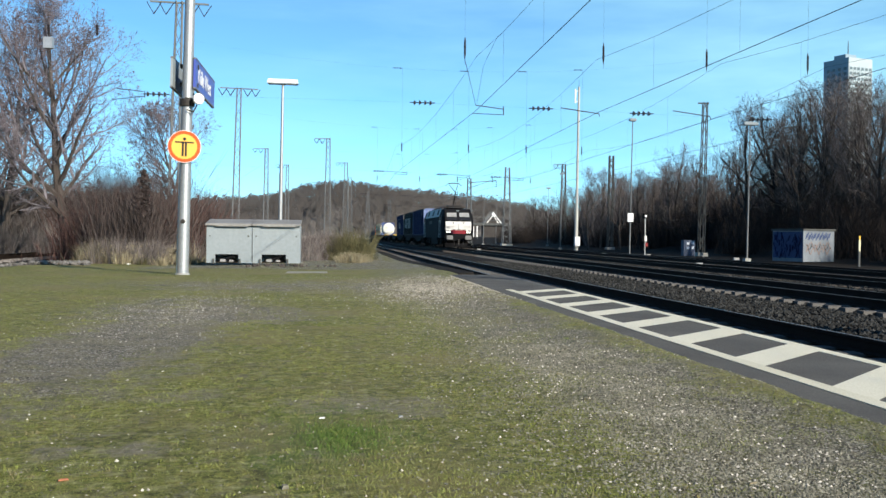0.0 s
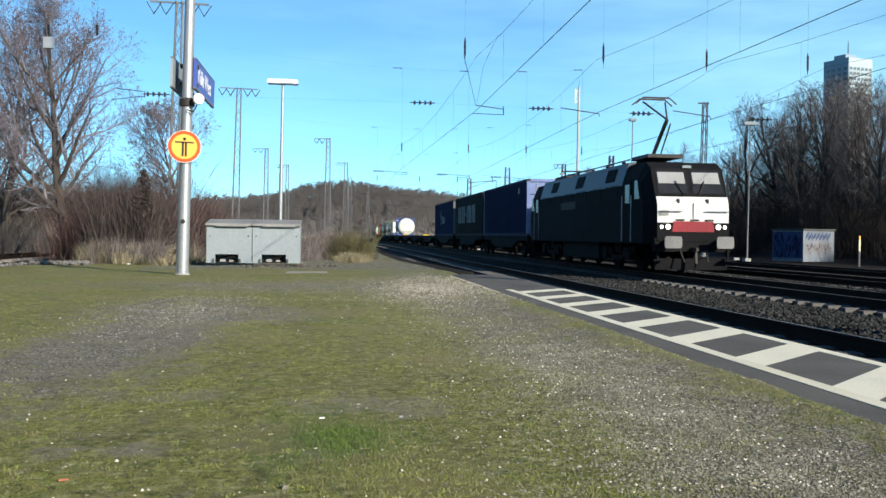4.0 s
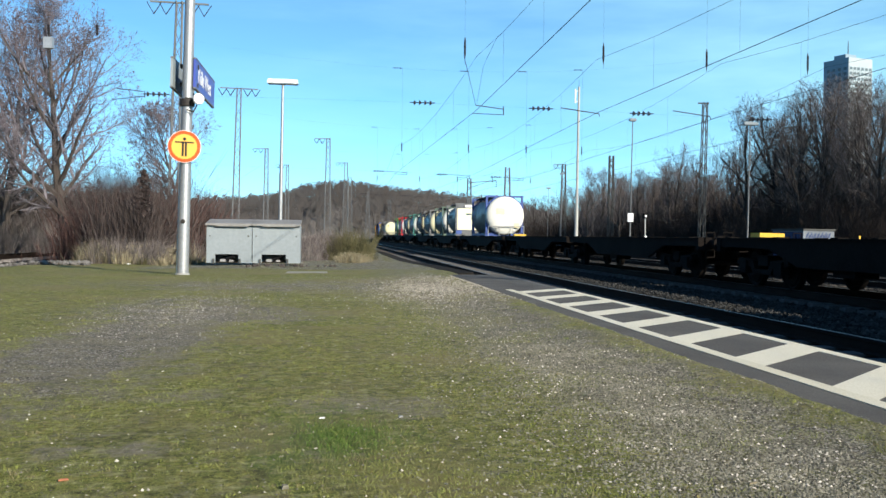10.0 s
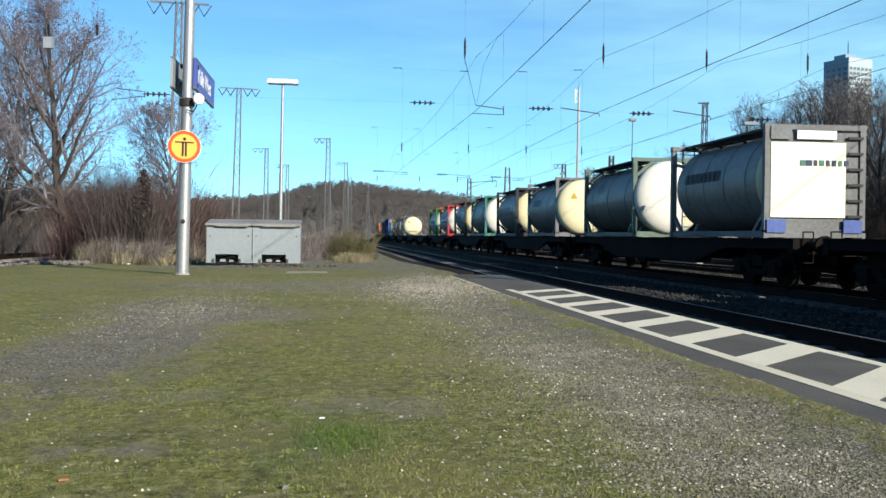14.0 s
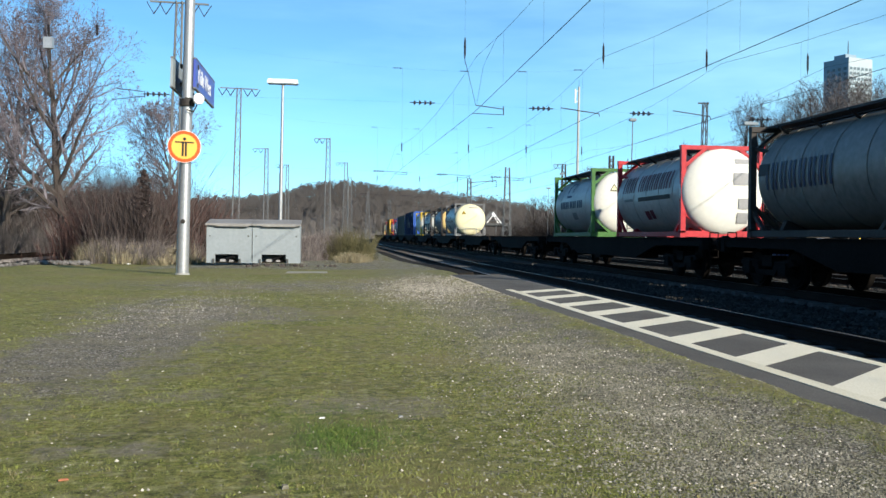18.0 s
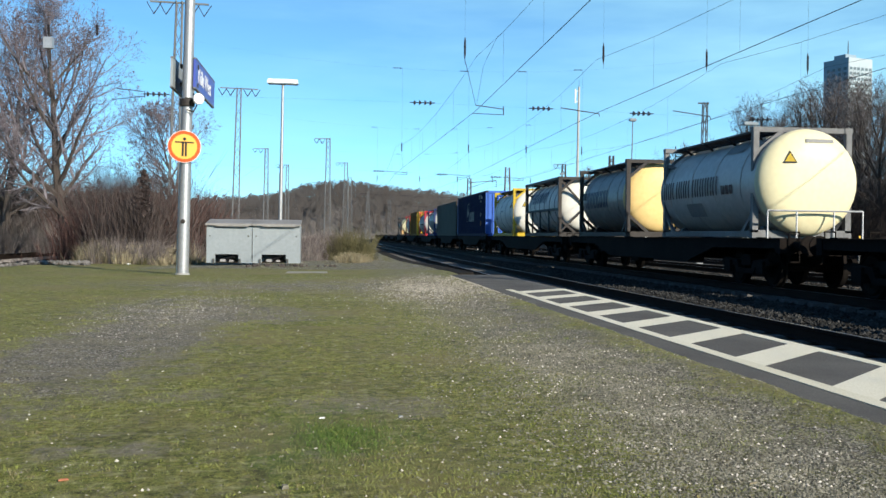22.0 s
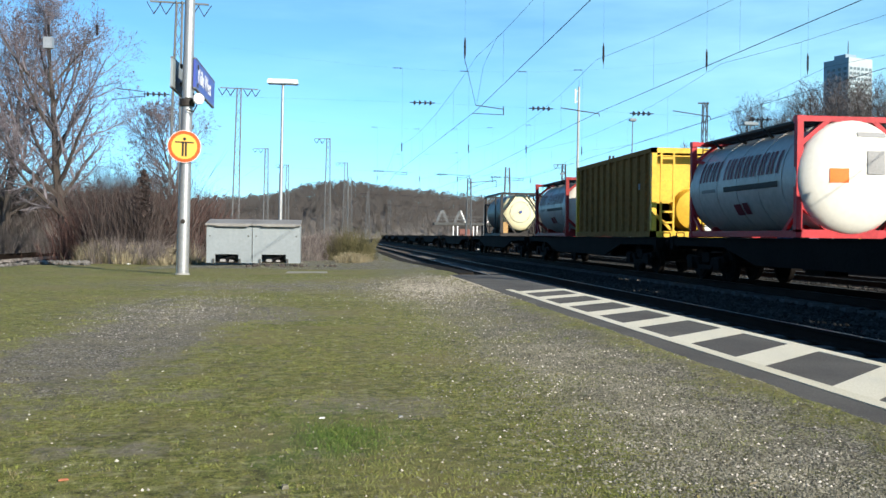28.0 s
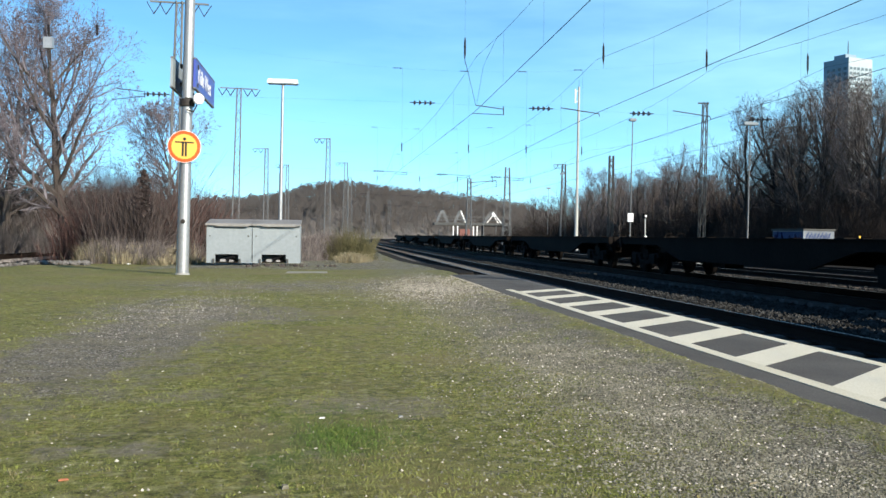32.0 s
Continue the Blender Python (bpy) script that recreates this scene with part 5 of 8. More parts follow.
# ---- locomotive ----
def locomotive(s_front):
    ln = 17.9
    h = ln / 2
    e = thing("locomotive", Matrix(), "black four-axle electric locomotive with white and red front", "locomotive")
    # side profile: sloped cab fronts
    prof = [(-h + 0.10, 0.95), (-h, 1.55), (-h + 0.02, 2.15), (-h + 0.63, 3.32), (-h + 1.05, 3.52), (h - 1.05, 3.52), (h - 0.63, 3.32), (h - 0.02, 2.15), (h, 1.55), (h - 0.10, 0.95)]
    part("body", Shape().extrude_x(prof, -1.24, 1.24), BLACKPAINT, e)
    outer = [(-h + 0.62, 0.95), (-h + 0.55, 1.55), (-h + 0.57, 2.15), (-h + 0.90, 2.83), (-h + 1.3, 2.88), (h - 1.3, 2.88), (h - 0.90, 2.83), (h - 0.57, 2.15), (h - 0.55, 1.55), (h - 0.62, 0.95)]
    for s in (-1, 1):
        sp = Shape()
        sp.v = [(s * 1.24, y, z) for y, z in prof] + [(s * 1.50, y, z) for y, z in outer]
        m = len(prof)
        sp.f = [tuple(range(m, 2 * m))] + [(k, (k + 1) % m, m + (k + 1) % m, m + k) for k in range(m)]
        part("side_panel", sp, BLACKPAINT, e)
        for y in (-h + 2.1, h - 2.1):
            d = part("cab_door", Shape().box(s * 1.505, y, 2.0, 0.03, 0.75, 2.0), BLACKPAINT, e)
            part("door_window", Shape().box(s * 1.522, y, 2.55, 0.02, 0.45, 0.6), DARKGLASS, d)
            for a in (-0.48, 0.48):
                part("grab_rail", Shape().tube((s * 1.56, y + a, 1.0), (s * 1.56, y + a, 2.5), 0.018, n=6), GALV, d)
        for y in (-h + 1.15, h - 1.15):
            part("cab_window", Shape().extrude_x([(y - 0.25, 2.35), (y + 0.25, 2.35), (y + 0.25, 2.95), (y - 0.02, 2.95)], s * 1.495, s * 1.515), DARKGLASS, e)
        for k in range(5):
            part("side_rib", Shape().box(s * 1.505, 0, 1.25 + 0.3 * k, 0.02, ln - 7.5, 0.05), BLACKPAINT, e)
        for k in range(6):
            part("vent_grille", Shape().box(s * 1.505, -5.0 + k * 2.0, 2.68, 0.03, 1.5, 0.42), BLACKPAINT, e)
        part("writing_bar", Shape().box(s * 1.52, 1.0, 2.4, 0.012, 2.4, 0.3), mat("lettering_dim", (0.03, 0.03, 0.032), bump=0, spec=0.06), e)
    for f in (-1, 1):
        r = Matrix.Rotation(0 if f < 0 else math.pi, 4, "Z")

        def front(name, shp, mt, lab="", smooth=False):
            o = part(name, shp, mt, e, lab, smooth)
            o.matrix_basis = r
            return o
        # nose panels, from the buffer beam up
        front("front_panel", Shape().extrude_x([(-h - 0.02, 1.46), (-h - 0.005, 2.16), (-h + 0.12, 2.40), (-h + 0.20, 2.40), (-h + 0.1, 2.1), (-h + 0.1, 1.46)], -1.22, 1.22), NOSEWHITE, "white front panel with grey streaks")
        front("panel_seam", Shape().box(0.0, -h - 0.022, 1.85, 0.03, 0.012, 0.7), FRAMEGREY)
        front("lower_panel", Shape().extrude_y([(-1.23, 1.02), (1.23, 1.02), (1.23, 1.60), (-1.23, 1.60)], -h - 0.03, -h + 0.2), BLACKPAINT)
        front("red_band", Shape().extrude_y([(-0.72, 1.32), (0.72, 1.32), (0.68, 1.64), (-0.68, 1.64)], -h - 0.045, -h), mat("loco_red", (0.24, 0.022, 0.03), (0.16, 0.014, 0.02), 0.4, scale=3), "dark red band")
        for s in (-1, 1):
            def lean(z):
                return -h + 0.02 + 0.521 * (z - 2.15)
            front("windscreen", Shape().extrude_x([(lean(2.50) - 0.02, 2.50), (lean(3.24) - 0.02, 3.24), (lean(3.24) + 0.04, 3.24), (lean(2.50) + 0.04, 2.50)], s * 0.60 - 0.52, s * 0.60 + 0.52), DARKGLASS)
            front("sun_blind", Shape().extrude_x([(lean(2.82) - 0.03, 2.82), (lean(3.18) - 0.03, 3.18), (lean(3.18) + 0.0, 3.18), (lean(2.82) + 0.0, 2.82)], s * 0.60 - 0.46, s * 0.60 + 0.46), PALEINK, "pale roller blind")
            front("vent_slot", Shape().box(s * 0.5, -h + 0.04, 2.26, 0.08, 0.06, 0.14), FRAMEDARK)
            front("wiper", Shape().bar((s * 0.25, -h + 0.12, 2.45), (s * 0.5, -h + 0.33, 2.9), 0.03), FRAMEDARK)
            front("head_lamp", Shape().lathe([(-0.03, 0.001), (-0.03, 0.08), (0.05, 0.09)], (s * 0.86, -h - 0.03, 1.47), "Y", 14), LAMPGLASS)
            front("tail_lamp", Shape().lathe([(-0.03, 0.001), (-0.03, 0.055), (0.05, 0.065)], (s * 1.08, -h - 0.03, 1.47), "Y", 12), LAMPGLASS)
            front("front_rail", Shape().tube((s * 0.4, -h - 0.08, 1.95), (s * 1.2, -h - 0.08, 1.95), 0.018, n=6), GALV)
            front("buffer", Shape().lathe([(0.1, 0.13), (-0.35, 0.13), (-0.35, 0.11), (-0.5, 0.11)], (s * 0.875, -h, 1.0), "Y", 14), BLACKPAINT)
            front("buffer_plate", Shape().extrude_y([(s * 0.875 - 0.26, 0.82), (s * 0.875 + 0.26, 0.82), (s * 0.875 + 0.29, 0.90), (s * 0.875 + 0.29, 1.10), (s * 0.875 + 0.26, 1.18), (s * 0.875 - 0.26, 1.18), (s * 0.875 - 0.29, 1.10), (s * 0.875 - 0.29, 0.90)], -h - 0.56, -h - 0.50), mat("buffer_grey", (0.20, 0.20, 0.195), (0.11, 0.11, 0.11), 0.6))
            front("step", Shape().box(s * 1.2, -h - 0.1, 0.45, 0.4, 0.25, 0.04).box(s * 1.2, -h - 0.02, 0.62, 0.06, 0.08, 0.4), BLACKPAINT)
        for s in (-1, 0, 1):
            front("writing_bar", Shape().box(0.05 + s * 0.5, -h - 0.03, 1.68, 0.30, 0.015, 0.05), BLACKINK)
        front("mark_bar", Shape().box(-1.0, -h - 0.03, 1.9, 0.3, 0.015, 0.16), GREYINK)
        front("buffer_beam", Shape().box(0, -h + 0.12, 0.92, 2.6, 0.25, 0.42), BLACKPAINT)
        front("coupling_hook", Shape().bar((0, -h, 0.8), (0, -h - 0.4, 0.78), 0.10).bar((0, -h - 0.25, 0.8), (0, -h - 0.3, 0.35), 0.08), FRAMEDARK)
        front("snow_plough", Shape().extrude_y([(-1.25, 0.15), (1.25, 0.15), (1.2, 0.5), (-1.2, 0.5)], -h + 0.1, -h + 0.18), BLACKPAINT)
        front("top_lamp", Shape().box(0, -h + 0.62, 3.36, 0.3, 0.1, 0.08), GLASS)
        for s in (-1, 1):
            front("brake_hose", Shape().tube((s * 0.45, -h - 0.05, 0.75), (s * 0.4, -h - 0.3, 0.4), 0.03, n=6), FRAMEDARK)
    part("underframe_box", Shape().box(0, 0, 0.72, 2.5, 5.5, 0.75), BLACKPAINT, e)
    for y in (-4.95, 4.95):
        part("bogie", BOGIE_MESH, None, e, at=Matrix.Translation((0, y, 0)) @ Matrix.Diagonal((1.15, 1.45, 1.25, 1)))
        for a in (-1.3, 1.3):
            part("wheelset", LOCO_WHEELSET_MESH, None, e, at=Matrix.Translation((0, y + a, 0.575)))
    # roof equipment
    for s in (-1, 1):
        part("roof_shoulder", Shape().extrude_y([(s * 1.525, 2.86), (s * 1.275, 3.62), (s * 1.05, 3.66), (s * 1.0, 3.60), (s * 1.42, 2.80)], -h + 2.7, h - 2.7), GLOSSBLACK, e, "slate grey sloping roof edge")
        for k in range(3):
            part("shoulder_hatch", Shape().extrude_y([(s * 1.48, 3.05), (s * 1.335, 3.50), (s * 1.28, 3.47), (s * 1.42, 3.02)], -5.2 + k * 4.2, -4.1 + k * 4.2), BLACKPAINT, e)
    part("roof_plate", Shape().box(0, 0, 3.54, 2.2, ln - 4.2, 0.06), BLACKPAINT, e)
    for y in (-5.2, -3.2, -1.2, 1.0, 3.2, 5.0):
        part("roof_hatch", Shape().box(0.0, y, 3.62, 1.7, 1.5, 0.16), BLACKPAINT, e)
        part("roof_insulator", Shape().lathe([(0, 0.06), (0.04, 0.10), (0.08, 0.06), (0.12, 0.10), (0.16, 0.06), (0.20, 0.09), (0.24, 0.05)], (-0.8, y + 0.9, 3.57), "Z", 10), mat("brown_insulator", (0.045, 0.03, 0.026), bump=0, rough=0.3), e)
    part("roof_busbar", Shape().tube((-0.8, -5, 3.83), (-0.8, 6, 3.83), 0.025, n=6), WIRE, e)
    # raised pantograph near the front
    py, top = -5.6, 5.93
    pan = part("pantograph", Shape().box(0, py, 3.86, 1.3, 1.7, 0.12), FRAMEDARK, e)
    part("lower_arm", Shape().bar((0, py + 0.5, 3.9), (0, py - 0.95, 5.05), 0.10), FRAMEDARK, pan)
    part("control_rod", Shape().bar((0.15, py + 0.1, 3.9), (0.15, py - 0.9, 4.92), 0.04), FRAMEDARK, pan)
    for s in (-1, 1):
        part("upper_arm", Shape().bar((0, py - 0.95, 5.05), (s * 0.42, py + 0.35, top - 0.12), 0.05), FRAMEDARK, pan)
    for a in (-0.22, 0.22):
        part("contact_strip", Shape().box(0, py + 0.35 + a, top, 1.0, 0.07, 0.05), FRAMEDARK, pan)
        for s in (-1, 1):
            part("horn", Shape().bar((s * 0.49, py + 0.35 + a, top), (s * 0.78, py + 0.35 + a, top - 0.22), 0.035), FRAMEDARK, pan)
    part("folded_pantograph", Shape().box(0, 5.6, 3.84, 1.2, 1.9, 0.10).bar((0, 4.8, 3.92), (0, 6.6, 4.04), 0.08).box(0, 4.9, 4.09, 1.5, 0.3, 0.05), FRAMEDARK, e)
    ride(e, s_front + h, RAIL_Z)
    e.scale = (0.93, 1.0, 1.0)
    return e


locomotive(82.4)


# ---- overhead line ----
SPANS = [-39, -1.5, 36, 73.5, 114, 150, 186, 222, 258, 294, 330, 366, 402]
STAGGER = {5.35: (0.10, -0.5), 10.99: (-0.84, -0.04), 15.4: (-0.2, 0.4), 19.9: (-0.3, 0.2), -15.0: (0.3, -0.3)}


def overhead_line(x0):
    o = thing("overhead_line", Matrix(), "thin dark contact wire hung from a messenger wire by droppers", "overhead wire", "overhead lines")
    a, b = STAGGER[x0]
    low, high = [], []
    for i, (p, q) in enumerate(zip(SPANS, SPANS[1:])):
        sp, sq = (b, a) if i % 2 else (a, b)
        xp, xq = x0 + sp + bend(p), x0 + sq + bend(q)
        n = 6
        for k in range(n + (q == SPANS[-1])):
            u = k / n
            x, y, z = xp + (xq - xp) * u, p + (q - p) * u, 7.75 - 2.9 * u * (1 - u)
            low.append((x, y, 5.67)), high.append((x, y, z))
            if k and y < 150:
                part("dropper", Shape().tube((x, y, 5.67), (x, y, z), 0.0025, n=4), WIRE, o)
    part("contact_wire", Shape().path(low, 0.010, 5, 10), WIRE, o)
    part("messenger_wire", Shape().path(high, 0.006, 5, 17), WIRE, o)
    return o


for x0 in (5.35, 10.99, 15.4, 19.9, -15.0):
    overhead_line(x0)


def insulator(parent, p, d, n=4, size=0.10, long=0.65):
    """Rods with stacked discs, along d from p."""
    p, d = Vector(p), Vector(d).normalized()
    sh = Shape()
    sh.tube(p, p + d * long, 0.022, n=6)
    for k in range(n):
        c = p + d * (long * (0.18 + 0.64 * k / max(1, n - 1)))
        sh.tube(c - d * 0.035, c + d * 0.035, size, size * 0.6, n=10)
    return part("insulator", sh, INSUL, parent, "dark stacked-disc insulator")


def head_span():
    """Cross wires over all tracks, with hanging and lying insulators and the steady arms."""
    o = thing("head_span", Matrix(), "cross wires with dark insulators spanning the tracks", "overhead wire")
    y = 36.0
    part("carrying_rope", Shape().path([(-17 + 4.5 * i, y, 13.6 + 0.011 * (-17 + 4.5 * i - 5) ** 2) for i in range(11)], 0.002, 4), WIRE, o)
    low = Shape().path([(-17, y, 6.02), (3.2, y, 5.91), (28, y, 5.34)], 0.0015, 4)
    part("lower_rope", low, WIRE, o)
    for x, z in ((4.98, 8.43), (10.42, 8.38), (14.6, 8.30), (18.8, 8.28), (-8.6, 8.45), (-10.3, 8.4)):
        if x > 0:
            insulator(o, (x, y, z), (0, 0, -1), 9, 0.048, 0.80)
        else:
            insulator(o, (x, y, z), (0, 0, -1), 4, 0.06, 0.42)
        part("hanger", Shape().tube((x, y, z - 0.7), (x, y, 7.4 if x > 0 else 6.2), 0.007, n=4).tube((x, y, z), (x, y, 13.6 + 0.011 * (x - 5) ** 2), 0.003, n=4), WIRE, o)
    part("junction_box", Shape().box(-10.3, y, 7.72, 0.33, 0.25, 0.40), GALV, o)
    for x in (3.35, 7.95, 11.95, 16.85, -6.5):
        z = 6.02 - (x + 17) * 0.0056 - max(0.0, x - 3.2) * 0.0175
        insulator(o, (x - 0.45, y, z), (1, 0, 0), 4, 0.10, 0.95)
    arm = Shape().tube((5.42, y, 5.86), (6.5, y, 5.74), 0.018, n=5).tube((6.5, y, 5.85), (6.5, y, 5.5), 0.022, n=5).tube((6.45, y, 5.52), (5.3, y, 5.55), 0.014, n=5)
    part("steady_arm", arm, WIRE, o)
    part("y_hanger", Shape().tube((4.98, y, 7.6), (5.42, y, 5.86), 0.008, n=4).path([(5.2, 30.0, 7.25), (5.3, 33.5, 6.9), (5.46, y, 5.9)], 0.005, 4), WIRE, o)
    side = Shape().tube((-8.73, y, 6.11), (-7.77, y, 6.38), 0.012, n=5).tube((-7.77, y, 6.38), (-7.7, y, 6.12), 0.012, n=5).tube((-7.9, y, 6.13), (-6.95, y, 6.05), 0.018, n=5).tube((-6.9, y, 6.07), (-6.9, y, 5.83), 0.02, n=5).tube((-6.9, y, 5.88), (-8.05, y, 5.72), 0.015, n=5)
    part("steady_arm", side, WIRE, o)
    for c in (10.25, 14.75):
        part("steady_arm", Shape().tube((c - 1.5, y, 5.85), (c, y, 5.66), 0.02, n=5).tube((c, y, 5.70), (c + 0.05, y, 5.55), 0.014, n=5), WIRE, o)
    return o


head_span()


def far_head_span(y, hang, lie):
    """The next cross spans down the line: long hangers with insulators, lying insulators and steady arms."""
    o = thing("head_span", Matrix.Translation((0, y, 0)), "far cross wires with small dark insulators over the tracks", "overhead wire", "far cross wires")
    part("carrying_rope", Shape().path([(-12 + 4.5 * i, 0, 13.7 + 0.004 * (-12 + 4.5 * i - 10) ** 2) for i in range(11)], 0.002, 4), WIRE, o)
    part("lower_rope", Shape().path([(-12, 0, 6.1), (4, 0, 5.8), (28, 0, 5.2)], 0.002, 4), WIRE, o)
    for x in hang:
        top = 13.7 + 0.004 * (x - 10) ** 2
        part("hanger", Shape().tube((x, 0, 8.05), (x, 0, top), 0.004, n=4).tube((x, 0, 7.35), (x + 0.1, 0, 5.8), 0.006, n=4), WIRE, o)
        insulator(o, (x, 0, 8.08), (0, 0, -1), 7, 0.055, 0.72)
        insulator(o, (x - 0.72, 0, top + 0.02), (1, 0, 0), 3, 0.05, 0.7)
    for x, z in lie:
        insulator(o, (x - 0.45, 0, z), (1, 0, 0), 4, 0.11, 0.95)
        part("steady_arm", Shape().tube((x + 0.6, 0, z), (x + 2.2, 0, z - 0.1), 0.018, n=5).tube((x + 2.2, 0, z + 0.03), (x + 2.2, 0, z - 0.3), 0.018, n=5).tube((x + 2.2, 0, z - 0.25), (x + 1.1, 0, z - 0.2), 0.014, n=5), WIRE, o)


far_head_span(73.5, (5.3, 10.52, 15.11, 19.6), ((3.52, 5.82), (8.45, 5.64), (12.7, 5.5)))
far_head_span(114.0, (5.3, 10.4, 15.0, 19.3, 24.0), ((3.6, 5.8), (8.6, 5.65), (13.0, 5.5)))
far_head_span(150.0, (10.6, 15.2, 19.8), ((8.6, 5.65), (13.0, 5.5)))


def lattice_mast(x, y, h, base=0.9, top=0.35, arm=(), material=None, lean=0.0, label="slender steel lattice mast for the overhead line", z0=-0.5):
    """Four tapering legs with zigzag bracing; arm: reach to the left and right, with hanging V insulators."""
    mt = material or GREYSTEEL
    o = thing("lattice_mast", pose(x, y, z0, 0, lean, 0), label, "catenary mast", "overhead line masts")
    h -= z0

    def corner(i, z):
        w = (base + (top - base) * z / h) / 2
        return Vector(((-w, w, w, -w)[i], (-w, -w, w, w)[i], z))
    for i in range(4):
        part("leg", Shape().bar(corner(i, 0), corner(i, h), 0.06 if y < 110 else 0.10), mt, o)
    n = max(8, int(h / 0.9))
    for s in range(4):
        for k in range(n):
            a, b = (s, (s + 1) % 4) if k % 2 else ((s + 1) % 4, s)
            part("brace", Shape().bar(corner(a, h * k / n), corner(b, h * (k + 1) / n), 0.032 if y < 110 else 0.05), mt, o)
    part("footing", Shape().box(0, 0, 0.05, base + 0.4, base + 0.4, 0.3), CONCRETE, o)
    if arm:
        l, r = arm
        cr = part("cross_arm", Shape().box((r - l) / 2, 0, h - 0.1, l + r, 0.10, 0.10), mt, o)
        reach = [-l + 0.25, -l * 0.5 + 0.1] if l > 1 else []
        reach += [r - 0.25, r * 0.5 - 0.1] if r > 1 else []
        for c in reach:
            part("v_insulator", Shape().bar((c - 0.42, 0, h - 0.15), (c, 0, h - 0.85), 0.045 if y < 70 else 0.08).bar((c + 0.42, 0, h - 0.15), (c, 0, h - 0.85), 0.045 if y < 70 else 0.08), INSUL, cr)
    return o


lattice_mast(-9.75, 59.5, 15.0, 0.62, 0.34, (1.75, 1.75), GREYSTEEL, 1.4)
lattice_mast(-9.8, 97.5, 15.6, 0.72, 0.40, (1.9, 1.9), GREYSTEEL, 1.3)
lattice_mast(-11.3, 163, 15.4, 0.85, 0.5, (2.2, 0.3), GREYSTEEL, 0.6)
lattice_mast(-9.3, 196, 15.1, 0.85, 0.5, (2.2, 0.3), GREYSTEEL, 0.5)
lattice_mast(-0.8, 143, 15.3, 0.95, 0.5, (2.0, 0.3), GREYSTEEL, 0.4)
lattice_mast(2.6, 194, 15.6, 1.2, 0.6, (2.0, 0.3), GREYSTEEL, 0.3)
lattice_mast(4.1, 230, 14.9, 1.4, 0.6, (), GREYSTEEL, 0.2)
lattice_mast(11.5, 312, 15.3, 1.6, 0.5, (), GREYSTEEL)
lattice_mast(23.0, 385, 15.4, 1.8, 0.6, (), GREYSTEEL)
lattice_mast(27.4, 148, 11.8, 1.3, 0.6, (), GREYSTEEL, 0.4)
lattice_mast(19.6, 136, 9.2, 0.8, 0.45, (), GREYSTEEL, 0.3)
lattice_mast(29.75, 74, 11.9, 0.44, 0.32, (0.6, 0.3), DARKSTEEL, 0.9)
lattice_mast(36.5, 148, 12.5, 0.9, 0.5, (1.6, 0.3), DARKSTEEL, 0.4)
lattice_mast(32.9, 110, 10.6, 0.55, 0.45, (), DARKSTEEL, 0.4)
# the post between the tracks whose shadow crosses the platform
def signal_post_near():
    o = thing("signal_mast", pose(8.15, 11.5, -0.5), "stout dark steel post between the tracks", "post")
    part("post", Shape().tube((0, 0, 0), (0, 0, 4.9), 0.16, 0.14, n=12), DARKSTEEL, o, smooth=True)
    part("footing", Shape().box(0, 0, 0.05, 0.5, 0.5, 0.3), CONCRETE, o)


signal_post_near()


def bracket_arm(x, y, z, length):
    o = thing("bracket_arm", Matrix.Translation((x, y, z)), "cantilever arm with dark insulator for the overhead line", "overhead wire", "bracket arms")
    part("tube", Shape().tube((0, 0, 0), (length, 0, 0.35), 0.06, n=6).tube((0, 0, -0.8), (length * 0.7, 0, 0.2), 0.045, n=6), DARKSTEEL, o)
    insulator(o, (length * 0.72, 0, 0.3), (1, 0, 0), 4, 0.16, 1.3)
    insulator(o, (length, 0, 0.3), (0, 0, -1), 3, 0.12, 1.0)


bracket_arm(19.6, 136, 8.6, 4.0)
# ---- posts, lamps and signs ----
def station_post():
    """The leaning grey pole with name boards, a loudspeaker and a round sign."""
    o = thing("station_post", pose(-3.0, 19.6, -0.02, 0, 1.25, 0), "round grey steel pole carrying blue station name boards", "sign post")
    part("pole", Shape().tube((0, 0, 0), (0, 0, 5.9), 0.125, 0.10, n=24), GALV, o, smooth=True)
    part("collar", Shape().lathe([(0, 0.13), (0, 0.15), (0.14, 0.15), (0.14, 0.13)], (0, 0, 3.42), "Z", 24), FRAMEDARK, o)
    part("base_cover", Shape().lathe([(-0.02, 0.15), (0.05, 0.15), (0.06, 0.13)], (0, 0, 0.0), "Z", 24), CONCRETE, o)
    part("inspection_cap", Shape().lathe([(-0.13, 0.001), (-0.13, 0.045), (-0.10, 0.05)], (0.0, 0, 1.10), "Y", 14), FRAMEDARK, o)
    for k, x in enumerate((-0.31, 0.14)):
        b = part("name_board", Shape().box(x, 1.42, 4.085, 0.05, 3.0, 0.57), SIGNBLUE if k else CABINET, o, "blue enamel board with white name" if k else "pale back of a name board")
        if k:
            w = part("station_name", text_mesh("Köln West", 0.46, SIGNWHITE, 0.003), None, b)
            w.matrix_basis = Matrix.Translation((x + 0.03, 1.25, 4.085)) @ Matrix.Rotation(math.pi / 2, 4, "Z") @ Matrix.Rotation(math.pi / 2, 4, "X")
        part("board_rim", Shape().box(x, 1.42, 3.79, 0.06, 3.02, 0.03).box(x, 1.42, 4.38, 0.06, 3.02, 0.03), FRAMEGREY, b)
    part("board_bracket", Shape().box(0, 0.2, 3.88, 0.36, 0.10, 0.08).box(0, 0.2, 4.25, 0.36, 0.10, 0.08), FRAMEDARK, o)
    return o


station_post()


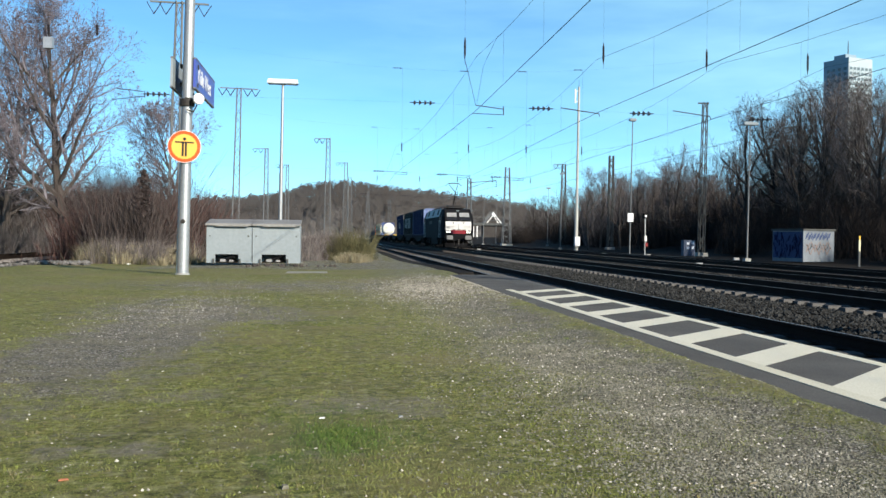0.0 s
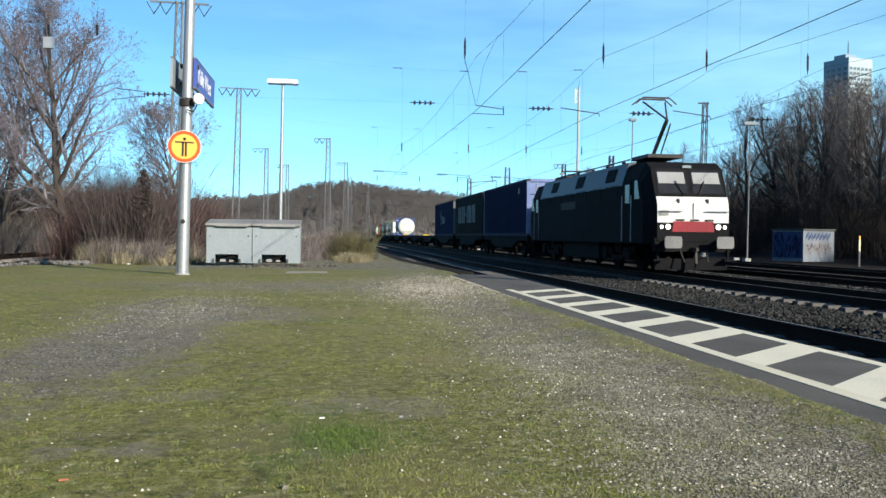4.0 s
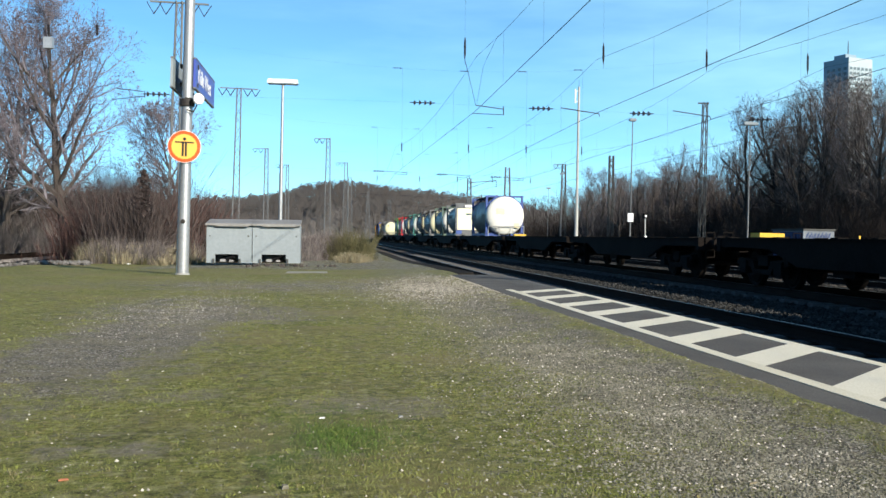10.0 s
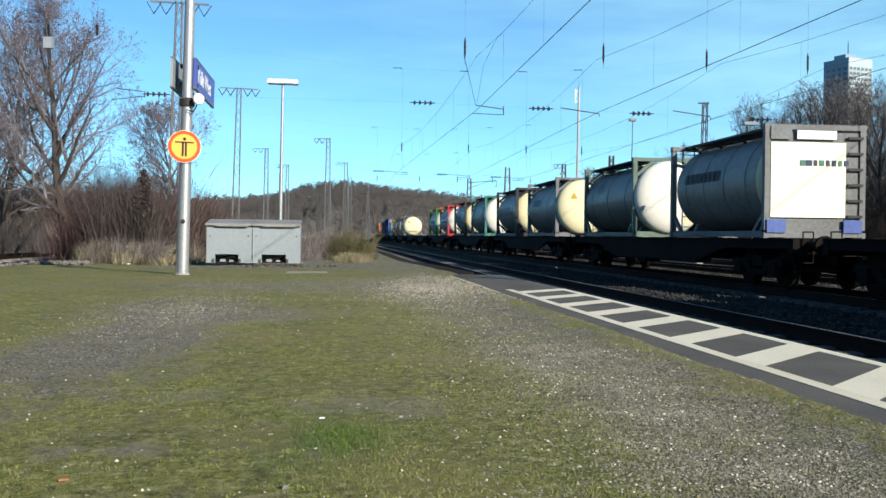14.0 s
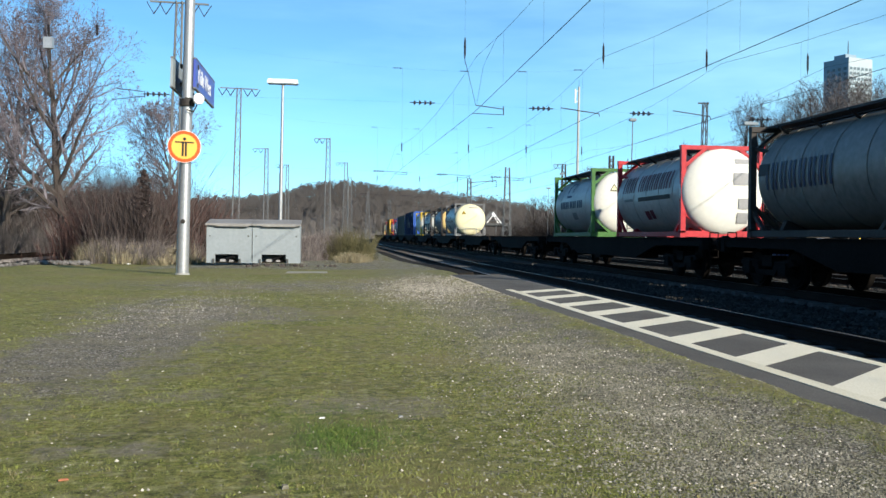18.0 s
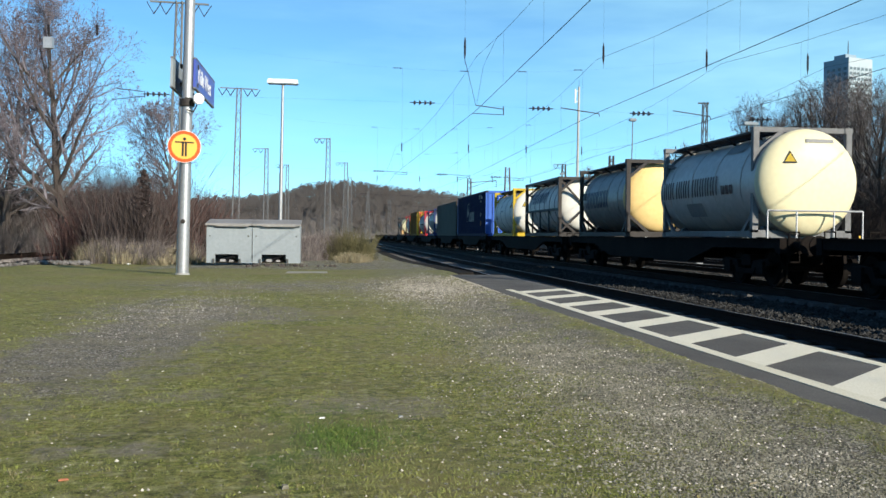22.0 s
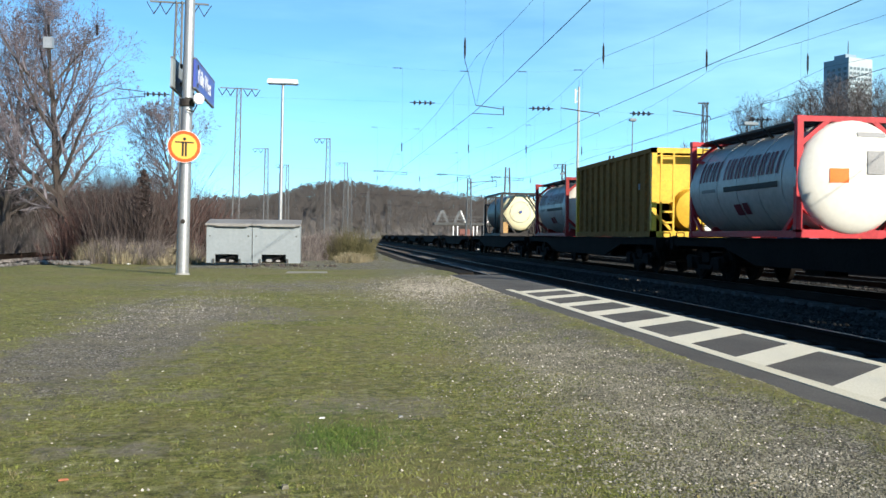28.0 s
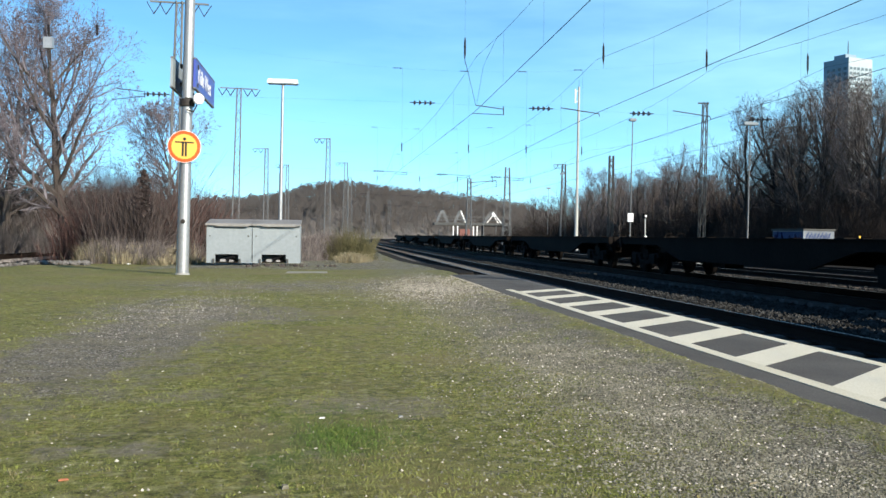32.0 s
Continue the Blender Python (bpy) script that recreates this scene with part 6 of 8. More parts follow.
def round_sign():
    o = thing("round_sign", pose(-2.95, 19.44, 2.575, 0, 1.25, 6), "round yellow sign with an orange-red rim and a black bar mark", "sign", kind="")
    part("plate", Shape().lathe([(0, 0.001), (0, 0.325), (0.02, 0.325), (0.02, 0.001)], (0, 0, 0), "Y", 40), SIGNWHITE, o)
    part("rim", Shape().lathe([(-0.006, 0.25), (-0.006, 0.315), (-0.002, 0.315), (-0.002, 0.25)], (0, 0, 0), "Y", 40, False), SIGNRED, o)
    part("field", Shape().lathe([(-0.004, 0.001), (-0.004, 0.252), (-0.001, 0.252)], (0, 0, 0), "Y", 40), SIGNYELLOW, o)
    for s in (-1, 1):
        part("upright_bar", Shape().box(s * 0.03, -0.008, -0.06, 0.04, 0.004, 0.27), BLACKINK, o)
    part("cross_bar", Shape().box(0, -0.008, 0.085, 0.36, 0.004, 0.03), BLACKINK, o)
    part("mark_dot", Shape().lathe([(-0.010, 0.001), (-0.010, 0.032), (-0.006, 0.032)], (0, 0, 0.15), "Y", 16), BLACKINK, o)
    part("clamp", Shape().box(0, 0.05, 0.1, 0.3, 0.05, 0.05).box(0, 0.05, -0.1, 0.3, 0.05, 0.05), GALV, o)


round_sign()


def loudspeaker():
    o = thing("loudspeaker", pose(-2.70, 19.45, 3.52, 0, 0, 20), "small round white loudspeaker clamped to the pole", "loudspeaker")
    part("horn", Shape().lathe([(-0.13, 0.001), (-0.13, 0.10), (-0.10, 0.115), (0.05, 0.08), (0.12, 0.07), (0.12, 0.001)], (0, 0, 0), "Y", 20), SIGNWHITE, o, smooth=True)
    part("bracket", Shape().bar((0, 0.05, 0), (-0.22, 0.12, 0.02), 0.05), FRAMEDARK, o)
    part("cable", Shape().tube((0, 0.05, -0.1), (-0.08, 0.02, -0.26), 0.014, n=6).tube((-0.08, 0.02, -0.26), (-0.2, 0.05, -0.2), 0.014, n=6), FRAMEDARK, o)


loudspeaker()


def street_lamp(x, y, h, head, z0=-0.45, label="grey lamp post with a flat white lamp head", r=0.055, box_sign=False):
    o = thing("lamp_post", pose(x, y, z0, 0, 0.7, 0), label, "lamp post", "platform lamps")
    t = h - z0
    part("pole", Shape().tube((0, 0, 0), (0, 0, t * 0.5), r, r * 0.9, n=12).tube((0, 0, t * 0.5), (0, 0, t), r * 0.8, r * 0.6, n=12), GALV if x < 0 else GREYSTEEL, o, smooth=True)
    hd = part("lamp_head", Shape().extrude_y([(-head / 2, -0.02), (head / 2, -0.02), (head / 2 - 0.04, 0.14), (-head / 2 + 0.04, 0.14)], -0.18, 0.18), SIGNWHITE if x < 0 else CABINET, o, "flat white lamp head" if x < 0 else "flat grey lamp head", at=Matrix.Translation((0, 0, t)))
    part("lens", Shape().box(0, 0, -0.04, head - 0.1, 0.28, 0.04), GLASS, hd)
    part("footing", Shape().box(0, 0, 0.03, 0.35, 0.35, 0.2), CONCRETE, o)
    if box_sign:
        part("sign_plate", Shape().box(-0.02, -0.1, 2.75, 0.42, 0.05, 0.6), SIGNWHITE, o)
    return o


street_lamp(-2.15, 39.5, 7.05, 1.27, r=0.085, z0=-0.3)
street_lamp(21.2, 66.0, 9.25, 0.5, box_sign=True)
street_lamp(24.7, 54.3, 7.7, 0.9)
street_lamp(25.4, 104, 7.9, 0.5)
street_lamp(31.5, 137, 8.0, 0.7)
street_lamp(33.0, 190, 9.2, 0.5)
street_lamp(24.0, 150, 7.0, 0.4, label="thin dark wooden pole")


MASTPALE = mat("mast_pale", (0.45, 0.45, 0.43), (0.3, 0.3, 0.29), 0.6, scale=2)


def antenna_mast():
    o = thing("antenna_mast", pose(23.4, 89.5, -0.45, 0, 0.5, 0), "tall pale slender radio mast beside the tracks", "radio mast")
    part("pole", Shape().tube((0, 0, 0), (0, 0, 4), 0.19, 0.17, n=14).tube((0, 0, 4), (0, 0, 15.8), 0.14, 0.10, n=14), MASTPALE, o, smooth=True)
    part("antenna", Shape().box(-0.35, 0, 14.9, 0.12, 0.12, 1.3).bar((-0.35, 0, 14.4), (0, 0, 14.4), 0.05).bar((-0.35, 0, 15.4), (0, 0, 15.4), 0.05), SIGNWHITE, o)
    part("lightning_rod", Shape().tube((0, 0, 15.8), (0, 0, 16.4), 0.02, n=5), DARKSTEEL, o)
    part("switch_box", Shape().box(0.0, -0.4, 0.9, 0.5, 0.4, 0.9), SIGNWHITE, o)


antenna_mast()


def small_signal():
    o = thing("signal_post", pose(22.2, 65.6, -0.45), "short grey signal post with a dark head and white plate", "signal post")
    part("post", Shape().tube((0, 0, 0), (0, 0, 2.7), 0.045, n=10), MASTPALE, o)
    part("plate_back", Shape().box(-0.05, -0.06, 1.25, 0.32, 0.05, 0.42), BLACKPAINT, o)
    part("plate", Shape().box(0.02, -0.095, 1.25, 0.16, 0.02, 0.38), SIGNWHITE, o)
    part("red_mark", Shape().box(0.1, -0.06, 0.82, 0.16, 0.02, 0.26), DARKRED, o)
    part("head", Shape().box(0, 0, 2.85, 0.32, 0.3, 0.35), BLACKPAINT, o)
    part("lens", Shape().lathe([(-0.02, 0.001), (-0.02, 0.08), (0, 0.08)], (0, -0.16, 2.85), "Y", 10), SIGNWHITE, o)


small_signal()


def cable_cabinet(x0, x1, label):
    """One grey cabinet with a sloping overhanging lid and a slot at its foot."""
    w = x1 - x0
    o = thing("switch_cabinet", Matrix.Translation(((x0 + x1) / 2, 28.4, 0)), label, "cabinet", "cabinets at the platform end")
    d, h, t = 1.0, 1.08, 0.05
    sh = Shape()
    sh.box(-w / 2 + t / 2, t / 2 + 0.01, h / 2, t, d - t - 0.02, h).box(w / 2 - t / 2, t / 2 + 0.01, h / 2, t, d - t - 0.02, h).box(0, d / 2 - t / 2 - 0.004, h / 2, w - 2 * t - 0.004, t, h)
    part("body", sh, CABINET, o)
    fr = Shape()
    a, b = -w * 0.30, w * 0.20
    zs = 0.25
    fr.box(0, -d / 2 + t / 2, (h + zs) / 2 - 0.003, w - 0.006, t, h - zs - 0.006)
    fr.box((-w / 2 + a) / 2, -d / 2 + t / 2, zs / 2, a + w / 2 - 0.012, t, zs).box((w / 2 + b) / 2, -d / 2 + t / 2, zs / 2, w / 2 - b - 0.012, t, zs)
    part("front_panel", fr, CABINET, o)
    part("debris", Shape().box(a + 0.2, -d / 2 + 0.12, 0.07, 0.16, 0.10, 0.08).box((a + b) / 2 + 0.12, -d / 2 + 0.1, 0.06, 0.12, 0.08, 0.06), PALEINK, o, "pale rubble inside the slot")
    for q in (a - 0.05, b + 0.05):
        part("foot", Shape().box(q, -d / 2 - 0.03, 0.05, 0.05, 0.05, 0.14), DARKSTEEL, o)
    part("slot_floor", Shape().box((a + b) / 2, -d / 2 + 0.25, 0.02, b - a, 0.4, 0.03), DARKSOIL, o)
    part("cable_bundle", Shape().tube((a + 0.08, -d / 2 + 0.15, 0.05), (b - 0.1, -d / 2 + 0.12, 0.20), 0.03, n=6).tube((a + 0.3, -d / 2 + 0.1, 0.02), (b - 0.2, -d / 2 + 0.2, 0.22), 0.025, n=6), BLACKPAINT, o)
    lid = Shape().extrude_x([(-d / 2 - 0.10, h), (-d / 2 - 0.10, h + 0.06), (d / 2 + 0.05, h + 0.20), (d / 2 + 0.05, h + 0.13)], -w / 2 - 0.02, w / 2 + 0.02)
    part("lid", lid, CABINETLID, o, "weathered sloping slab lid")
    part("lid_batten", Shape().box(0.1, -d / 2 - 0.11, h + 0.0, w * 0.7, 0.03, 0.05), CABINETLID, o)
    for s in (-1, 1):
        part("bolt", Shape().lathe([(-0.02, 0.001), (-0.02, 0.02), (0.01, 0.025)], (s * w * 0.42, -d / 2, h - 0.3), "Y", 8), DARKSTEEL, o)
    return o


cable_cabinet(-3.60, -2.31, "pale grey metal cabinet with sloping slab lid")
cable_cabinet(-2.295, -0.93, "pale grey metal cabinet with wider slab lid")
tagged(part("cover_slab", Shape().box(-0.55, 21.2, -0.018, 0.9, 1.0, 0.05), mat("old_slab", (0.33, 0.31, 0.26), (0.22, 0.205, 0.17), 0.9, scale=5, bump=0.4)), "flat concrete cover slab in the turf", "concrete slab")
bits = random.Random(8)
BRICKCHIP = mat("brick_orange", (0.50, 0.20, 0.11), (0.36, 0.14, 0.08), 0.9, scale=40)
for i in range(26):
    x, y = bits.uniform(-2.2, 0.2), bits.uniform(24.6, 25.9)
    tagged(part("brick_fragment", Shape().box(0, 0, 0, 0.09, 0.06, 0.045), BARK, at=pose(x, y, 0.02, bits.uniform(-20, 20), 0, bits.uniform(0, 180))), "dark broken stone on the ground", "stone", "broken stones")


for nm, x, y, lab, mt, sz in (("brick_chip", -0.91, 3.37, "small orange-red brick chip lying in the turf", BRICKCHIP, (0.019, 0.007, 0.006)), ("stone", -0.15, 3.18, "grey-brown rough stone lying in the turf", PEBBLE, (0.013, 0.012, 0.014)), ("bone_scrap", -0.04, 4.34, "white splinter lying on bare soil", SIGNWHITE, (0.017, 0.005, 0.006)), ("wood_splinter", -0.25, 4.01, "pale yellow wood splinter lying in the turf", DRYGRASS, (0.014, 0.005, 0.005)), ("wood_splinter", 1.43, 3.07, "pale yellow wood splinter lying on gravel", DRYGRASS, (0.022, 0.004, 0.005)), ("stone", 0.32, 4.35, "pale stone lying in the turf", PALEINK, (0.012, 0.009, 0.008)), ("paper_scrap", -5.2, 29.0, "pale yellow paper scrap in the dry grass", CREAM, (0.12, 0.06, 0.05)), ("paper_scrap", -5.9, 28.6, "pale scrap lying before the dry grass", SIGNWHITE, (0.07, 0.05, 0.03))):
    it = Shape()
    it.v = [(sx * sz[0] * (1 - 0.3 * k), sy * sz[1] * (0.7 + 0.3 * k), k * sz[2]) for k in (0, 1) for sx, sy in ((-1, -0.8), (0.9, -1), (1, 0.7), (-0.7, 1))]
    it.f = [(0, 1, 2, 3), (4, 5, 6, 7), (0, 1, 5, 4), (1, 2, 6, 5), (2, 3, 7, 6), (3, 0, 4, 7)]
    tagged(part(nm, it, mt, at=pose(x, y, surface(x, y) + 0.002, 0, 0, 25)), lab, "litter" if "scrap" in nm else "stone")


def graffiti_hut():
    o = thing("relay_hut", pose(29.95, 57.6, -0.5, 0, 0, 18), "small concrete hut covered in blue and white graffiti", "hut")
    w, d, h = 2.6, 2.6, 1.95
    walls = part("wall", Shape().box(0, 0, h / 2 - 0.05, w, d, h), HUTWALL, o)
    part("roof", Shape().box(0, 0, h + 0.0, w + 0.15, d + 0.15, 0.12), DARKSTEEL, o)
    part("graffiti_field", Shape().box(-w / 2 - 0.004, 0, h / 2 + 0.02, 0.006, d - 0.1, h - 0.3), GRAFFITI, walls, "blue sprayed ground")
    rnd = random.Random(3)
    for k in range(60):
        y, z = rnd.uniform(-w / 2 + 0.15, w / 2 - 0.15), rnd.uniform(0.35, 1.6)
        a = rnd.uniform(-0.5, 0.5)
        ln = rnd.uniform(0.25, 0.6)
        s = Shape().bar((-w / 2 - 0.01, y - math.sin(a) * ln / 2, z - math.cos(a) * ln / 2), (-w / 2 - 0.01, y + math.sin(a) * ln / 2, z + math.cos(a) * ln / 2), rnd.uniform(0.06, 0.16), 0.012)
        part("graffiti_stroke", s, GRAFFITIDARK if k % 4 else GRAFFITI, walls)
    for k in range(22):
        x, z = -w / 2 + 0.2 + k * 0.093, 1.55 + 0.10 * math.sin(k * 1.9)
        part("graffiti_stroke", Shape().bar((x, -d / 2 - 0.01, z - 0.16), (x + 0.12, -d / 2 - 0.01, z + 0.14), 0.012, 0.07), GRAFFITI, walls)
    for row, mt, z0, wide in ((0, GRAFFITIBROWN, 0.62, 0.05), (1, BLACKINK, 0.86, 0.035), (2, GRAFFITIBROWN, 1.02, 0.04)):
        for k in range(3):
            s = Shape()
            pts = [(-1.05 + k * 0.7 + 0.055 * q, -d / 2 - 0.012 - 0.002 * row, z0 + 0.17 * math.sin(q * 0.75 + row * 1.3) - 0.05 * math.cos(q * 1.9)) for q in range(13)]
            for a, b in zip(pts, pts[1:]):
                s.bar(a, b, 0.012, wide)
            part("graffiti_stroke", s, mt, walls)
    return o


graffiti_hut()

cab = thing("signal_box", pose(27.5, 71, -0.5), "small pale blue metal box among the brush", "cabinet")
part("body", Shape().box(0, 0, 0.6, 0.9, 0.6, 1.2), mat("box_blue", (0.09, 0.115, 0.17), (0.05, 0.06, 0.09), 0.7), cab)
for x, z in ((-0.12, 0.95), (0.25, 1.0), (-0.12, 0.6), (0.25, 0.62)):
    part("label_plate", Shape().box(x, -0.31, z, 0.2, 0.02, 0.2), GRAFFITIPALE, cab)
mp = thing("marker_post", pose(28.2, 48.1, -0.5), "yellow and white marker post beside the track", "post")
part("post", Shape().box(0, 0, 0.35, 0.10, 0.10, 0.9), DARKSTEEL, mp)
part("plate", Shape().box(0, -0.03, 1.05, 0.09, 0.05, 0.62), CREAM, mp)
part("cap_band", Shape().box(0, -0.03, 1.47, 0.09, 0.05, 0.2), YEL, mp)
for x, y in ((25.0, 56.5), (20.5, 70), (22.6, 66), (31.0, 60), (17.6, 44), (14.0, 90)):
    k = thing("track_marker", pose(x, y, -0.5), "small pale kerb stone beside the track", "marker stone", "marker stones")
    part("stone", Shape().box(0, 0, 0.1, 0.32, 0.2, 0.14), PALEINK, k)


def tower():
    """A far residential high-rise: one shaded blank side, one lit side full of windows."""
    o = thing("tower_block", pose(281, 528, -1, 0, 0, 0), "tall grey residential tower block far behind the trees", "building")
    w, d, h = 17.5, 17.5, 101.0
    ang = math.atan2(281, 528)
    o.matrix_basis = pose(283, 497, -1, 0, 0, -math.degrees(ang) + 45)
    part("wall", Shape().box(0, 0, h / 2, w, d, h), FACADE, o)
    # paler sheet over the sunlit side, its light put into the colour
    part("lit_wall", Shape().box(0, -d / 2 - 0.04, h / 2, w - 0.1, 0.08, h - 0.1), FACADELIT, o, "panelled side in a sunlit tone")
    part("roof_house", Shape().box(-2, 0, h + 1.2, 8, 8, 3.0), FACADE, o)
    part("antenna", Shape().tube((0, 0, h + 2), (0, 0, h + 11), 0.35, 0.15, n=6), DARKSTEEL, o)
    win = Shape().box(0, 0, 0, 1.9, 0.3, 1.5).mesh("window", PANE)
    lit = Shape().box(0, 0, 0, 2.6, 0.3, 0.9).mesh("balcony", FACADELIT)
    win2 = Shape().box(0, 0, 0, 0.3, 2.0, 1.5).mesh("window", PANE)
    for r in range(20):
        z = 42 + r * 2.8
        for c in range(6):
            x = -w / 2 + 1.7 + c * 2.83
            part("window", win, None, o, at=Matrix.Translation((x, -d / 2 - 0.1, z)))
            part("balcony", lit, None, o, at=Matrix.Translation((x, -d / 2 - 0.2, z - 1.35)))
        for c in range(4):
            part("window", win2, None, o, at=Matrix.Translation((-w / 2 - 0.1, -d / 2 + 2.2 + c * 3.9, z)))


tower()


def far_bridge():
    """A dark overbridge with white-edged gables and lattice signal masts far down the line."""
    o = thing("truss_bridge", pose(40, 300, 0), "dark overbridge with white-edged steel gables far down the line", "bridge")
    part("deck", Shape().box(4, 0, 4.7, 24, 5, 0.7), DARKSTEEL, o)
    part("hand_rail", Shape().box(3, -2.5, 6.9, 21, 0.12, 0.12).box(3, -2.5, 6.0, 21, 0.10, 0.10), GREYSTEEL, o)
    for x, w, h, pale in ((-5.3, 3.6, 4.2, False), (0.4, 3.2, 3.9, True), (10.7, 5.6, 3.5, True)):
        g = part("gable", Shape().bar((x - w / 2, 2, 5.1), (x, 2, 5.1 + h), 0.3).bar((x, 2, 5.1 + h), (x + w / 2, 2, 5.1), 0.3), GREYSTEEL, o)
        part("gable_edge", Shape().bar((x - w / 2, -2, 5.1), (x, -2, 5.1 + h), 0.34), GREYSTEEL, g)
        part("gable_edge", Shape().bar((x, -2, 5.1 + h), (x + w / 2, -2, 5.1), 0.34), SIGNWHITE if pale else GREYSTEEL, g)
        if x > 5:
            part("gable_edge", Shape().bar((x - w / 2 + 0.9, -2.2, 5.1), (x + 0.3, -2.2, 4.4 + h), 0.28), SIGNWHITE, g)
            part("gable_edge", Shape().bar((x - 0.3, -2.25, 4.8 + h), (x + w / 2 - 1.0, -2.25, 5.1), 0.28), SIGNWHITE, g)
        for k in range(3):
            part("tie_bar", Shape().bar((x - w / 2 * (0.75 - 0.25 * k), -2, 5.1 + h * (0.25 + 0.25 * k)), (x + w / 2 * (0.75 - 0.25 * k), -2, 5.1 + h * (0.25 + 0.25 * k)), 0.14), DARKSTEEL, g)
    part("abutment", Shape().box(2.3, 0, 1.3, 4.4, 4, 3.6), mat("brick_pier", (0.22, 0.10, 0.085), (0.14, 0.07, 0.06), 0.9), o)
    part("abutment", Shape().box(10.8, 0, 1.9, 6.2, 3.6, 4.8), mat("dark_abutment", (0.06, 0.055, 0.05), (0.035, 0.03, 0.03), 0.9), o)
    for x in (-2.0, -0.6, 4.4, 5.6):
        part("post", Shape().box(x, -2.7, 1.6, 0.3, 0.3, 5.0), SIGNWHITE, o)


far_bridge()


# ---- trees and brush ----
def ribbon(sh, pts, r, rnd):
    """A thin flat twig through the points, tapering to its tip."""
    d = pts[-1] - pts[0]
    side = d.cross(Vector((rnd.gauss(0, 1), rnd.gauss(0, 1), rnd.gauss(0, 1))))
    side = side.normalized() * r if side.length > 1e-6 else Vector((r, 0, 0))
    i, n = len(sh.v), len(pts) - 1
    for k in range(n):
        w = side * (1 - 0.7 * k / n)
        sh.v.append(tuple(pts[k] - w))
        sh.v.append(tuple(pts[k] + w))
        if k:
            a = i + 2 * k
            sh.f.append((a - 2, a - 1, a + 1, a))
    sh.v.append(tuple(pts[-1]))
    a = i + 2 * n
    sh.f.append((a - 2, a - 1, a))


def grow(seed, h, wide, trunk_r, kids, lean=(0.0, 0.0), fork=0.25, fine=0.007, rise=0.10):
    """A bare tree: the trunk wanders up and forks into limbs, these into ever finer twigs, within a rounded crown.
    kids: offshoots at each level; wide: reach of the longest limbs; fine: half width of the last twigs."""
    rnd = random.Random(seed)
    wood, twig = Shape(), Shape()
    last = len(kids)
    steps = (8, 5, 4, 3, 2, 1)
    wander = (0.07, 0.09, 0.11, 0.12, 0.14, 0.15)

    def limb(p, d, ln, r, lev):
        n = steps[min(lev, 5)] if lev < last else 1 if lev > 4 else 2
        pts, dirs, q, dd = [p], [d.normalized()], p.copy(), d.normalized()
        for k in range(n):
            up = (0.03 if k < n / 2 else 0.10) if lev == 0 else rise if lev < 3 else 0.05
            g = wander[min(lev, 5)]
            dd = (dd + Vector((rnd.gauss(0, g), rnd.gauss(0, g), rnd.gauss(up, g * 0.6)))).normalized()
            q = q + dd * (ln / n)
            pts.append(q.copy()), dirs.append(dd)
        if lev < 3:
            sh = wood if lev < 2 else twig
            for k in range(n):
                ra, rb = r * (1 - 0.8 * (k / n) ** 1.2), r * (1 - 0.8 * ((k + 1) / n) ** 1.2)
                sh.tube(pts[k], pts[k + 1], ra, rb, n=8 if lev == 0 else 5 if lev == 1 else 3, caps=False)
        else:
            ribbon(twig, pts, r, rnd)
        if lev >= last:
            return
        cnt = kids[lev]
        az = rnd.uniform(0, 6.28)
        for k in range(cnt):
            v = (k + rnd.random()) / cnt
            u = min(0.985, fork + (1 - fork) * v) if lev == 0 else min(0.985, 0.15 + 0.85 * v)
            i = min(n - 1, int(u * n))
            base = pts[i].lerp(pts[i + 1], u * n - i)
            ax = dirs[i + 1]
            az += 2.4 + rnd.gauss(0, 0.5)
            e1 = ax.orthogonal().normalized()
            e2 = ax.cross(e1)
            out = e1 * math.cos(az) + e2 * math.sin(az)
            if lev == 0:
                open_ = radians(58 - 36 * v + rnd.gauss(0, 8))
                size = wide * (math.sin(math.pi * (0.22 + 0.70 * v)) ** 0.6) * rnd.uniform(0.75, 1.15)
            else:
                open_ = radians(rnd.uniform(22, 52))
                size = ln * rnd.uniform(0.38, 0.66) * (1.15 - 0.5 * v)
            nd = ax * math.cos(open_) + out * math.sin(open_)
            rr = max(fine, min(r * 0.5, r * (1 - 0.8 * u) * rnd.uniform(0.55, 0.85) + 0.004))
            limb(base, nd, size, rr if lev < 2 else max(fine, rr * 0.6), lev + 1)

    limb(Vector((0, 0, -0.3)), Vector((lean[0], lean[1], 1)), h * 0.80, trunk_r, 0)
    return wood, twig


def tree_mesh(seed, h, wide, r, kids, lean=(0.0, 0.0), fork=0.25, twig_mat=None, bark_mat=None, fine=0.007, rise=0.10):
    wood, twig = grow(seed, h, wide, r, kids, lean, fork, fine, rise)
    res = []
    for nm, sh, mt in (("trunk", wood, bark_mat or BARK), ("crown", twig, twig_mat or TWIG)):
        me = bpy.data.meshes.new(nm)
        me.from_pydata(sh.v, [], sh.f)
        me.materials.append(mt)
        res.append(me)
    return res


LEAF = mat("withered_leaf_lilac", (0.155, 0.122, 0.135), (0.075, 0.057, 0.062), 0.9, scale=2, bump=0, island=0.5, spec=0.06)


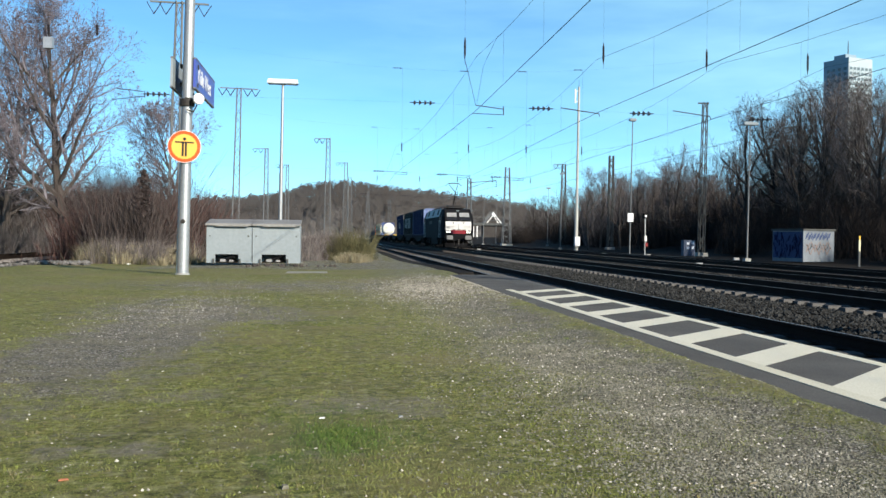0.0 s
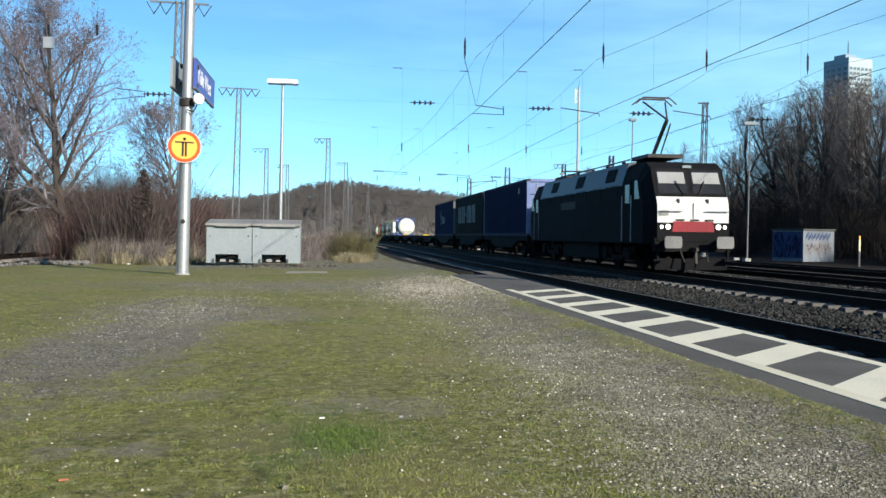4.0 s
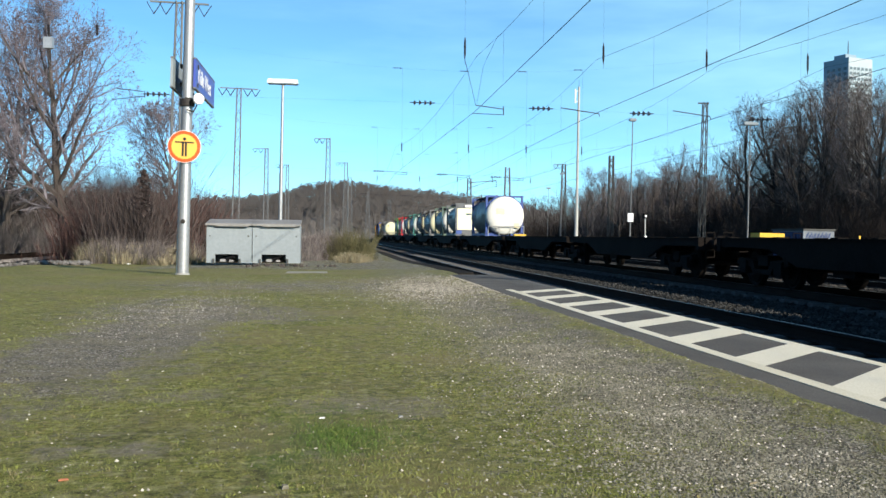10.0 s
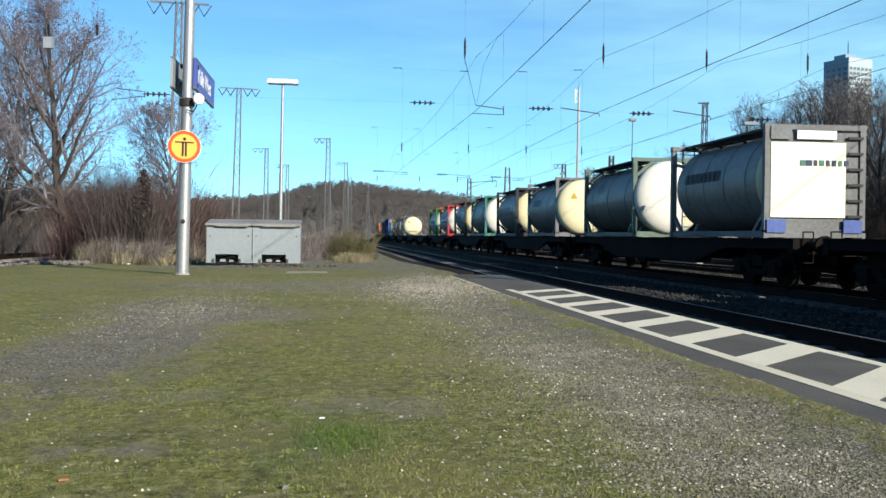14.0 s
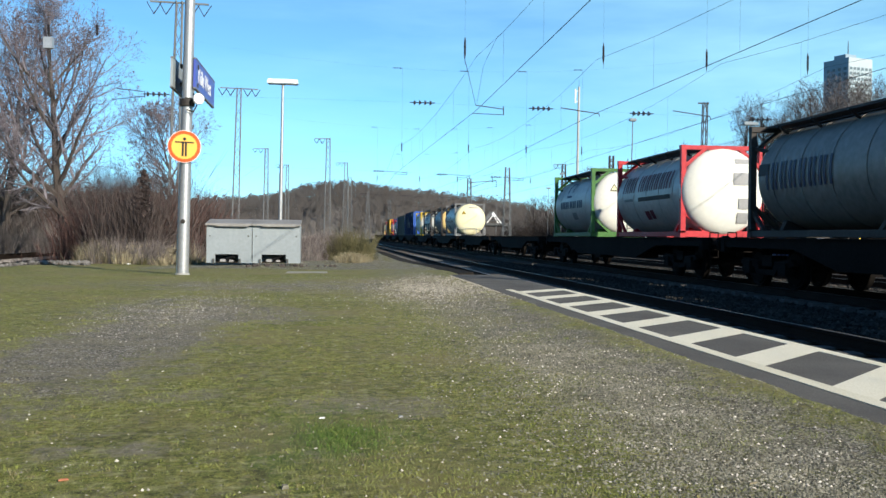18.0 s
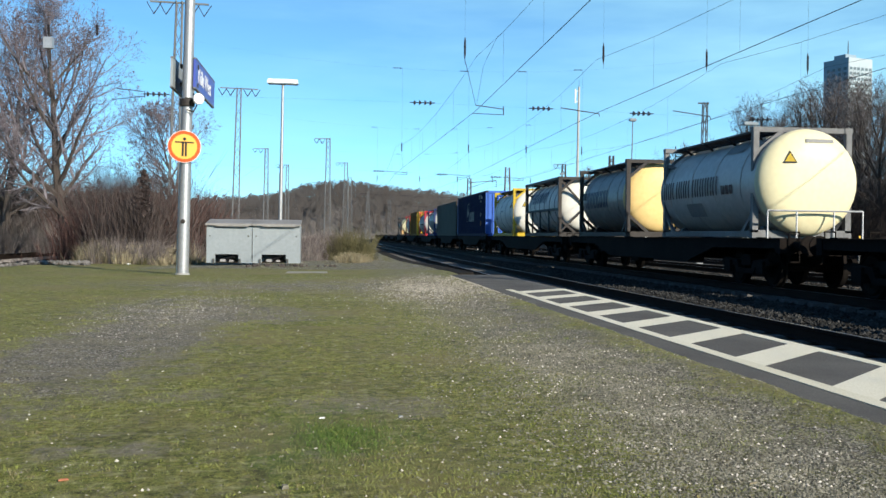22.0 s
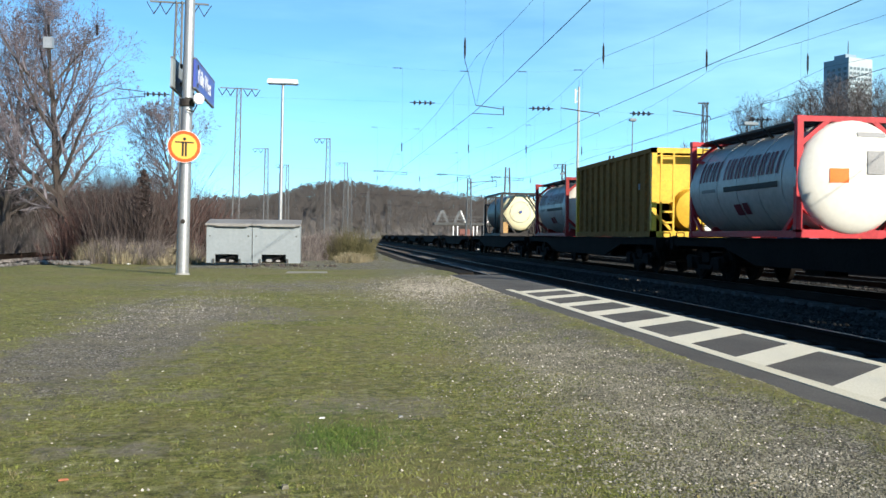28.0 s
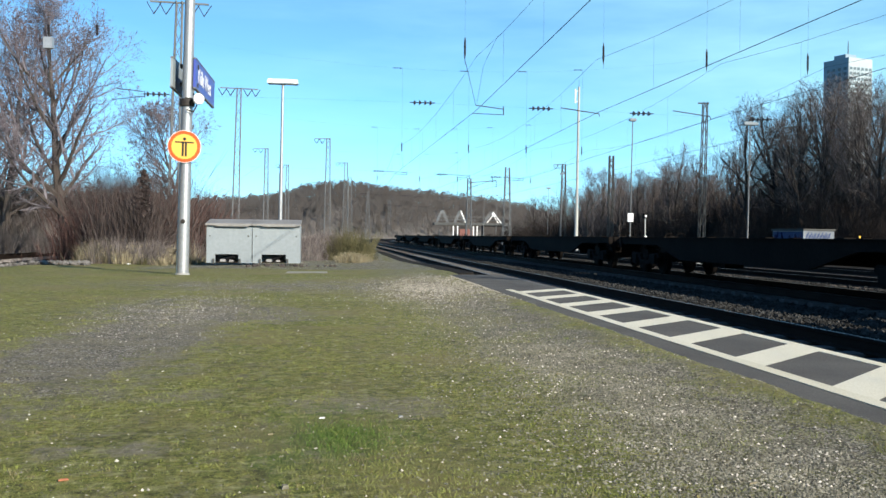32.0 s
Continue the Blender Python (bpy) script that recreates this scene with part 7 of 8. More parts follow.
def leaf_mesh(crown, n, size, low, seed):
    """Small withered leaves on a crown's twigs."""
    rnd = random.Random(seed)
    sh, vs = Shape(), crown.vertices
    while len(sh.f) < n:
        p = vs[rnd.randrange(len(vs))].co
        if p.z < low:
            continue
        d1 = Vector((rnd.gauss(0, 1), rnd.gauss(0, 1), rnd.gauss(0, 1))).normalized() * size
        d2 = d1.orthogonal().normalized() * size * rnd.uniform(0.4, 0.8)
        sh.poly([p - d1, p + d2, p + d1, p - d2])
    me = bpy.data.meshes.new("withered_leaves")
    me.from_pydata(sh.v, [], sh.f)
    me.materials.append(LEAF)
    return me


def tree(meshes, m, label, group):
    o = thing("tree", m, label, "tree", group)
    part("trunk", meshes[0], None, o)
    part("crown", meshes[1], None, o, "many fine bare twigs")
    if len(meshes) > 2:
        part("withered_leaves", meshes[2], None, o, "scattered withered lilac-grey leaves")
    return o


big_tree = tree_mesh(14, 12.8, 4.4, 0.24, (17, 9, 7, 6, 4), (-0.10, 0.0), 0.22, FINE, None, 0.0048, 0.13)
big_tree.append(leaf_mesh(big_tree[1], 8000, 0.045, 3.0, 5))
tree(big_tree, pose(-12.1, 45.0, -0.5), "tall bare tree with fine grey-brown twigs", "bare trees on the left bank")
tree(big_tree, pose(-18.2, 56, -0.6, 0, 0, 130) @ Matrix.Scale(1.1, 4), "tall bare tree beside the side track", "bare trees on the left bank")
KINDS = [tree_mesh(20 + k, 12, 3.6, 0.17, (11, 7, 5, 4, 3), (0.03 * (k - 1), 0.0), 0.22, fine=0.010) for k in range(3)]
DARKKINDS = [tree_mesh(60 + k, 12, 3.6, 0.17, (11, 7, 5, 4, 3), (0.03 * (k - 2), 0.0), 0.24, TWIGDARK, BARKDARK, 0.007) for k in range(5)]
rt = random.Random(77)
round_tree = tree_mesh(33, 13.2, 4.4, 0.16, (17, 8, 6, 5, 4), (0.02, 0.0), 0.40, FINE, None, 0.0105, 0.08)
round_tree.append(leaf_mesh(round_tree[1], 4000, 0.065, 3.5, 6))
tree(round_tree, pose(-12.2, 80, -0.6), "bare round-crowned tree with fine lilac-grey twigs", "bare trees on the left bank")
for x, y, s in ((-17.5, 52, 0.85), (-21, 56, 0.9), (-20.5, 60, 0.8), (-19.5, 46, 0.8), (-24, 62, 0.95), (-26, 75, 1.0), (-30, 70, 1.0), (-22.5, 52, 0.8)):
    tree(KINDS[rt.randrange(3)], pose(x, y, -0.6, 0, 0, rt.uniform(0, 360)) @ Matrix.Scale(s, 4), "bare deciduous tree in thick brush", "bare trees on the left bank")
for i in range(74):
    u = i / 73
    y = 52 + 175 * u ** 1.25 + rt.uniform(-3, 3)
    x = 37 + rt.uniform(0, 17) + 6 * u
    s = rt.uniform(0.95, 1.25) * (1.10 - 0.38 * u) * (1.07 if u < 0.35 else 1.0)
    tree(DARKKINDS[rt.randrange(5)], pose(x, y, 0.0, 0, 0, rt.uniform(0, 360)) @ Matrix.Scale(s, 4), "bare deciduous tree in a dense dark wood", "bare trees beyond the tracks")


for x, y, s in ((41, 70, 1.05), (46, 80, 1.2), (48, 73, 1.15), (43, 61, 0.95), (44, 90, 1.2), (39.5, 76, 1.0), (50, 66, 1.15), (43.5, 72, 1.25), (40.5, 66, 1.12), (45, 75, 1.25), (47, 77, 1.3), (41, 80, 1.3), (44, 82, 1.4), (46.5, 84, 1.4), (48.5, 87, 1.45), (43, 87, 1.35), (50, 90, 1.45), (42, 77, 1.25)):
    tree(DARKKINDS[rt.randrange(5)], pose(x, y, 0.0, 0, 0, rt.uniform(0, 360)) @ Matrix.Scale(s, 4), "tall bare deciduous tree in a dense dark wood", "bare trees beyond the tracks")


for x, y, s in ((43, 150, 0.85), (47, 158, 0.9), (52, 160, 1.0), (55, 165, 1.0), (58, 150, 1.05), (62, 170, 1.15), (66, 160, 1.15), (50, 148, 0.95), (70, 172, 1.25), (60, 135, 1.0)):
    tree(KINDS[rt.randrange(3)], pose(x, y, -0.3, 0, 0, rt.uniform(0, 360)) @ Matrix.Scale(s, 4), "pale grey-brown bare tree far behind the tracks", "bare trees beyond the tracks")


for i in range(20):
    y = 104 + 2.4 * i + rt.uniform(-2, 2)
    x = y * (0.275 + 0.15 * ((i * 0.618) % 1.0))
    tree(KINDS[rt.randrange(3)], pose(x, y, -0.3, 0, 0, rt.uniform(0, 360)) @ Matrix.Scale(rt.uniform(0.78, 0.98), 4), "pale grey-brown bare tree far behind the tracks", "bare trees beyond the tracks")


def thicket(name, label, n, place, h0, h1, mt, seed, stem=0.018):
    """A dense mass of thin bare stems with side twigs."""
    rnd = random.Random(seed)
    v, f = [], []

    def blade(p, q, w):
        a = rnd.uniform(0, math.pi)
        dx, dy = math.cos(a) * w, math.sin(a) * w
        i = len(v)
        v.extend([(p[0] - dx, p[1] - dy, p[2]), (p[0] + dx, p[1] + dy, p[2]), q])
        f.append((i, i + 1, i + 2))
    for _ in range(n):
        x, y, z = place(rnd)
        h = rnd.uniform(h0, h1)
        tip = (x + rnd.gauss(0, 0.26) * h, y + rnd.gauss(0, 0.26) * h, z + h * rnd.uniform(0.8, 1.0))
        blade((x, y, z), tip, stem)
        for _ in range(7):
            k = rnd.uniform(0.2, 0.95)
            b = tuple(a + (c - a) * k for a, c in zip((x, y, z), tip))
            blade(b, (b[0] + rnd.gauss(0, 0.19) * h, b[1] + rnd.gauss(0, 0.19) * h, b[2] + rnd.uniform(-0.04, 0.26) * h), stem * 0.55)
    me = bpy.data.meshes.new(name)
    me.from_pydata(v, [], f)
    me.materials.append(mt)
    return tagged(new(name, me), label, "brush", kind="stuff")


def behind_side_track(r):
    y = r.uniform(56.5, 66)
    return -y * r.uniform(0.24, 0.38), y, -0.7


def wood_floor(r):
    u = r.random()
    y = 50 + 175 * u ** 1.3
    x = 35 + r.uniform(0, 20) + 6 * u
    return x, y, -0.4


def left_bank(r):
    y = r.uniform(34, 68)
    x = -6.0 - (y - 33) * 0.17 - r.random() ** 1.2 * (13 + (y - 36) * 0.4)
    if y < 57 and x < -0.262 * y + 0.6:
        y = r.uniform(57, 70)
    return x, y, -0.6


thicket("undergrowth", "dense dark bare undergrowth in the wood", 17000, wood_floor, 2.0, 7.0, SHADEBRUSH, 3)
thicket("thicket", "dense grey-brown bare thicket behind the side track", 5000, behind_side_track, 1.0, 3.4, PALESTEM, 6)
thicket("thicket", "tall grey-brown bare thicket behind the side track", 7000, behind_side_track, 2.0, 5.5, TWIG, 16)
def deep_wood(r):
    y = r.uniform(125, 215)
    return y * r.uniform(0.27, 0.60), y, -0.3


def inner_wood(r):
    u = r.random()
    y = 62 + 120 * u
    return 46 + r.uniform(0, 26) + 6 * u, y, -0.3


thicket("deep_wood", "dense grey-brown bare wood far behind the tracks", 14000, deep_wood, 3.0, 8.5, DEEP, 8, 0.06)
thicket("inner_wood", "dense dark bare wood behind the front trees", 11000, inner_wood, 5.0, 11.0, BRUSHBROWN, 18, 0.05)
thicket("thicket", "dense brown bare thicket on the left bank", 19000, left_bank, 1.4, 5.0, BRUSHBROWN, 4, 0.014)


def bank_behind(r):
    y = -60 + 92 * r.random()
    return -19 - 0.10 * max(0.0, y) - r.uniform(0, 14), y, -0.7


# out of view; added to keep low sky light off the train's shaded sides
thicket("wooded_bank", "unseen bare brush added to block low sky light from the left", 9000, bank_behind, 5.0, 11.0, BRUSHBROWN, 14, 0.10)


def brush_mesh(seed, n, w, h, mt, leaf=False):
    rnd = random.Random(seed)
    sh = Shape()
    for _ in range(n):
        p = Vector((rnd.gauss(0, w * 0.4), rnd.gauss(0, w * 0.4), -0.1))
        hh = h * rnd.uniform(0.4, 1.0) * max(0.35, 1 - (p.length / (w * 1.2)) ** 2)
        d = Vector((rnd.gauss(0, 0.32), rnd.gauss(0, 0.32), 1)).normalized()
        q = p + d * hh * 0.6
        e = q + (d + Vector((rnd.gauss(0, 0.3), rnd.gauss(0, 0.3), 0))).normalized() * hh * 0.5
        sh.tube(p, q, 0.014, 0.009, 3, False).tube(q, e, 0.009, 0.003, 3, False)
        for _ in range(4):
            b = p.lerp(q, rnd.uniform(0.4, 1.0))
            e2 = b + Vector((rnd.gauss(0, 0.35), rnd.gauss(0, 0.35), rnd.uniform(0.2, 0.6))) * hh * 0.45
            sh.poly([b - Vector((0.006, 0.004, 0)), b + Vector((0.006, 0.004, 0)), e2])
    me = bpy.data.meshes.new("stems")
    me.from_pydata(sh.v, [], sh.f)
    me.materials.append(mt)
    return me


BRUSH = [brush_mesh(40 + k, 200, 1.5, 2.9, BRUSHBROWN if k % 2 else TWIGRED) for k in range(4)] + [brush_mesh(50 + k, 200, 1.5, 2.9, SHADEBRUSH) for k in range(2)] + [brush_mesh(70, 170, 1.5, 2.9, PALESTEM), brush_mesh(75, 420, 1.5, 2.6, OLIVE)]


def bush(x, y, s, k, label="bare tangled bush of thin brown stems", group="bushes on the left bank", z=-0.4):
    o = thing("bush", pose(x, y, z, 0, 0, rt.uniform(0, 360)) @ Matrix.Scale(s, 4), label, "bush", group)
    part("tangle", BRUSH[k], None, o)


for i in range(70):
    y = rt.uniform(36, 66)
    x = -5.5 - (y - 33) * 0.16 - rt.uniform(0, 1) ** 1.3 * (12 + (y - 36) * 0.35)
    if y < 57 and x < -0.262 * y + 0.8:
        y += 22
    bush(x, y, rt.uniform(0.7, 1.5), rt.randrange(4))
for i in range(18):
    yy = rt.uniform(54, 58)
    bush(-yy * rt.uniform(0.27, 0.37), yy, rt.uniform(0.7, 1.2), 6, "pale bare bush behind the side track", z=-0.6)
for i in range(24):
    yy = rt.uniform(38, 54)
    bush(rt.uniform(-1.3, 0.75) + 0.01 * (yy - 38), yy, rt.uniform(0.42, 0.66), rt.choice((1, 3, 6, 1)), "low grey-brown bare bush beside the line")
for i in range(16):
    yy = rt.uniform(36, 45)
    bush(-0.165 * yy - rt.uniform(0.2, 3.4), yy, rt.uniform(0.8, 1.15), rt.choice((0, 2)), "reddish bare bush behind the dry grass")
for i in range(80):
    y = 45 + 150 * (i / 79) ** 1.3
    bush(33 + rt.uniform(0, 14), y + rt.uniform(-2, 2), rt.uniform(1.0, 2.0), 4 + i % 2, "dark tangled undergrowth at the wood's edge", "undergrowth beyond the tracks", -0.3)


def ivy_column(x, y, h, w, label, leaf=None):
    """Dark evergreen leaves that climb a dead stem."""
    o = thing("creeper", pose(x, y, -0.5), label, "shrub")
    part("stem", Shape().tube((0, 0, 0), (0.1, 0, h * 0.9), 0.08, 0.03, n=7), BARKDARK, o)
    rnd = random.Random(int(h * 10))
    sh = Shape()
    for _ in range(700):
        z = 0.42 + 0.58 * rnd.random()
        rr = w * (0.25 + 0.95 * math.sin(min(1.0, (z - 0.38) * 1.58) * math.pi) ** 0.8) * rnd.uniform(0.2, 1.15)
        a = rnd.uniform(0, 6.28)
        p = Vector((math.cos(a) * rr, math.sin(a) * rr, z * h))
        d1 = Vector((rnd.gauss(0, 1), rnd.gauss(0, 1), rnd.gauss(0, 1))).normalized() * 0.07
        d2 = Vector((rnd.gauss(0, 1), rnd.gauss(0, 1), rnd.gauss(0, 1))).normalized() * 0.06
        sh.poly([p - d1, p + d2, p + d1, p - d2])
    me = bpy.data.meshes.new("leaf_mass")
    me.from_pydata(sh.v, [], sh.f)
    me.materials.append(leaf or IVY)
    part("leaf_mass", me, None, o)


ivy_column(-6.72, 35.0, 3.6, 0.22, "dark brown withered creeper on a thin stem")
for i in range(9):
    bush(-8.2 + 0.30 * i, 45.5 + rt.uniform(-1.0, 1.5), 1.62 - 0.055 * i, (0, 1, 2)[i % 3], "tall reddish-brown bare bush at the bank's end")
for i in range(5):
    bush(rt.uniform(0.3, 1.25), rt.uniform(40, 43.5), rt.uniform(0.5, 0.78), 7, "low olive-brown shrub beside the line")


def grass_field(name, label, n, place, h0, h1, width, mt, lean=0.35):
    rnd = random.Random(9)
    v, f = [], []
    for _ in range(n):
        x, y, z = place(rnd)
        a = rnd.uniform(0, math.pi)
        h = rnd.uniform(h0, h1)
        dx, dy = math.cos(a) * width / 2, math.sin(a) * width / 2
        lx, ly = rnd.gauss(0, lean) * h, rnd.gauss(0, lean) * h
        i = len(v)
        v += [(x - dx, y - dy, z), (x + dx, y + dy, z), (x + lx, y + ly, z + h)]
        f.append((i, i + 1, i + 2))
    me = bpy.data.meshes.new(name)
    me.from_pydata(v, [], f)
    me.materials.append(mt)
    return tagged(new(name, me), label, "grass", kind="stuff")


def grass_clumps(name, label, n, place, h0, h1, mt, seed):
    """Dry grass in bent clumps, each blade of two pieces that bows outwards."""
    rnd = random.Random(seed)
    v, f = [], []
    for _ in range(n):
        cx, cy, cz = place(rnd)
        hh = rnd.uniform(h0, h1)
        rr = rnd.uniform(0.08, 0.2)
        wx, wy = rnd.gauss(0, 0.25), rnd.gauss(0, 0.2)
        for _ in range(rnd.randrange(40, 90)):
            ox, oy = rnd.gauss(0, rr), rnd.gauss(0, rr)
            h = hh * rnd.uniform(0.45, 1.0)
            lx, ly = (wx + ox * 1.6 + rnd.gauss(0, 0.22)) * h, (wy + oy * 1.6 + rnd.gauss(0, 0.22)) * h
            a = rnd.uniform(0, math.pi)
            w = 0.006
            dx, dy = math.cos(a) * w, math.sin(a) * w
            i = len(v)
            x, y = cx + ox, cy + oy
            bow = rnd.uniform(0.9, 1.9)
            v += [(x - dx, y - dy, cz), (x + dx, y + dy, cz), (x + lx * 0.45 + dx * 0.7, y + ly * 0.45 + dy * 0.7, cz + h * 0.68), (x + lx * 0.45 - dx * 0.7, y + ly * 0.45 - dy * 0.7, cz + h * 0.68), (x + lx * bow, y + ly * bow, cz + h * rnd.uniform(0.75, 1.05))]
            f += [(i, i + 1, i + 2, i + 3), (i + 3, i + 2, i + 4)]
    me = bpy.data.meshes.new(name)
    me.from_pydata(v, [], f)
    me.materials.append(mt)
    return tagged(new(name, me), label, "grass", kind="stuff")


def tuft_place(r):
    while True:
        k = r.random()
        if k < 0.62:
            x, y = -6.3 + r.gauss(0, 1.0), 30.6 + r.gauss(0, 1.1)
        else:
            x, y = -7.0 + r.gauss(0, 0.9), 32.4 + r.gauss(0, 1.2)
        if x > -0.25 * y and y > 28 and noise.noise((x * 1.7, y * 0.9, 5.0)) > 0.0:
            return x, y, surface(x, y) - 0.02


grass_clumps("dry_grass_tufts", "long straw-coloured dry grass at the platform's end", 170, tuft_place, 0.2, 0.72, DRYGRASS, 9)
grass_clumps("tall_grass_tufts", "taller bleached dry grass among the tufts", 34, tuft_place, 0.6, 1.0, DRYGRASS, 29)
grass_clumps("green_grass_tufts", "olive green grass at the foot of the dry tufts", 120, tuft_place, 0.12, 0.4, OLIVE, 12)


def small_tuft_place(r):
    x, y = 0.72 + r.gauss(0, 0.24), 34.5 + r.gauss(0, 0.8)
    return x, y, surface(x, y) - 0.02


grass_clumps("dry_grass_tufts", "pale dry grass tuft beside the line", 34, small_tuft_place, 0.25, 0.6, DRYGRASS, 21)
grass_clumps("brown_weed_tufts", "brown dead weeds among the dry grass", 60, tuft_place, 0.4, 1.1, TWIG, 15)


def turf_place(r):
    while True:
        y = 2.6 + 16 * r.random() ** 1.9
        x = -0.48 * y - 0.5 + r.random() * (0.48 * y + 0.5 + 2.42)
        k = noise.noise((x * 2.1, y * 1.4, 4.0)) + 0.3 * noise.noise((x * 9, y * 7, 1.0))
        if x > 1.2 and x < 2.15:
            k -= 0.45
        if abs(x + 1.62) < 0.6 and 5.4 < y < 12.5:
            k -= 0.6
        if k > -0.22 + 0.5 * (r.random() - 0.5):
            return x, y, surface(x, y) - 0.004


grass_field("turf_blades", "short green blades in the mossy turf", 230000, turf_place, 0.004, 0.015, 0.0026, BLADE, 0.8)
def turf_tufts(name, label, n, h0, h1, spread, mt, seed):
    """Small dense tufts of blades, so that the turf is lumpy."""
    rnd = random.Random(seed)
    v, f = [], []
    for _ in range(n):
        cx, cy, cz = turf_place(rnd)
        if noise.noise((cx * 2.6, cy * 2.0, 11.0)) < -0.12 or cy > 13:
            continue
        hh, rr = rnd.uniform(h0, h1), spread * rnd.uniform(0.5, 1.4)
        for _ in range(16):
            ox, oy = rnd.gauss(0, rr), rnd.gauss(0, rr)
            h = hh * rnd.uniform(0.5, 1.0) * max(0.35, 1 - (ox * ox + oy * oy) / (6 * rr * rr))
            a = rnd.uniform(0, math.pi)
            w = 0.0018
            dx, dy = math.cos(a) * w, math.sin(a) * w
            i = len(v)
            x, y = cx + ox, cy + oy
            v += [(x - dx, y - dy, cz), (x + dx, y + dy, cz), (x + ox * 0.5 + rnd.gauss(0, 0.35) * h, y + oy * 0.5 + rnd.gauss(0, 0.35) * h, cz + h)]
            f.append((i, i + 1, i + 2))
    me = bpy.data.meshes.new(name)
    me.from_pydata(v, [], f)
    me.materials.append(mt)
    return tagged(new(name, me), label, "grass", kind="stuff")


turf_tufts("moss_tufts", "low olive tufts in the mossy turf", 9000, 0.010, 0.026, 0.022, MOSS, 23)
def green_patch(r):
    cx, cy, sx, sy = r.choice(((0.06, 3.92, 0.10, 0.17), (0.06, 3.92, 0.10, 0.17), (0.02, 3.98, 0.15, 0.27)))
    x, y = r.gauss(cx, sx), max(2.75, r.gauss(cy, sy))
    return x, y, surface(x, y) - 0.004


grass_field("green_grass_patch", "fresh green grass in a small patch of the turf", 3000, green_patch, 0.008, 0.026, 0.003, mat("fresh_blade", (0.06, 0.105, 0.025), (0.10, 0.155, 0.036), 0.9, scale=3, bump=0, island=0.3, spec=0.06), 0.5)
turf_tufts("dry_turf_tufts", "small straw-coloured tufts in the mossy turf", 2200, 0.010, 0.030, 0.016, DRYTURF, 24)


def pebble_place(r):
    y = 2.8 + 15 * r.random() ** 1.6
    k = r.random()
    if k < 0.4:
        y = 2.7 + 4.5 * r.random() ** 1.3
        x = r.gauss(1.62, 0.33)
    elif k < 0.72:
        x = r.gauss(1.6 - 0.02 * y, 0.55)
    elif k < 0.78:
        x, y = -1.65 + r.gauss(0, 0.45), 9.0 + r.gauss(0, 2.0)
    else:
        x = r.uniform(-0.48 * y, 2.4) if r.random() < 0.3 else r.gauss(1.5, 0.5)
    x = min(x, 2.5)
    return x, y, surface(x, y)


scatter_stones("pebbles", "small pale pebbles on the worn turf", 78000, pebble_place, 0.0025, 0.008, PEBBLE)


def bright_place(r):
    k = r.random()
    if k < 0.20:
        x, y = -1.6 + r.gauss(0, 0.5), 10.6 + r.gauss(0, 1.5)
    elif k < 0.6:
        y = r.uniform(12, 19)
        x = min(2.45, r.choice((r.uniform(-0.16, 0.15), r.uniform(0.06, 0.17))) * y + r.gauss(0, 0.3))
    elif k < 0.92:
        y = 3.0 + 11 * r.random() ** 1.5
        x = min(2.4, r.gauss(1.5, 0.45))
    else:
        y = 3 + 14 * r.random() ** 1.5
        x = r.uniform(-0.48 * y, 2.2)
    return x, y, surface(x, y) + 0.002


def strip_place(r):
    y = min(21, max(11, r.gauss(15.5, 2.0)))
    x = min(2.48, r.gauss(0.115 * y, 0.55))
    return x, y, surface(x, y) + 0.003


scatter_stones("strip_pebbles", "cream coloured pebbles on the worn far end of the platform", 3200, strip_place, 0.006, 0.014, mat("cream_stone", (0.46, 0.42, 0.35), (0.28, 0.25, 0.205), 0.85, scale=12, bump=0.2, island=0.5))
scatter_stones("white_pebbles", "scattered whitish stones on worn gravel", 4400, bright_place, 0.003, 0.009, mat("white_stone", (0.58, 0.54, 0.47), (0.40, 0.36, 0.31), 0.85, scale=12, bump=0.2, island=0.4))


# ---- wooded hill far down the line ----
def hill_z(x, y):
    """Height of the far hill."""
    v = min(1.0, max(0.0, (y - 380) / 180))
    prof = 13.4 * math.exp(-((x - 6) / 66) ** 4) + 13 * math.exp(-((x + 80) / 80) ** 2)
    return prof * math.sin(v * math.pi) ** 0.7 + 1.2 * noise.noise((x * 0.06, y * 0.06, 0)) - 1.5


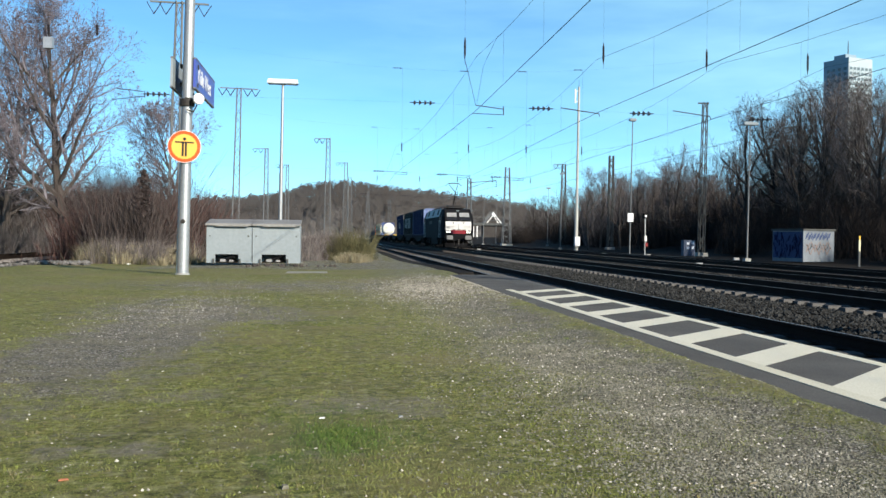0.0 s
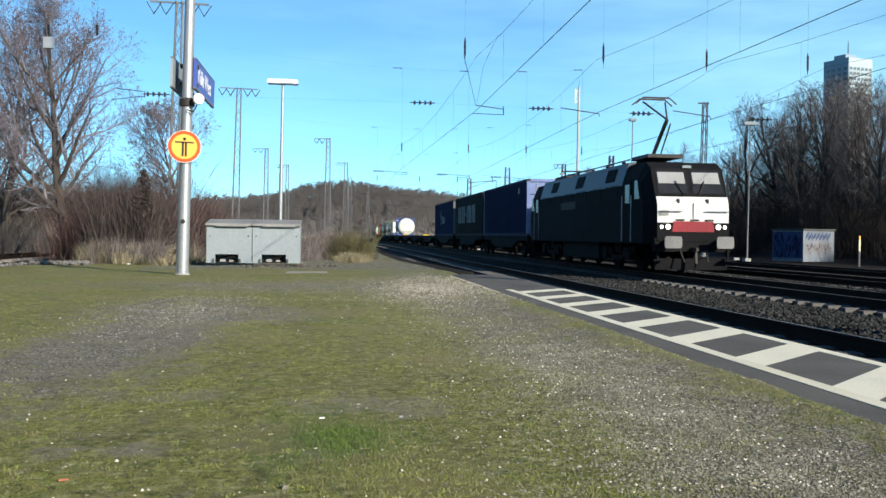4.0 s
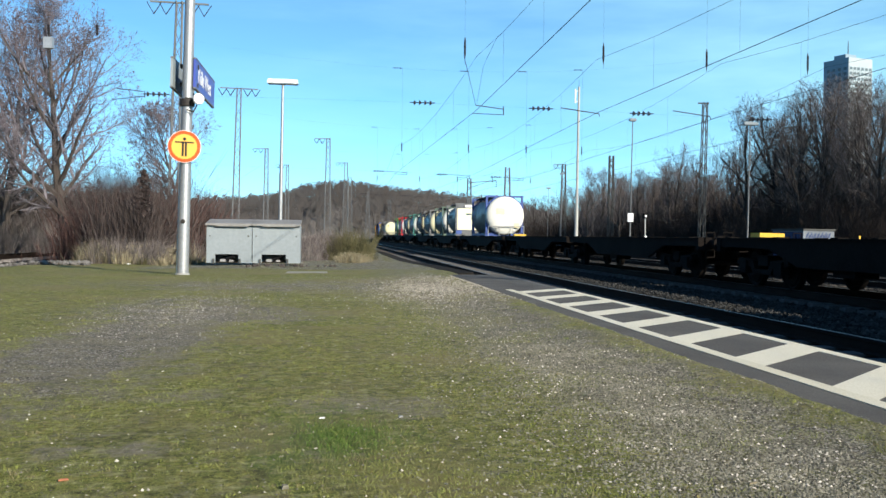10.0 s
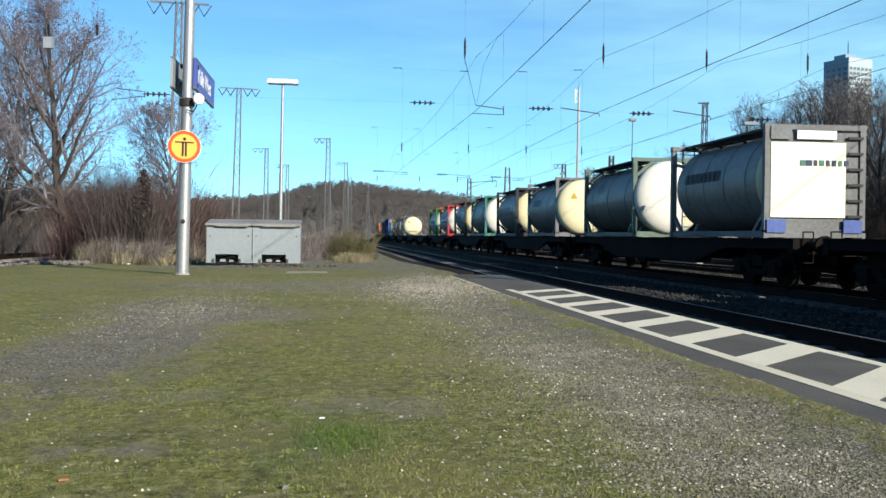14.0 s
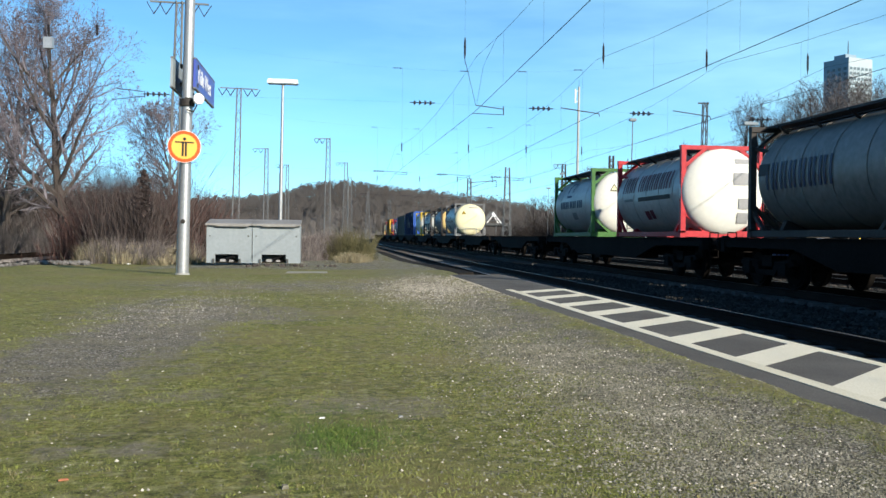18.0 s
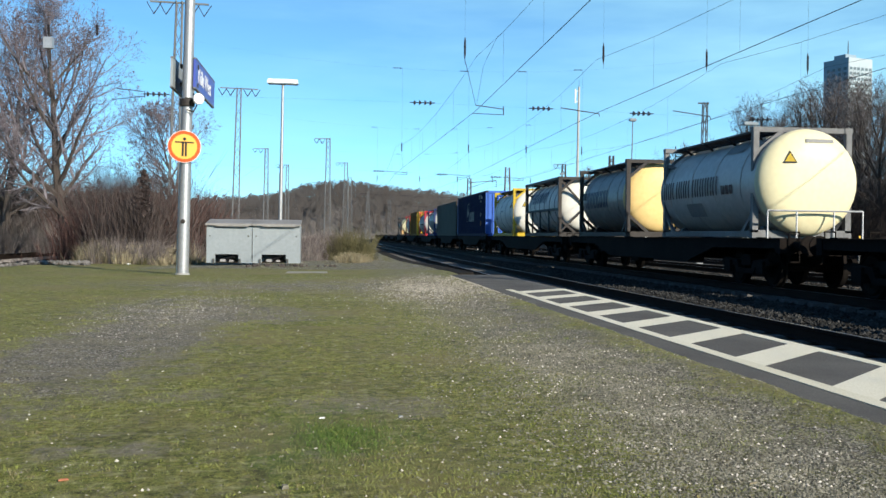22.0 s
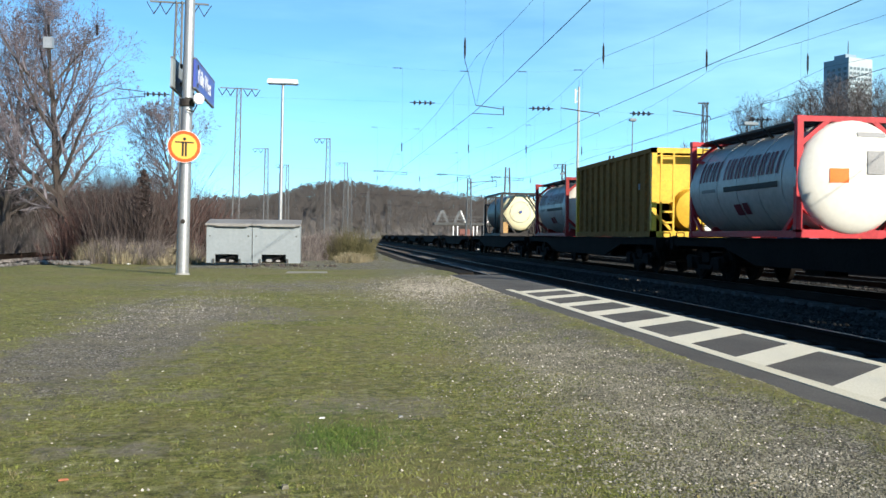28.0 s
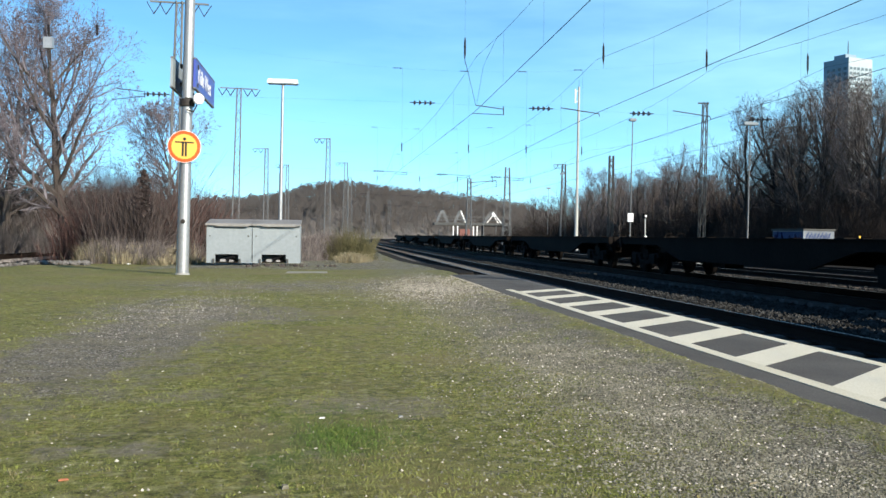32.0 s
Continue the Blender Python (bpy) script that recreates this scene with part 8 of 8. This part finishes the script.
def hill():
    sh = Shape()
    nx, ny = 70, 18
    for j in range(ny):
        for i in range(nx):
            x, y = -190 + 330 * i / (nx - 1), 380 + 180 * j / (ny - 1)
            sh.v.append((x + 38, y, hill_z(x, y)))
    for j in range(ny - 1):
        for i in range(nx - 1):
            sh.f.append((j * nx + i, j * nx + i + 1, (j + 1) * nx + i + 1, (j + 1) * nx + i))
    ob = part("hill", sh, mat("hill_wood_floor", (0.18, 0.165, 0.15), (0.125, 0.113, 0.103), 0.95, scale=0.3, bump=0), smooth=True)
    tagged(ob, "low hill covered in bare brown woods", "hill", kind="structure")
    rnd = random.Random(31)
    v, f = [], []
    for _ in range(5600):
        x, y = rnd.uniform(-188, 138), 380 + 100 * rnd.random()
        z = hill_z(x, y) - 0.3
        x += 38
        h = rnd.uniform(5.0, 8.2) * (1 + 0.35 * noise.noise((x * 0.045, y * 0.05, 8)))
        rr = h * rnd.uniform(0.24, 0.36)
        i = len(v)
        v += [(x - 0.16, y, z), (x + 0.16, y, z), (x + rnd.gauss(0, 0.3), y, z + h * 0.8)]
        f.append((i, i + 1, i + 2))
        for _ in range(100):
            # fine twigs that fan up and out from the crown's middle
            a, b = rnd.uniform(0, 6.28), rnd.uniform(-0.75, 1)
            q = math.sqrt(max(0.0, 1 - b * b)) * rnd.uniform(0.25, 1.0)
            ox, oy, oz = q * math.cos(a), q * math.sin(a), b
            cx, cy, cz = x + rr * ox * 0.75, y + rr * oy * 0.75, z + h * (0.56 + 0.36 * oz)
            ln = rnd.uniform(0.5, 1.5)
            tx, tz = cx + ox * ln * 0.7 + rnd.gauss(0, 0.25), cz + ln * (0.35 + 0.4 * max(0.0, oz)) + rnd.gauss(0, 0.2)
            i = len(v)
            v += [(cx - 0.07, cy, cz - 0.05), (cx + 0.07, cy, cz + 0.05), (tx, cy + oy * ln * 0.5, tz)]
            f.append((i, i + 1, i + 2))
    me = bpy.data.meshes.new("far_wood")
    me.from_pydata(v, [], f)
    far = mat("far_twig", (0.17, 0.153, 0.142), (0.113, 0.101, 0.094), 0.95, scale=0.05, bump=0, island=0.2, spec=0.05)
    fn, fl = far.node_tree.nodes, far.node_tree.links
    thin, both, out = fn.new("ShaderNodeBsdfTranslucent"), fn.new("ShaderNodeMixShader"), [q for q in fn if q.type == "OUTPUT_MATERIAL"][0]
    thin.inputs["Color"].default_value = (0.143, 0.129, 0.12, 1)
    fl.new(fn["Principled BSDF"].outputs[0], both.inputs[1]), fl.new(thin.outputs[0], both.inputs[2]), fl.new(both.outputs[0], out.inputs["Surface"])
    me.materials.append(far)
    tagged(new("far_wood", me), "dense bare brown wood on the far hill", "trees", kind="stuff")


hill()


# ---- what moves ----
def motions():
    times = [0.0, 2.0, 4.0, 6.0, 8.0, 10.0, 12.0, 14.0, 16.0, 18.0, 20.0, 22.0, 24.0, 26.0, 28.0, 30.0, 32.0]
    for ob, s, z in MOVERS:
        walk(ob, [(t, on_track(s - SPEED * t, z)) for t in times])
    # the wheelsets roll, less than a quarter turn from row to row
    for ob, s, z in MOVERS:
        for axle in ob.children_recursive:
            if axle.name.startswith("wheelset"):
                hub = axle.location.copy()
                walk(axle, [(k * 0.05, Matrix.Translation(hub) @ Matrix.Rotation(SPEED * k * 0.05 / hub.z, 4, "X")) for k in range(641)])


motions()
